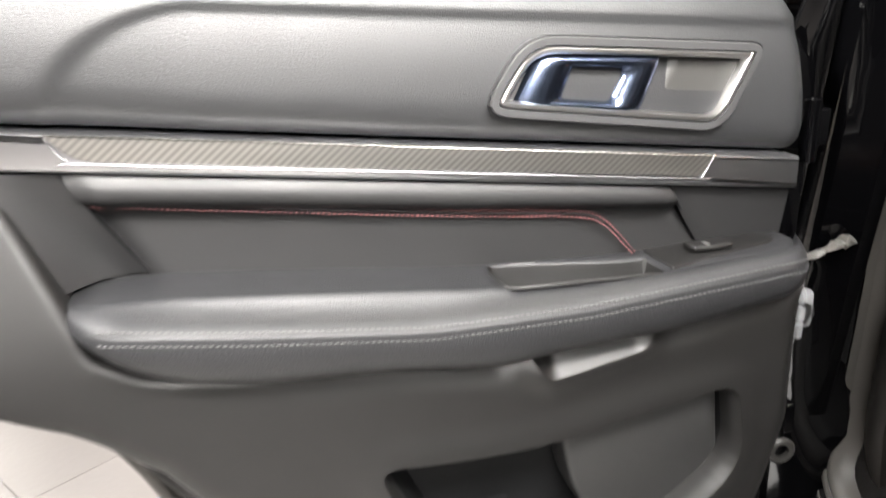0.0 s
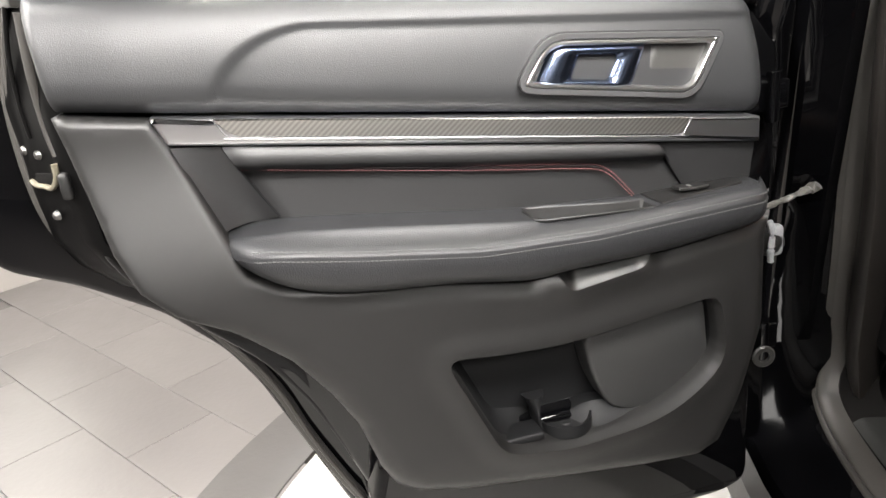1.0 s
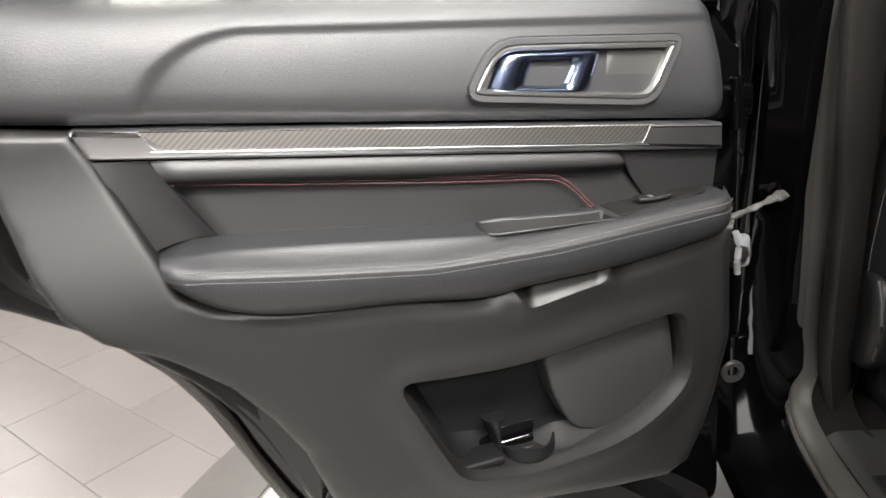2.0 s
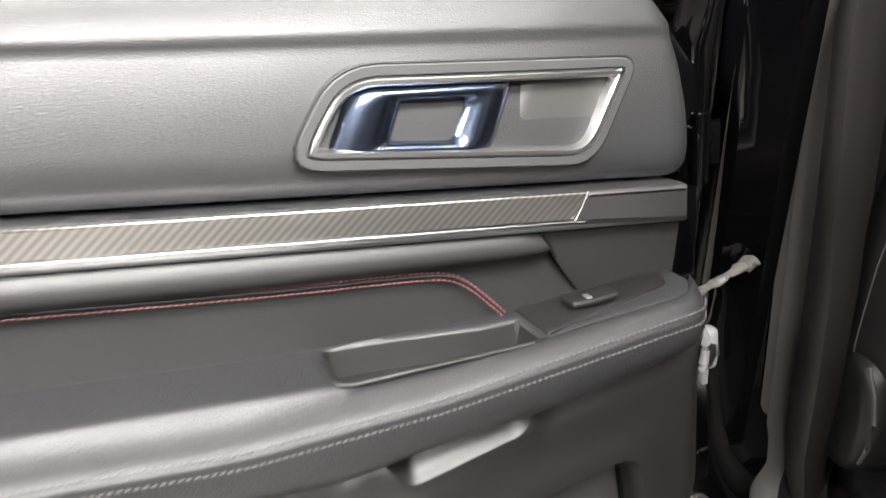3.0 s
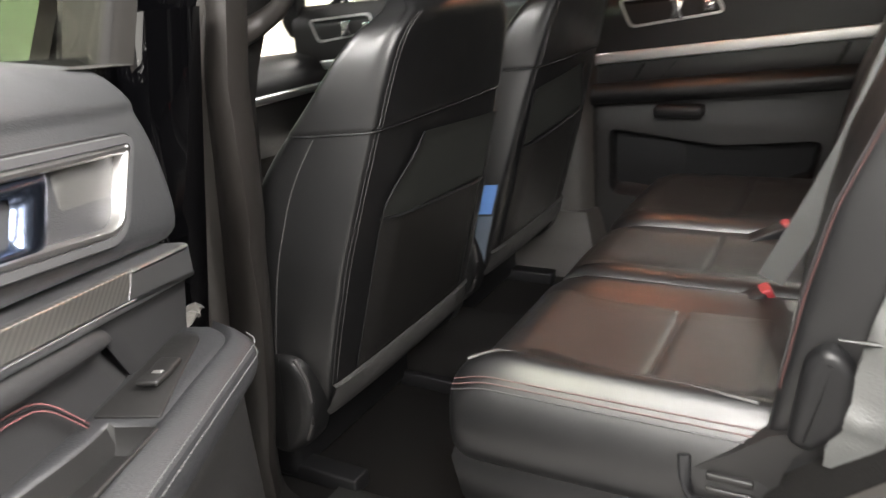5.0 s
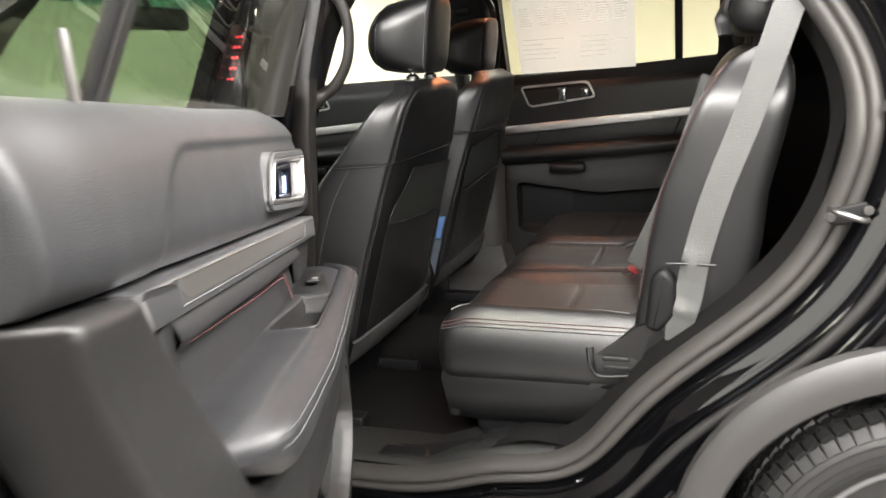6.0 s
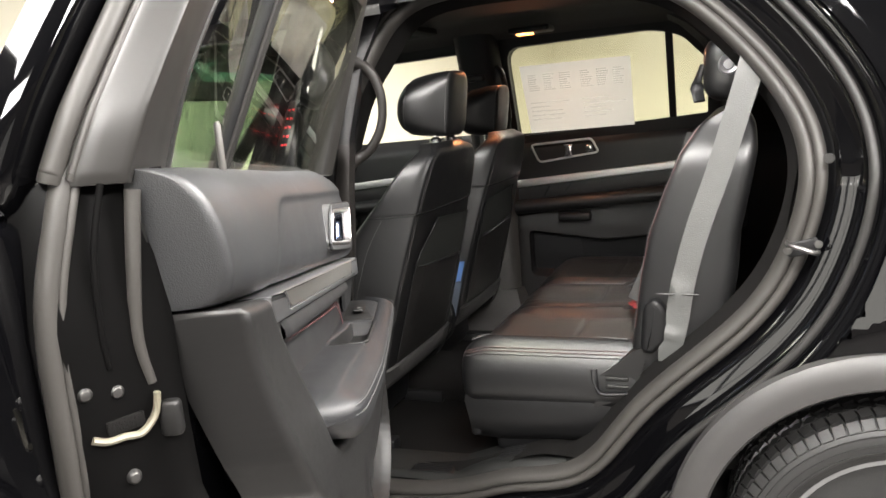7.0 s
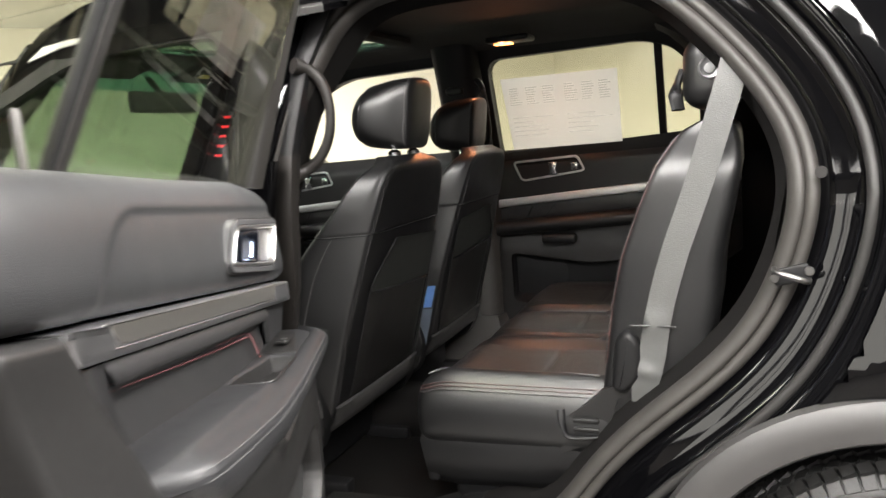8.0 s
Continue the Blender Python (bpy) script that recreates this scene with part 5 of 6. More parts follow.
# the far side: rear door, pillar, front door, seen from inside
def far_door(y0, y1, name, label, rear=True):
    X = 0.752
    put = lambda a, b, d: (X - d, a, b)
    F = part(name, slab([(y0 + 0.02, 0.30), (y0 + 0.02, 1.20), (y1 - 0.02, 1.23), (y1 - 0.02, 0.95), (y1 + 0.35, 0.30)] if rear else [(y0, 0.30), (y0, 1.18), (y1, 1.2), (y1, 0.30)], -0.16, -0.10, 0.01, put), PAINT, CAR, label)
    L = y0 - y1
    P = lambda k: y0 - L * k
    zs = lambda y: 1.010 + 0.075 * (y0 - y)
    # far pad, insert and armrest: near door's leather, darkened for the shaded side
    part("upper_pad", grid(lambda s, v: (X - 0.004 + 0.045 * sstep(0.55, 1.0, v) ** 2, P(s), zs(P(s)) + (1.205 - zs(P(s)) + 0.012 * s) * v), 30, 10), DARK_LEATHER, F, "black leather upper pad")
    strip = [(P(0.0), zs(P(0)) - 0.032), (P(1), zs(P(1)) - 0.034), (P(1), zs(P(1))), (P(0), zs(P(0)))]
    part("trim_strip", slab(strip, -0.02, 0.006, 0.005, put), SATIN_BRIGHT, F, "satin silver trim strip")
    part("leather_insert", grid(lambda s, v: (X + 0.010 - 0.004 * math.sin(math.pi * v), P(s), zs(P(s)) - 0.032 - 0.075 * v), 30, 8), DARK_LEATHER, F)
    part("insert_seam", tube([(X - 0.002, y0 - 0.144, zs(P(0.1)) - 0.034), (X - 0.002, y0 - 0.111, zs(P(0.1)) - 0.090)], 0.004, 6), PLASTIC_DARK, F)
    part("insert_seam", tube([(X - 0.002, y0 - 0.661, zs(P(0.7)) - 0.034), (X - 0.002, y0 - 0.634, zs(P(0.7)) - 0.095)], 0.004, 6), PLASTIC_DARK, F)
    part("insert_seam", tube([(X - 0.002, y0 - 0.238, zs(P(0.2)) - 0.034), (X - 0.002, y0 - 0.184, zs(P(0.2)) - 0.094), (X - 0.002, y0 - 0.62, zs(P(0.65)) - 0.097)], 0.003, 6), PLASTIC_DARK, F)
    arm = part("armrest", loft([[(X + 0.01, y, z0), (X - 0.045 * w, y, z0 + 0.002), (X - 0.068 * w, y, z0 - 0.012), (X - 0.070 * w, y, z0 - 0.035), (X - 0.055 * w, y, z0 - 0.055), (X + 0.01, y, z0 - 0.058)] for y, z0, w in [(P(k), zs(P(k)) - 0.098 + 0.012 * (1 - k), 0.5 + 0.5 * math.sin(math.pi * min(1, 0.12 + k)) ** 0.5) for k in [i / 16 for i in range(17)]]]), DARK_LEATHER, F, "padded black leather armrest", 60)
    part("pull_cup", rbox(X - 0.055, P(0.28), 0.856, 0.05, 0.135, 0.036, 0.014), PLASTIC_DARK, F)
    lowpoly = [(P(0.0), 0.46), (P(0.0), 0.905), (P(1.0), 0.945), (P(1.0), 0.80), (P(0.86), 0.70), (P(0.72), 0.55), (P(0.68), 0.46)]
    pk = [(p.x, p.y) for p in round_poly([(P(0.02) - 0.03, 0.80), (P(0.02) - 0.03, 0.60), (P(0.42), 0.56), (P(0.66), 0.66), (P(0.68), 0.775), (P(0.40), 0.755)], 0.03, 4)]
    face = lambda a, b, e: 0.012 + 0.02 * sstep(0.9, 0.8, b) - 0.006 * max(0.0, 1 - e / 0.01) ** 2
    part("lower_panel", moulded(lowpoly, [pk], 0.024, face, put, 0.03), PLASTIC, F, "charcoal plastic lower panel with a map pocket", 60)
    # far pocket and its speaker cover, shade painted in likewise
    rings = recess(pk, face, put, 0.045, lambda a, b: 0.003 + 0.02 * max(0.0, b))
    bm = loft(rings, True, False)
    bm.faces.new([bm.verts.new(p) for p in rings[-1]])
    part("map_pocket", bm, POCKET_SHADE, F, "", 50)
    part("speaker_cover", slab(round_poly([(P(0.06), 0.785), (P(0.06), 0.62), (P(0.24), 0.60), (P(0.30), 0.70), (P(0.28), 0.765)], 0.03), -0.06, -0.012, 0.004, put), POCKET_SHADE, F)
    hy, hz = P(0.075), 1.118
    ho = round_poly([(hy, hz + 0.042), (hy - 0.264, hz + 0.054), (hy - 0.294, hz - 0.010), (hy - 0.035, hz - 0.040)], 0.022, 5)
    bz = part("handle_bezel", frame_bar(ho, inset(ho, 0.008), -0.01, 0.008, 0.003, put), SATIN_BRIGHT, F, "bright handle ring")
    part("cup", slab(inset(ho, 0.006), -0.012, 0.002, 0.001, put), PLASTIC_DARK, bz)
    part("pull_lever", rbox(X - 0.010, hy - 0.165, hz + 0.006, 0.014, 0.055, 0.052, 0.008, warp=lambda x, y, z: (x, y * (0.45 + 12 * abs(z)), z)), CHROME, bz)
    part("lock_tab", rbox(X - 0.010, hy - 0.25, hz + 0.012, 0.012, 0.03, 0.028, 0.008), CHROME, bz)
    # window frame and glass
    lean = lambda a, b, d: (X + 0.02 - d - max(0.0, b - 1.2) * 0.32, a, b)
    if rear:
        fi = round_poly([(P(0.02), 1.195), (P(0.02), 1.555), (-0.70, 1.562), (-0.80, 1.530), (-0.888, 1.436), (-0.885, 1.236)], [0.01, 0.06, 0.05, 0.03, 0.03, 0.01], 4)
    else:
        fi = round_poly([(P(0.97), 1.19), (P(0.97), 1.555), (P(0.5), 1.545), (P(0.16), 1.40), (P(0.02), 1.22), (P(0.02), 1.165)], [0.01, 0.08, 0.08, 0.05, 0.02, 0.01], 4)
    fo = inset(fi, -0.085)
    wf = part("window_frame", frame_bar(fo, fi, -0.05, 0.01, 0.006, lean), PLASTIC_DARK, F, "black window frame")
    g = part("pane", slab(fi, -0.022, -0.018, 0.0005, lean), GLASS if rear else CLEAR, wf, "window pane")
    g.visible_shadow = False
    if rear:
        part("divider", slab([(-0.742, 1.20), (-0.742, 1.56), (-0.768, 1.56), (-0.768, 1.20)], -0.03, 0.0, 0.003, lean), PLASTIC_DARK, wf)
    return F


far_door(-0.105, -1.02, "far_rear_door", "closed rear door with black leather, silver trim and charcoal pocket")
far_door(1.02, -0.02, "far_front_door", "closed front door with black leather and silver trim", False)
# far pillar and foot take the brightened trim colour
part("far_pillar", loft([[(x - max(0, z - 1.15) * 0.32, y, z) for x, y in ((0.70, 0.065 - 0.03 * (z < 0.8)), (0.672, 0.03), (0.668, -0.06), (0.70, -0.100), (0.76, -0.11), (0.76, 0.075))] for z in (0.40, 0.50, 0.60, 0.9, 1.10)]), FAR_TRIM, CAR, "grey far centre pillar trim", 50)
part("far_pillar_top", loft([[(x - max(0, z - 1.15) * 0.32, y, z) for x, y in ((0.70, 0.060), (0.676, 0.03), (0.672, -0.06), (0.70, -0.095), (0.76, -0.105), (0.76, 0.070))] for z in (1.10, 1.15, 1.35, 1.62)]), PLASTIC_DARK, CAR, "black upper pillar trim", 50)
part("pillar_foot", loft([[(0.66 - w, 0.08 + w, z), (0.66 - w, -0.10 - w, z), (0.76, -0.13 - w, z), (0.76, 0.10 + w, z)] for z, w in ((0.366, 0.09), (0.40, 0.08), (0.44, 0.03), (0.55, 0.0))]), FAR_TRIM, CAR)
part("far_wall", slab([(-0.5, 0.35), (-0.5, 0.6), (-0.95, 0.95), (-0.99, 1.2), (-2.1, 1.2), (-2.1, 0.35)], 0.0, 0.03, 0.005, lambda a, b, d: (0.80 - d, a, b)), PLASTIC_DARK, CAR)
part("far_rear_pillar", loft([[(0.74 - max(0, z - 1.15) * 0.32, -0.90 + w, z), (0.70 - max(0, z - 1.15) * 0.32, -0.93 + w, z), (0.70 - max(0, z - 1.15) * 0.32, -1.3, z), (0.76, -1.3, z)] for z, w in ((1.15, -0.05), (1.3, -0.03), (1.436, -0.01), (1.50, 0.04), (1.56, 0.10), (1.62, 0.2))]), PLASTIC_DARK, CAR)
part("far_belt", tube([(0.58, -0.015, 1.50), (0.64, -0.015, 1.30), (0.655, -0.01, 1.0), (0.66, 0.0, 0.55)], 0.024, 8, flat=0.12, up=(1, 0, 0)), BELT, CAR)
part("far_belt_ring", rbox(0.572, -0.02, 1.445, 0.03, 0.07, 0.03, 0.012), PLASTIC_DARK, CAR)
part("far_handle", tube(smooth_path([(0.60, -0.10, 1.48), (0.575, -0.13, 1.44), (0.60, -0.135, 1.30), (0.64, -0.11, 1.24)], 5), 0.012, 8), PLASTIC_DARK, CAR)
part("dome_lamp", rbox(0.40, -0.30, 1.588, 0.10, 0.15, 0.02, 0.008), PLASTIC_DARK, CAR, "small overhead lamp, lit amber")
part("dome_lens", rbox(0.405, -0.275, 1.576, 0.035, 0.06, 0.006, 0.002), AMBER_GLOW, CAR.children[-1])

# rear wheel
prof = [(0.232, -0.105), (0.250, -0.128), (0.262, -0.131), (0.266, -0.136), (0.292, -0.139), (0.306, -0.134), (0.316, -0.126), (0.326, -0.114), (0.333, -0.098), (0.336, -0.06), (0.337, 0.0), (0.336, 0.06), (0.333, 0.098), (0.316, 0.126), (0.27, 0.130), (0.232, 0.10)]
W = part("wheel", lathe((0, 0, 0), (1, 0, 0), prof, 96), TYRE, CAR, "black rubber tyre on a silver alloy wheel")
W.matrix_basis = pose(-0.668, ARCH_C[0] - 0.012, 0.343)
TREADS = bmesh.new()


def lug(at, x, r, half_x, half_c, high, lean, twist):
    """One tread block at the angle `at` round the tyre."""
    m = Matrix.Rotation(at, 4, "X") @ Matrix.Translation((x, 0, r)) @ Matrix.Rotation(lean, 4, "Y") @ Matrix.Rotation(twist, 4, "Z")
    vs = [TREADS.verts.new(m @ Vector((sx * half_x * k, sy * half_c * k, h))) for h, k in ((-0.004, 1.0), (high, 0.9)) for sx, sy in ((-1, -1), (1, -1), (1, 1), (-1, 1))]
    TREADS.faces.new(vs[4:])
    for i in range(4):
        TREADS.faces.new((vs[i], vs[(i + 1) % 4], vs[4 + (i + 1) % 4], vs[4 + i]))


for k in range(76):
    a = 2 * math.pi * k / 76
    for x, r, lean, hx, tw, sh in ((-0.124, 0.3205, -0.95, 0.0125, 0.0, 0.0), (-0.1005, 0.3335, -0.42, 0.0120, 0.15, 0.0), (-0.072, 0.3355, 0.0, 0.0140, -0.45, 0.4), (-0.036, 0.3365, 0.0, 0.0145, 0.45, 0.0), (0.0, 0.337, 0.0, 0.0145, -0.45, 0.5), (0.036, 0.3365, 0.0, 0.0145, 0.45, 0.2), (0.072, 0.3355, 0.0, 0.014, -0.45, 0.7)):
        lug(a + sh * 2 * math.pi / 76, x, r, hx, 0.0127 * r / 0.337, 0.0065 if lean > -0.9 else 0.0035, lean, tw)
part("tread", TREADS, TYRE, W, "", 20)
for r, x in ((0.300, -0.1372), (0.284, -0.1392), (0.270, -0.1378)):
    part("sidewall_rib", lathe((x, 0, 0), (1, 0, 0), [(r - 0.002, 0.002), (r - 0.0012, -0.0012), (r + 0.0012, -0.0012), (r + 0.002, 0.002)], 96, None, True), TYRE, W)
rim = part("rim", lathe((0, 0, 0), (1, 0, 0), [(0.245, -0.085), (0.252, -0.118), (0.246, -0.124), (0.236, -0.120), (0.232, -0.09), (0.225, 0.10), (0.240, 0.10)], 56, None, True), DULL_ALLOY, W, "silver alloy rim")
for k in range(5):
    a = 2 * math.pi * k / 5 + 0.3
    c, s = math.cos(a), math.sin(a)
    part("spoke", loft([[(x, r * c - w * s, r * s + w * c) for x, w in ((-0.10, -h), (-0.10, h), (-0.07, h * 1.2), (-0.07, -h * 1.2))] for r, h in ((0.03, 0.03), (0.12, 0.024), (0.238, 0.032))]), DULL_ALLOY, rim)
part("hub_cap", cylinder((-0.108, 0, 0), (1, 0, 0), 0.035, 0.04), PLASTIC_DARK, rim)
# ---------------------------------------------------------------- seats
def superring(cx, cy, z, hx, hy, e=3.2, n=36, skew=0.0):
    out = []
    for k in range(n):
        a = 2 * math.pi * k / n
        c, s = math.cos(a), math.sin(a)
        out.append((cx + hx * math.copysign(abs(c) ** (2 / e), c), cy + hy * math.copysign(abs(s) ** (2 / e), s) * (1 + (skew if s > 0 else 0)), z))
    return out


REAR_AT_TOP, RECLINE = -0.197, 0.29     # rear face of a front backrest at 1.057 m, and its slope
SEAM = [(0.555, 0.235), (0.61, 0.252), (0.72, 0.256), (0.85, 0.252), (0.98, 0.232), (1.057, 0.218), (1.13, 0.205), (1.18, 0.190), (1.21, 0.168), (1.228, 0.135), (1.238, 0.085)]
WING = [(0.555, 0.020), (0.62, 0.034), (0.80, 0.040), (0.98, 0.042), (1.06, 0.040), (1.13, 0.036), (1.19, 0.030), (1.238, 0.014)]
DEEP = [(0.555, 0.110), (0.62, 0.150), (0.86, 0.172), (0.96, 0.172), (1.02, 0.152), (1.09, 0.108), (1.15, 0.080), (1.20, 0.058), (1.228, 0.040), (1.238, 0.022)]


def soft_lerp(z, pts, w=0.012):
    return sum(lerp_at(z + w * k, pts) for k in range(-2, 3)) / 5


def back_face(z):
    return REAR_AT_TOP - RECLINE * (z - 1.057) + 0.030 * sstep(1.205, 1.24, z) ** 2 + 0.012 * sstep(0.60, 0.555, z)


def back_ring(cx, z, out=0.0):
    """One level of the backrest: flat rear face, crisp seam edges, wings that flare out to the front."""
    yr = back_face(z) - out
    xs, wing, deep = soft_lerp(z, SEAM) + out, soft_lerp(z, WING), soft_lerp(z, DEEP) + out
    half = [(0.0, yr - 0.007), (xs * 0.45, yr - 0.0065), (xs * 0.8, yr - 0.003), (xs - 0.016, yr), (xs - 0.005, yr + 0.003), (xs + 0.001, yr + 0.010), (xs + wing * 0.35, yr + deep * 0.28),
            (xs + wing * 0.72, yr + deep * 0.56), (xs + wing, yr + deep * 0.82), (xs + wing * 0.92, yr + deep * 0.97), (xs + wing * 0.3, yr + deep * 1.03), (xs * 0.7, yr + deep * 0.95), (xs * 0.3, yr + deep * 0.86)]
    ring = half + [(0.0, yr + deep * 0.85)] + [(-a, b) for a, b in half[:0:-1]]
    return [(cx + p.x, p.y, z) for p in smooth_path([(*q, 0) for q in ring], 3, True)]


def on_back(cx, x, z, out=0.002):
    """A place on the rear face of a front seat's backrest."""
    xs = soft_lerp(z, SEAM)
    t = min(1.0, abs(x - cx) / xs)
    return (x, back_face(z) - 0.007 * (1 - t ** 2.2) + 0.012 * max(0.0, (t - 0.95) / 0.05) ** 2 - out, z)


def front_seat(cx, label, dy=0.0, rest=(0.0, 0.0)):
    S = thing("front_seat", label, "car seat", pose(0, dy, 0), "front seats")
    zs = [0.555, 0.56, 0.57, 0.585] + [0.60 + 0.60 * k / 40 for k in range(41)] + [1.208, 1.215, 1.222, 1.228, 1.233, 1.236, 1.238]
    part("backrest", loft([back_ring(cx, z) for z in zs]), DARK_LEATHER, S, "black leather backrest shell with pale seams", 60)
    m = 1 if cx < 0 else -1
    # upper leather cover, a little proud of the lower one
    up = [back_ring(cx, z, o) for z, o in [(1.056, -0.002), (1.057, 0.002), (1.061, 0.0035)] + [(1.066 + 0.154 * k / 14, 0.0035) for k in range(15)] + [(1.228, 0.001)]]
    part("upper_cover", loft(up, True, False), DARK_LEATHER, S, "leather upper backrest cover", 50)
    for sgn in (-1, 1):
        for dx in (0.008, 0.016):
            line = [on_back(cx, cx + sgn * (soft_lerp(z, SEAM) - dx), z, 0.0048 if z > 1.057 else 0.0012) for z in [1.215 - 0.59 * k / 50 for k in range(51)]]
            part("seam", stitches(line, 0.0065, 0.0045, 0.0007), SEAT_THREAD, S)
        # piping down the bolster's edge
        part("bolster_seam", tube([(cx + sgn * (soft_lerp(z, SEAM) + soft_lerp(z, WING) * 0.80), back_face(z) + soft_lerp(z, DEEP) * 0.62, z) for z in [1.05 - 0.40 * k / 24 for k in range(25)]], 0.0013, 6), SEAT_THREAD, S)
    part("cross_seam", tube([Vector(p) + Vector((0, -0.0015, -0.0008)) for p in back_ring(cx, 1.056, 0.0012)], 0.0018, 6, True), PLASTIC_DARK, S)
    # recessed field over the map pocket, and the pocket itself
    def field(s, v):
        z = 1.030 - 0.130 * v - 0.022 * s
        w0 = -0.088 - 0.085 * sstep(0.0, 0.9, v)
        x = cx + m * (w0 + (0.205 - w0) * s)
        e = min(s, 1 - s) * 9
        return Vector(on_back(cx, x, z, 0.0022 + 0.0035 * (1 - min(1.0, e)) + 0.004 * sstep(0.12, 0.0, v)))
    part("back_field", grid(field, 20, 14), POCKET_FELT, S, "dull grey-green fabric field", 60)
    def pocket(s, v):
        z = 0.905 - 0.275 * v - 0.030 * s * (1 - v)
        w0 = -0.173 - 0.012 * v
        x = cx + m * (w0 + (0.200 - w0) * s)
        p = Vector(on_back(cx, x, z, 0.003))
        p.y -= 0.013 * min(1, 9 * min(s, 1 - s)) * (1 - 0.5 * v) * sstep(1.0, 0.94, v)
        return p
    part("map_pocket", grid(pocket, 24, 24), SEAT_PERF, S, "black map pocket panel", 60)
    part("pocket_hem", tube([Vector(pocket(k / 20, 0.0)) + Vector((0, -0.001, 0)) for k in range(21)], 0.0034, 8), DARK_LEATHER, S)
    for s0 in (0.0, 1.0):
        rail = [field(s0, k / 10) for k in range(11)] + [pocket(s0, k / 14) for k in range(1, 15)]
        part("panel_piping", tube([Vector(p) + Vector((0, -0.0016, 0)) for p in rail], 0.0016, 6), PLASTIC_DARK, S)
    part("lower_skirt", loft([[on_back(cx, cx - 0.245 + 0.49 * k / 24, z, o) for k in range(25)] for z, o in ((0.626, 0.003), (0.621, 0.010), (0.585, 0.016), (0.560, 0.013), (0.548, 0.0))], False, False), SKIRT, S, "grey plastic lower back skirt", 60)
    # cushion and base
    part("cushion", rbox(cx, 0.33, 0.655, 0.52, 0.54, 0.17, 0.06, 4), DARK_LEATHER, S)
    part("seat_base", rbox(cx, 0.30, 0.475, 0.44, 0.46, 0.20, 0.02, 2), PLASTIC_DARK, S)
    for dx in (-0.19, 0.19):
        part("rail", rbox(cx + dx, 0.25, 0.383, 0.045, 0.62, 0.036, 0.006), PLASTIC_DARK, S)
    for sgn in (-1, 1):
        cover = part("recliner_cover", slab(round_poly([(-0.040, 0.690), (0.030, 0.700), (0.120, 0.640), (0.130, 0.520), (0.020, 0.480), (-0.035, 0.520), (-0.062, 0.610)], 0.035, 6), cx + sgn * 0.235, cx + sgn * 0.292, 0.022, lambda a, b, d: (d, a, b), None, 5), RECLINER, S, "rounded black recliner cover", 50)
        # rim highlight of the cover, drawn as a thin paler tube
        part("cover_edge", tube([(cx + sgn * 0.281, a, b) for a, b in ((-0.030, 0.685), (-0.048, 0.650), (-0.054, 0.610), (-0.046, 0.565), (-0.030, 0.530))], 0.0035, 8), SKIRT, cover)
    part("belt_stalk", rbox(cx + m * 0.285, 0.03, 0.66, 0.03, 0.045, 0.15, 0.01), PLASTIC_DARK, S)
    if m < 0:
        # bolster's bluish sheen laid on as a pale patch, and a blue tag, beside the console
        def side_patch(z0, z1, a0, a1, out):
            def fn(s, v):
                z = z0 + (z1 - z0) * v
                k = a0 + (a1 - a0) * s
                return (cx - soft_lerp(z, SEAM) - soft_lerp(z, WING) * k - out, back_face(z) + soft_lerp(z, DEEP) * (k * 0.8) + 0.004, z)
            return grid(fn, 12, 8)
        part("side_shield", side_patch(0.575, 0.722, 0.02, 0.55, 0.004), PALE_SHEEN, S, "pale blue-grey sheen painted on the side bolster", 60)
        part("tag", side_patch(0.728, 0.800, 0.05, 0.42, 0.005), BLUE, S, "small blue tag", 60)
    # headrest: narrow rear panel, sides that flare to a wide rounded front
    hy, hz = -0.262 + rest[0], 1.335 + rest[1]
    rings = []
    for d, hx, hh, e in ((-0.004, 0.030, 0.040, 3.0), (-0.002, 0.058, 0.068, 4.0), (0.001, 0.072, 0.082, 4.6), (0.005, 0.0775, 0.0865, 5.0), (0.010, 0.0800, 0.0880, 5.0), (0.030, 0.098, 0.0890, 3.8), (0.060, 0.118, 0.0880, 3.0), (0.090, 0.132, 0.0840, 2.7), (0.110, 0.136, 0.0790, 2.6), (0.126, 0.131, 0.0710, 2.5), (0.138, 0.115, 0.0590, 2.4), (0.145, 0.085, 0.0420, 2.3), (0.148, 0.045, 0.0220, 2.2)):
        rings.append([(p[0], hy + d - 0.14 * (p[1] - hz), p[1]) for p in [(q[0], q[1] + 0.006 * (1 - ((q[0] - cx) / 0.14) ** 2)) for q in superring(cx, hz, 0, hx, hh, e, 56)]])
    hr = part("headrest", loft(rings), DARK_LEATHER, S, "padded black leather headrest", 45)
    part("headrest_seam", tube([Vector(p) + Vector((0, -0.001, 0)) for p in rings[4]], 0.0014, 6, True), SEAT_THREAD, hr)
    part("headrest_piping", tube([Vector(p) for p in rings[8]], 0.0018, 6, True), DARK_LEATHER, hr)
    for dx in (-0.058, 0.058):
        post = part("post", cylinder((cx + dx, hy + 0.055, 1.205), (0, 0, 1), 0.0065, 0.09, 12), CHROME, hr, "chrome headrest post")
        part("post_sleeve", lathe((cx + dx, hy + 0.055, 1.234), (0, 0, 1), [(0.006, 0.0), (0.016, 0.0), (0.017, 0.012), (0.009, 0.018)], 14), CHROME, post)
    return S


front_seat(-0.325, "black leather front car seat with headrest, seen from behind")
front_seat(0.335, "black leather front passenger seat with headrest, seen from behind", 0.02, (0.05, -0.028))


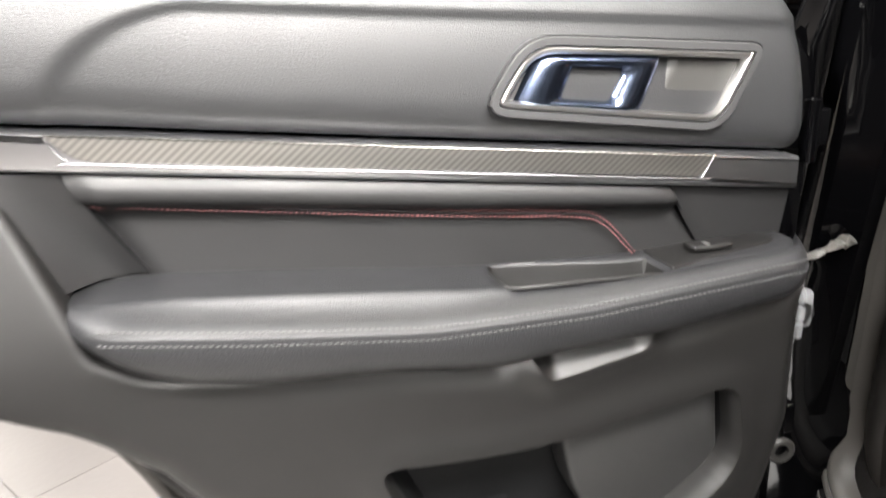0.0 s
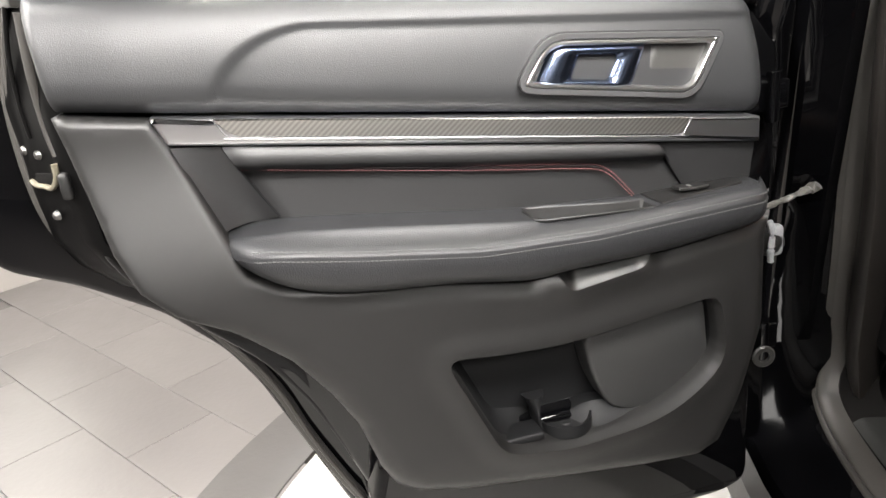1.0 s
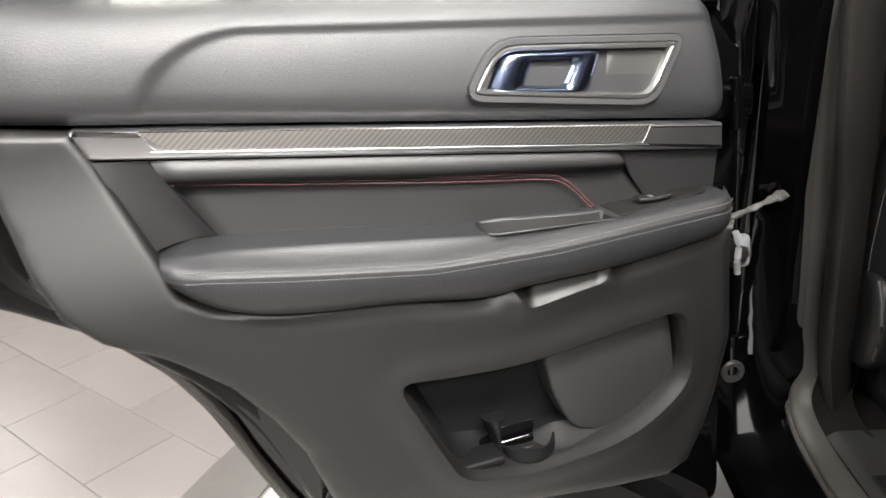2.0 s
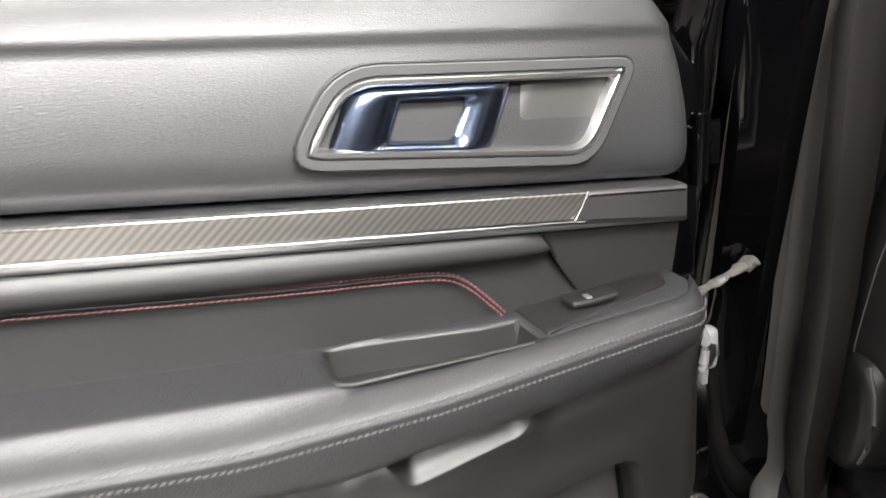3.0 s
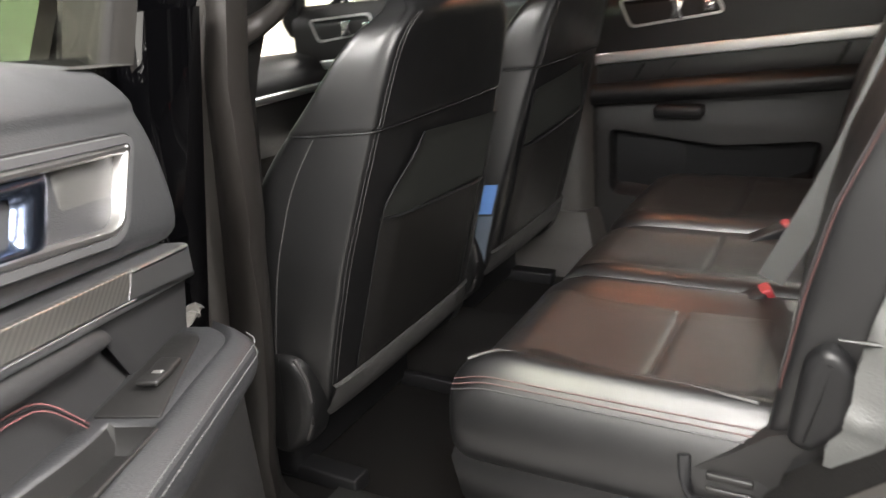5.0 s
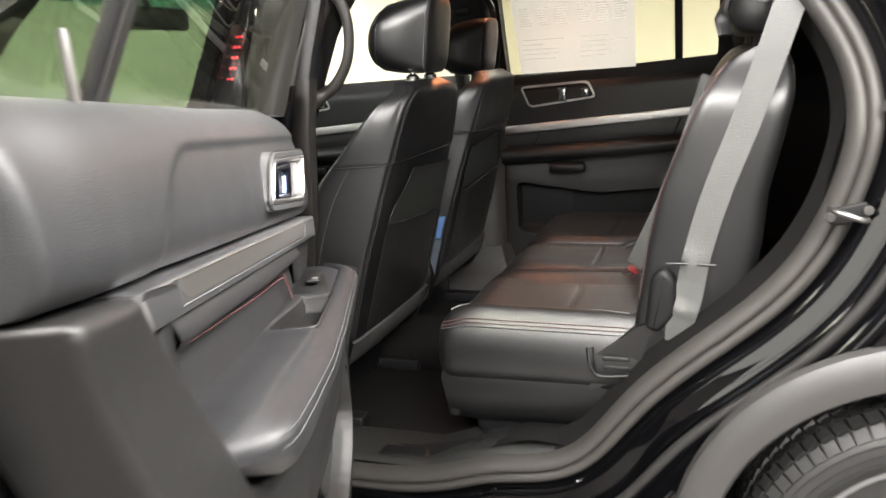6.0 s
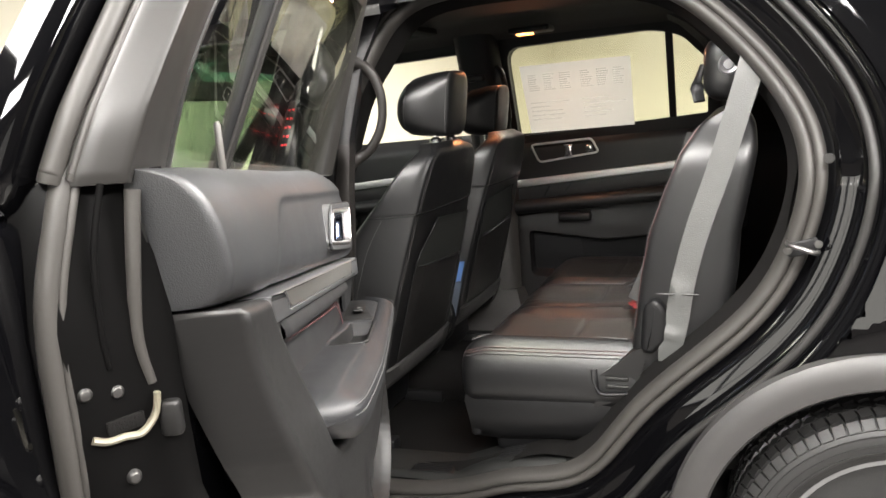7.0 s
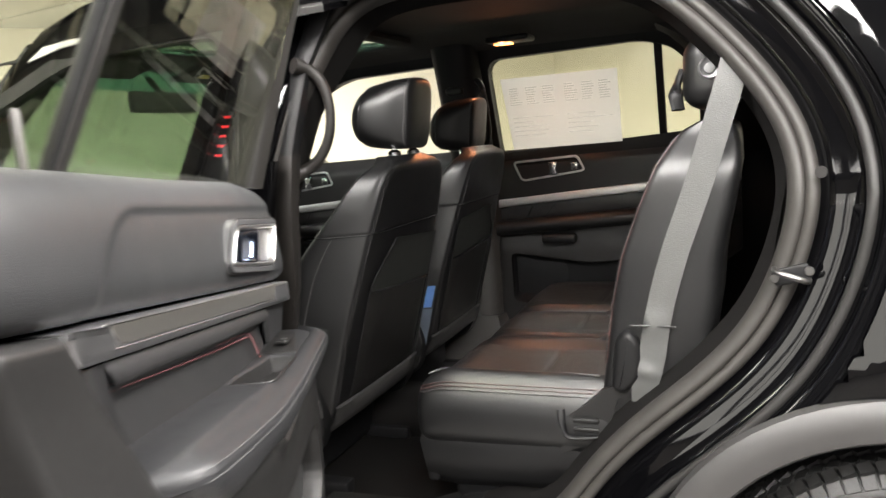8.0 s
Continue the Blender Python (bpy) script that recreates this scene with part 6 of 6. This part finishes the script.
def rear_seat(x0, x1, name, label, near=False, top=0.700):
    S = thing(name, label, "car seat", None, "second-row seats")
    cx, w = (x0 + x1) / 2, x1 - x0
    def sag(x, y, z):
        t = max(0.0, z / 0.075)
        bol = (0.040 if x < 0 else 0.012) * sstep(w / 2 - 0.13, w / 2 - 0.04, abs(x)) if near else 0.006 * sstep(w / 2 - 0.1, w / 2 - 0.03, abs(x))
        if near:
            x -= (0.016 * math.cos(math.pi * z / 0.16) - 0.012 * sstep(0.0, 0.075, z)) * sstep(w / 2 - 0.05, w / 2, -x)
        return (x, y - 0.012 * (z + 0.07), z + t * (bol + (0.012 * sstep(0.05, 0.22, y) - 0.010 * math.exp(-((y + 0.02) / 0.2) ** 2)) * (1 - sstep(w / 2 - 0.14, w / 2 - 0.03, abs(x))) - 0.022 * sstep(0.15, 0.24, y)))
    c = part("cushion", rbox(cx, -0.548, top - 0.075, w, 0.50, 0.150, 0.052, 12, 7, sag), DARK_LEATHER, S, "soft black leather seat cushion", 60)
    # perforated middle field and its cross tuck
    f = w - (0.20 if near else 0.10)
    def field(s, v):
        x, y = (s - 0.5) * f, 0.205 - 0.40 * v
        e = min(s, 1 - s, v, 1 - v)
        q = Vector(sag(x, y, 0.075))
        tuck = 0.0035 * math.exp(-((v - 0.62) / 0.018) ** 2)
        return (cx + q.x, -0.535 + q.y, top - 0.075 + q.z + 0.004 * sstep(0.0, 0.05, e) - tuck - 0.002)
    part("perforated_field", grid(field, 24, 60), SEAT_PERF, c, "finely perforated leather field", 60)
    part("tuck_seam", tube([Vector(field(k / 20, 0.62)) + Vector((0, 0, 0.0004)) for k in range(1, 20)], 0.0016, 6), PLASTIC_DARK, c)
    if near:
        part("channel", tube([(cx + q.x, -0.535 + q.y, top - 0.077 + q.z) for q in [Vector(sag(-w / 2 + 0.030 + 0.068 * sstep(0.0, 0.16, k / 24) - 0.065 * (k / 24) ** 1.5, 0.20 - 0.40 * k / 24, 0.075)) for k in range(25)]], 0.0028, 6), SEAT_THREAD, c, "pale bead seam")
        for dz in (0.0, 0.0045, 0.009):
            pts = []
            for k in range(36):
                y = 0.215 - 0.42 * k / 35
                q = Vector(sag(-w / 2 + 0.012 - 0.008 * dz / 0.009, y, 0.058 - dz))
                pts.append((cx + q.x - 0.002, -0.535 + q.y, top - 0.075 + q.z))
            part("piping", tube(pts, 0.0011, 5), SEAT_RED if dz != 0.009 else SEAT_THREAD, c, "thin contrast piping")
    # backrest
    tilt = [(0.66, -0.800, 0.055), (0.72, -0.842, 0.095), (0.80, -0.864, 0.106), (0.90, -0.880, 0.107), (1.00, -0.895, 0.100), (1.10, -0.925, 0.092), (1.18, -0.950, 0.082), (1.23, -0.966, 0.064), (1.256, -0.975, 0.045), (1.266, -0.978, 0.02)]
    rings = []
    for k in range(41):
        z = 0.66 + 0.606 * k / 40
        cy, hy = lerp_at(z, [(a[0], a[1]) for a in tilt]), lerp_at(z, [(a[0], a[2]) for a in tilt])
        sh = 0.05 * sstep(1.12, 1.266, z) ** 2
        if near:
            h, lean = w / 2 - sh, 0.010 * math.sin(math.pi * min(1.0, max(0.0, (z - 0.66) / 0.6)))
            rings.append([(cx + p.x, cy + p.y, z) for p in round_poly([(-h, hy), (-h - lean, hy * 0.3), (-h - lean, -hy * 0.4), (-h, -hy), (0.0, -hy * 1.05), (h, -hy), (h, hy), (h * 0.55, hy * 0.84), (0.0, hy * 0.80), (-h * 0.55, hy * 0.84)], [0.022, 0.05, 0.05, 0.03, 0.1, 0.03, 0.022, 0.05, 0.06, 0.05], 6)])
        else:
            rings.append(superring(cx, cy, z, w / 2 - sh, hy, 3.6, 60))
    b = part("backrest", loft(rings), DARK_LEATHER, S, "black leather backrest", 60)
    if near:
        for o, mt in ((0.0, SEAT_RED), (0.006, SEAT_THREAD)):
            pts = []
            for k in range(40):
                z = 0.78 + 0.46 * k / 39
                cy, hy = lerp_at(z, [(a[0], a[1]) for a in tilt]), lerp_at(z, [(a[0], a[2]) for a in tilt])
                pts.append((x0 + 0.006 + o * 0.8 + 0.05 * sstep(1.12, 1.266, z) ** 2, cy + hy - 0.0055 + o * 0.6, z))
            part("piping", tube(pts, 0.0009, 5), mt, b)
    hr = part("headrest", rbox(cx, -0.972, 1.362, min(0.27, w - 0.05), 0.105, 0.150, 0.045, 4, 5, lambda x, y, z: (x, y + 0.10 * -z * 0.35, z)), DARK_LEATHER, S, "black leather headrest", 60)
    for dx in (-0.06, 0.06):
        part("post", cylinder((cx + dx, -0.972, 1.255), (0, 0, 1), 0.006, 0.06, 10), PLASTIC_DARK, hr)
    if near:
        part("release_knob", lathe((cx - min(0.27, w - 0.05) / 2 + 0.002, -0.975, 1.367), (-1, 0, 0), [(0.023, -0.01), (0.023, 0.004), (0.019, 0.008), (0.014, 0.006), (0.011, 0.003), (0.010, 0.008), (0.001, 0.009)], 24), DULL_ALLOY, hr, "round satin headrest button")
        part("strap_loop", tube(smooth_path([(cx - 0.10, -0.91, 1.29), (cx - 0.09, -0.905, 1.33), (cx - 0.085, -0.92, 1.372)], 5), 0.016, 8, flat=0.5), PLASTIC_DARK, hr)
        # plastic side valance, recliner arm and tilt lever
        val = part("valance", loft([[(x0 + 0.012, -0.315, 0.59), (x0 + 0.004, -0.40, 0.588), (x0 + 0.004, -0.64, 0.606), (x0 + 0.012, -0.70, 0.62)], [(x0 - 0.004, -0.315, 0.57), (x0 - 0.010, -0.40, 0.565), (x0 - 0.010, -0.64, 0.585), (x0 - 0.004, -0.70, 0.60)],
                                    [(x0 + 0.002, -0.325, 0.50), (x0 - 0.004, -0.40, 0.49), (x0 - 0.004, -0.64, 0.50), (x0 + 0.0, -0.70, 0.51)], [(x0 + 0.03, -0.33, 0.46), (x0 + 0.03, -0.40, 0.455), (x0 + 0.03, -0.64, 0.47), (x0 + 0.03, -0.70, 0.47)]], False, False), RECLINER, S, "black plastic seat valance", 60)
        part("valance_front", rbox(cx, -0.335, 0.525, w - 0.02, 0.03, 0.12, 0.01), PLASTIC_DARK, S)
        part("frayed_tag", rbox(x0 - 0.004, -0.445, 0.594, 0.006, 0.045, 0.010, 0.002), BELT, val)
        part("recliner_arm", loft([[(x0 - 0.012 + a, y, z) for a, y, z in ((0.0, y0, z0), (0.0, y0 - d, z0 + d * 0.4), (0.045, y0 - d, z0 + d * 0.4), (0.045, y0, z0))] for y0, z0, d in ((-0.655, 0.575, 0.10), (-0.672, 0.66, 0.11), (-0.715, 0.69, 0.09), (-0.755, 0.725, 0.05))]), PLASTIC, S, "charcoal recliner cover", 40)
        part("recliner_top", slab(round_poly([(-0.772, 0.730), (-0.784, 0.838), (-0.812, 0.860), (-0.836, 0.832), (-0.836, 0.760), (-0.800, 0.720)], 0.02, 5), x0 + 0.04, x0 - 0.030, 0.014, lambda a, b, d: (d, a, b), None, 5), RECLINER, S, "rounded black recliner cover")
        part("lever", tube(smooth_path([(x0 - 0.012, -0.66, 0.675), (x0 - 0.022, -0.665, 0.64), (x0 - 0.022, -0.68, 0.618), (x0 - 0.02, -0.74, 0.622)], 4), 0.008, 8, flat=0.6), PLASTIC_DARK, S)
        for z in (0.635, 0.655):
            part("lever", rbox(x0 - 0.014, -0.715, z, 0.012, 0.055, 0.010, 0.003), PLASTIC, S)
    part("seat_base", rbox(cx, -0.58, 0.50, w - 0.06, 0.40, 0.16, 0.02), PLASTIC_DARK, S)
    return S


rear_seat(-0.600, -0.135, "bench_seat", "black leather rear bench seat with contrast piping and tall backrest", True)
rear_seat(-0.130, 0.200, "bench_seat", "black leather middle rear seat section", False, 0.695)
rear_seat(0.205, 0.640, "bench_seat", "black leather far rear seat beside the closed door", False, 0.700)


def buckle(x, y, z, label):
    B = thing("seat_belt_buckle", label, "seat belt buckle", pose(x, y, z, 68, 0, 20), "rear belt buckles")
    part("body", rbox(0, 0, -0.03, 0.040, 0.024, 0.080, 0.007), PLASTIC_DARK, B)
    part("button", rbox(0, 0.004, 0.012, 0.034, 0.022, 0.018, 0.004), RED, B, "bright red release button")


buckle(-0.170, -0.690, 0.706, "black seat belt buckle with red button on the bench")
buckle(0.166, -0.688, 0.712, "black seat belt buckle with red button beside the far seat")

# near shoulder belt across the backrest's side
SB = thing("seat_belt", "grey woven seat belt hanging over the rear backrest", "seat belt")
line = smooth_path([(-0.590, -1.030, 1.400), (-0.606, -1.015, 1.340), (-0.612, -0.955, 1.150), (-0.616, -0.905, 1.010), (-0.618, -0.872, 0.890), (-0.622, -0.856, 0.800), (-0.624, -0.842, 0.745), (-0.620, -0.838, 0.705)], 6)
def webbing(path, half, thick=0.0015, lumps=None):
    rings = []
    for i, p in enumerate(path):
        t = (path[min(i + 1, len(path) - 1)] - path[max(i - 1, 0)]).normalized()
        s = Vector((1, 0, 0)).cross(t).normalized()
        k = lumps(i / (len(path) - 1)) if lumps else 0.0
        o = Vector((1, 0, 0))
        rings.append([p + s * half - o * thick, p + s * half * 0.3 - o * (thick + k), p - s * half * 0.4 - o * (thick + k * 0.3), p - s * half - o * thick, p - s * half + o * thick, p + s * half + o * thick])
    return loft(rings)
part("webbing", webbing(line, 0.026, 0.0015, lambda t: 0.012 * max(0, math.sin(t * 34)) * sstep(0.45, 0.6, t) * (1 - sstep(0.8, 0.85, t))), BELT, SB, "crumpled grey webbing", 60)
part("stop_cord", tube([(-0.621, -0.905, 0.865), (-0.626, -0.865, 0.868), (-0.626, -0.815, 0.868)], 0.0022, 6), PLASTIC, SB)
part("guide_loop", rbox(-0.585, -1.02, 1.40, 0.02, 0.07, 0.03, 0.008), PLASTIC_DARK, SB)
FB = thing("seat_belt", "thin dark centre seat belt running up beside the backrest", "seat belt")
part("webbing", webbing(smooth_path([(-0.125, -0.70, 0.72), (-0.12, -0.80, 0.95), (-0.11, -0.88, 1.2)], 6), 0.022), BELT, FB)

# ---------------------------------------------------------------- front of the cabin
DB = thing("dashboard", "black dashboard with centre stack and lit controls", "dashboard")
part("top_pad", loft([[(x, y, z + 0.02 * math.cos(x * 2.2)) for y, z in ((1.22, 1.02), (0.98, 1.055), (0.88, 1.03), (0.84, 0.97), (0.86, 0.90), (0.95, 0.80), (1.05, 0.70), (1.22, 0.68))] for x in [-0.70 + 1.40 * k / 14 for k in range(15)]]), PLASTIC_DARK, DB, "", 50)
part("trim_band", rbox(0.36, 0.855, 0.945, 0.60, 0.03, 0.03, 0.01, 3), SATIN, DB, "satin silver dashboard band")
stack = part("control_panel", rbox(0.0, 0.84, 0.86, 0.27, 0.12, 0.34, 0.03, 3, rot=(-22, 0, 0)), PLASTIC_DARK, DB, "gloss black centre stack")
part("screen", rbox(0.0, 0.790, 0.985, 0.19, 0.010, 0.10, 0.006, rot=(-22, 0, 0)), PRIVACY_PANE, stack)
for i in range(5):
    for j in range(3):
        part("button", rbox(-0.08 + 0.04 * i, 0.745 - 0.012 * j, 0.885 - 0.034 * j, 0.028, 0.010, 0.014, 0.003, rot=(-22, 0, 0)), SATIN if j == 0 else PLASTIC, stack)
part("knob", cylinder((-0.045, 0.765, 0.925), (0, -0.9, 0.4), 0.022, 0.03), DULL_ALLOY, stack)
part("knob", cylinder((0.045, 0.765, 0.925), (0, -0.9, 0.4), 0.022, 0.03), DULL_ALLOY, stack)
for i, mt in enumerate((RED_GLOW, RED_GLOW, BLUE, RED_GLOW)):
    part("indicator", rbox(-0.10 + 0.05 * i, 0.732, 0.868 + 0.016 * (i % 2), 0.008, 0.006, 0.004, 0.001), mt, stack)
part("stack_rail", tube([(-0.15, 0.80, 1.02), (-0.15, 0.74, 0.86), (-0.14, 0.66, 0.74)], 0.012, 8), SATIN, stack)
con = thing("centre_console", "black centre console with armrest lid between the front seats", "console")
part("body", rbox(0.02, 0.43, 0.535, 0.20, 0.60, 0.34, 0.03, 3), PLASTIC_DARK, con)
part("lid", rbox(0.02, 0.31, 0.730, 0.19, 0.32, 0.05, 0.02, 3), DARK_LEATHER, con)
part("rear_panel", rbox(0.02, 0.122, 0.575, 0.17, 0.02, 0.20, 0.01), PLASTIC, con)
part("shifter", tube([(0.02, 0.50, 0.73), (0.02, 0.49, 0.80), (0.02, 0.475, 0.86)], 0.02, 12, taper=lambda t: 0.7 + 0.7 * t), CHROME, con)
SW = thing("steering_wheel", "black leather steering wheel", "steering wheel", pose(-0.362, 0.66, 0.98, 62, 0, 0))
part("rim", tube([(0.185 * math.cos(2 * math.pi * k / 40), 0.185 * math.sin(2 * math.pi * k / 40), 0) for k in range(40)], 0.016, 10, True), DARK_LEATHER, SW)
part("hub", rbox(0, 0, -0.02, 0.16, 0.12, 0.05, 0.02), PLASTIC_DARK, SW)
for a in (0, 180, 270):
    c, s = math.cos(radians(a)), math.sin(radians(a))
    part("spoke", tube([(0.07 * c, 0.07 * s, -0.01), (0.175 * c, 0.175 * s, 0)], 0.013, 8), SATIN, SW)
RM = thing("rear_view_mirror", "black interior rear-view mirror on the windscreen", "mirror", pose(0.0, 0.86, 1.475))
part("housing", rbox(0, 0, 0, 0.32, 0.035, 0.074, 0.016), PLASTIC_DARK, RM)
part("stem", tube([(0, 0.01, 0.02), (0, 0.03, 0.06), (0, 0.06, 0.09)], 0.012, 8), PLASTIC_DARK, RM)
WS = part("windscreen", grid(lambda s, v: (-0.62 + 1.24 * s + (0.08 * (1 - 2 * s)) * v, 1.42 - 0.62 * v + 0.10 * math.sin(math.pi * s), 1.04 + 0.56 * v), 16, 10), GREEN_GLASS, CAR, "green-tinted windscreen")
WS.visible_shadow = False
part("shade_band", grid(lambda s, v: (-0.56 + 1.12 * s, 0.885 - 0.10 * v + 0.10 * math.sin(math.pi * s), 1.525 + 0.075 * v), 16, 3), BAND, CAR, "blue-green windscreen shade band").visible_shadow = False
for sx in (-1, 1):
    part("front_pillar", tube([(sx * 0.66, 1.40, 1.02), (sx * 0.60, 1.05, 1.36), (sx * 0.55, 0.78, 1.60)], 0.042, 10, flat=0.7), PLASTIC_DARK, CAR)
part("bonnet", grid(lambda s, v: (-0.78 + 1.56 * s, 1.42 + 0.95 * v, 1.03 + 0.03 * math.sin(math.pi * s) - 0.10 * v * v), 14, 12), PAINT, CAR)
for sx in (-1, 1):
    part("front_wing", grid(lambda s, v: (sx * (0.80 + 0.01 * math.sin(math.pi * v)), 1.05 + 1.35 * s, 0.75 + 0.28 * v), 10, 6), PAINT, CAR)
FD = part("front_door", relief([(0.105, 0.27), (0.105, 1.19), (1.25, 1.10), (1.25, 0.27)], 0.04, lambda y, z, e: -0.845 - 0.02 * math.exp(-((z - 0.8) / 0.2) ** 2), lambda a, b, d: (d, a, b), -0.03), PAINT, CAR, "closed gloss black front door")
part("inner_panel", relief([(0.155, 0.45), (0.155, 1.18), (1.05, 1.10), (1.05, 0.45)], 0.04, lambda y, z, e: -0.715, lambda a, b, d: (d, a, b), 0.03), PLASTIC_DARK, FD)
fi = round_poly([(0.125, 1.185), (0.055, 1.54), (0.50, 1.54), (0.84, 1.40), (1.12, 1.17), (1.12, 1.12)], [0.01, 0.05, 0.1, 0.05, 0.02, 0.01], 4)
nl = lambda a, b, d: (-0.79 + d + max(0.0, b - 1.15) * 0.32, a, b)
fw = part("window_frame", frame_bar(inset(fi, -0.04), fi, -0.02, 0.03, 0.006, nl), PLASTIC_DARK, FD)
part("pane", slab(fi, 0.0, 0.004, 0.0005, nl), GREEN_GLASS2, fw, "lightly tinted front window pane").visible_shadow = False
part("wing_mirror", rbox(-0.93, 1.02, 1.12, 0.20, 0.12, 0.14, 0.05, 3, 4), PAINT, FD)
# far wing mirror, seen through the far front window
FM = part("far_wing_mirror", rbox(0, 0, 0, 0.20, 0.10, 0.14, 0.045, 3, 4), PAINT, CAR)
FM.matrix_basis = pose(0.90, 0.86, 1.16)
part("mirror_glass", rbox(0, -0.052, 0, 0.16, 0.006, 0.11, 0.003), CHROME, FM)
part("arm", rbox(-0.10, 0.02, -0.05, 0.10, 0.05, 0.03, 0.012), PAINT, FM)

# paper in the far window
WP = thing("window_sticker", "white two-column printed sheet taped inside the far window", "paper")
lean_x = lambda b: 0.757 - max(0.0, b - 1.2) * 0.32
sh = [(-0.172, 1.478), (-0.612, 1.476), (-0.608, 1.211), (-0.184, 1.207)]
part("sheet", slab(sh, 0.0, 0.0012, 0.0002, lambda a, b, d: (lean_x(b) - d, a, b)), PAPER_LIT, WP)
random.seed(4)
for col in (0, 1):
    for block in range(3):
        # a column of small print near the head of each page
        bm = bmesh.new()
        for row in range(8):
            a, z = -0.200 - 0.213 * col - 0.064 * block, 1.440 - 0.0085 * row
            w = random.uniform(0.028, 0.048)
            slab([(a, z), (a - w, z), (a - w, z - 0.0040), (a, z - 0.0040)], 0.0012, 0.0018, 0.0001, lambda a, b, d: (lean_x(b) - d, a, b), bm, 1)
        part("print_block", bm, PRINT, WP)
    for row in range(5):
        a, z = -0.200 - 0.213 * col, 1.330 - 0.017 * row
        w = random.uniform(0.07, 0.17)
        part("print_line", slab([(a, z), (a - w, z), (a - w, z - 0.0035), (a, z - 0.0035)], 0.0012, 0.0018, 0.0001, lambda a, b, d: (lean_x(b) - d, a, b), None, 1), PRINT, WP)
# gloss pillar panel of the front door with its lit entry keypad
kp = lambda a, b, d: (-0.800 - d + max(0.0, b - 1.15) * 0.32, a, b)
HS = part("pillar_panel", slab(round_poly([(0.085, 1.17), (0.010, 1.55), (-0.075, 1.55), (0.0, 1.17)], 0.01, 2), 0.0, 0.012, 0.003, kp), PAINT, CAR, "gloss black pillar panel with a lit red keypad")
for k in range(5):
    z = 1.272 + 0.0205 * k
    y = 0.052 - 0.2 * (z - 1.17)
    for dy in (-0.005, 0.005):
        part("keypad_lamp", slab([(y + dy - 0.003, z - 0.0022), (y + dy + 0.003, z - 0.0022), (y + dy + 0.003, z + 0.0022), (y + dy - 0.003, z + 0.0022)], 0.011, 0.0135, 0.0003, kp), RED_GLOW, HS)
for sx, w in ((-0.34, 0.34), (0.32, 0.48)):
    vis = part("sun_visor", rbox(sx * 0.9, 0.80, 1.575, w, 0.15, 0.02, 0.009, 3, 3, rot=(-14, 0, 0)), HEADLINER, CAR, "dark sun visor")
    if sx > 0:
        part("visor_label", rbox(0.115, 0.745, 1.556, 0.10, 0.03, 0.002, 0.0005, rot=(-14, 0, 0)), VISOR_LABEL, vis)
D = rear_door()
# ---------------------------------------------------------------- floor tiles in the hall's own axes
TW, TL, GAP = 0.30, 0.60, 0.0016
bm = rbox(0, 0, -0.006, TL - GAP, TW - GAP, 0.012, 0.002, 1, 1)
tile_me = bpy.data.meshes.new("tile")
bm.to_mesh(tile_me)
bm.free()
tile_me.materials.append(TILE)
rest = bmesh.new()
count = 0
for i in range(int((HALL[3] - HALL[2]) / TW) + 1):
    for j in range(int((HALL[1] - HALL[0]) / TL) + 2):
        a = HALL[0] + TL * (j + 0.5 * (i % 2)) - 0.02
        b = HALL[2] + TW * (i + 0.5)
        if a - TL / 2 < HALL[0] - 0.3 or a + TL / 2 > HALL[1] + 0.3:
            continue
        p = hall(a, b)
        r = math.hypot(p[0] - TC[0], p[1] - TC[1])
        if r < 1.9:
            continue
        near = math.hypot(p[0] + 2.9, p[1] - 1.0) < 2.1
        if near and count < 300:
            o = new("tile", tile_me)
            o.parent = FLOOR
            o.matrix_basis = pose(p[0], p[1], 0.0, 0, 0, ROOM_TURN)
            count += 1
        else:
            m = pose(p[0], p[1], 0.0, 0, 0, ROOM_TURN)
            vs = [m @ Vector((sx * (TL - GAP) / 2, sy * (TW - GAP) / 2, 0.0)) for sx, sy in ((-1, -1), (1, -1), (1, 1), (-1, 1))]
            dn = [v - Vector((0, 0, 0.011)) for v in vs]
            q = [rest.verts.new(v) for v in vs]
            w = [rest.verts.new(v) for v in dn]
            rest.faces.new(q)
            for k in range(4):
                rest.faces.new((w[k], w[(k + 1) % 4], q[(k + 1) % 4], q[k]))
tagged(part("far_tiles", rest, TILE, FLOOR), kind="stuff")
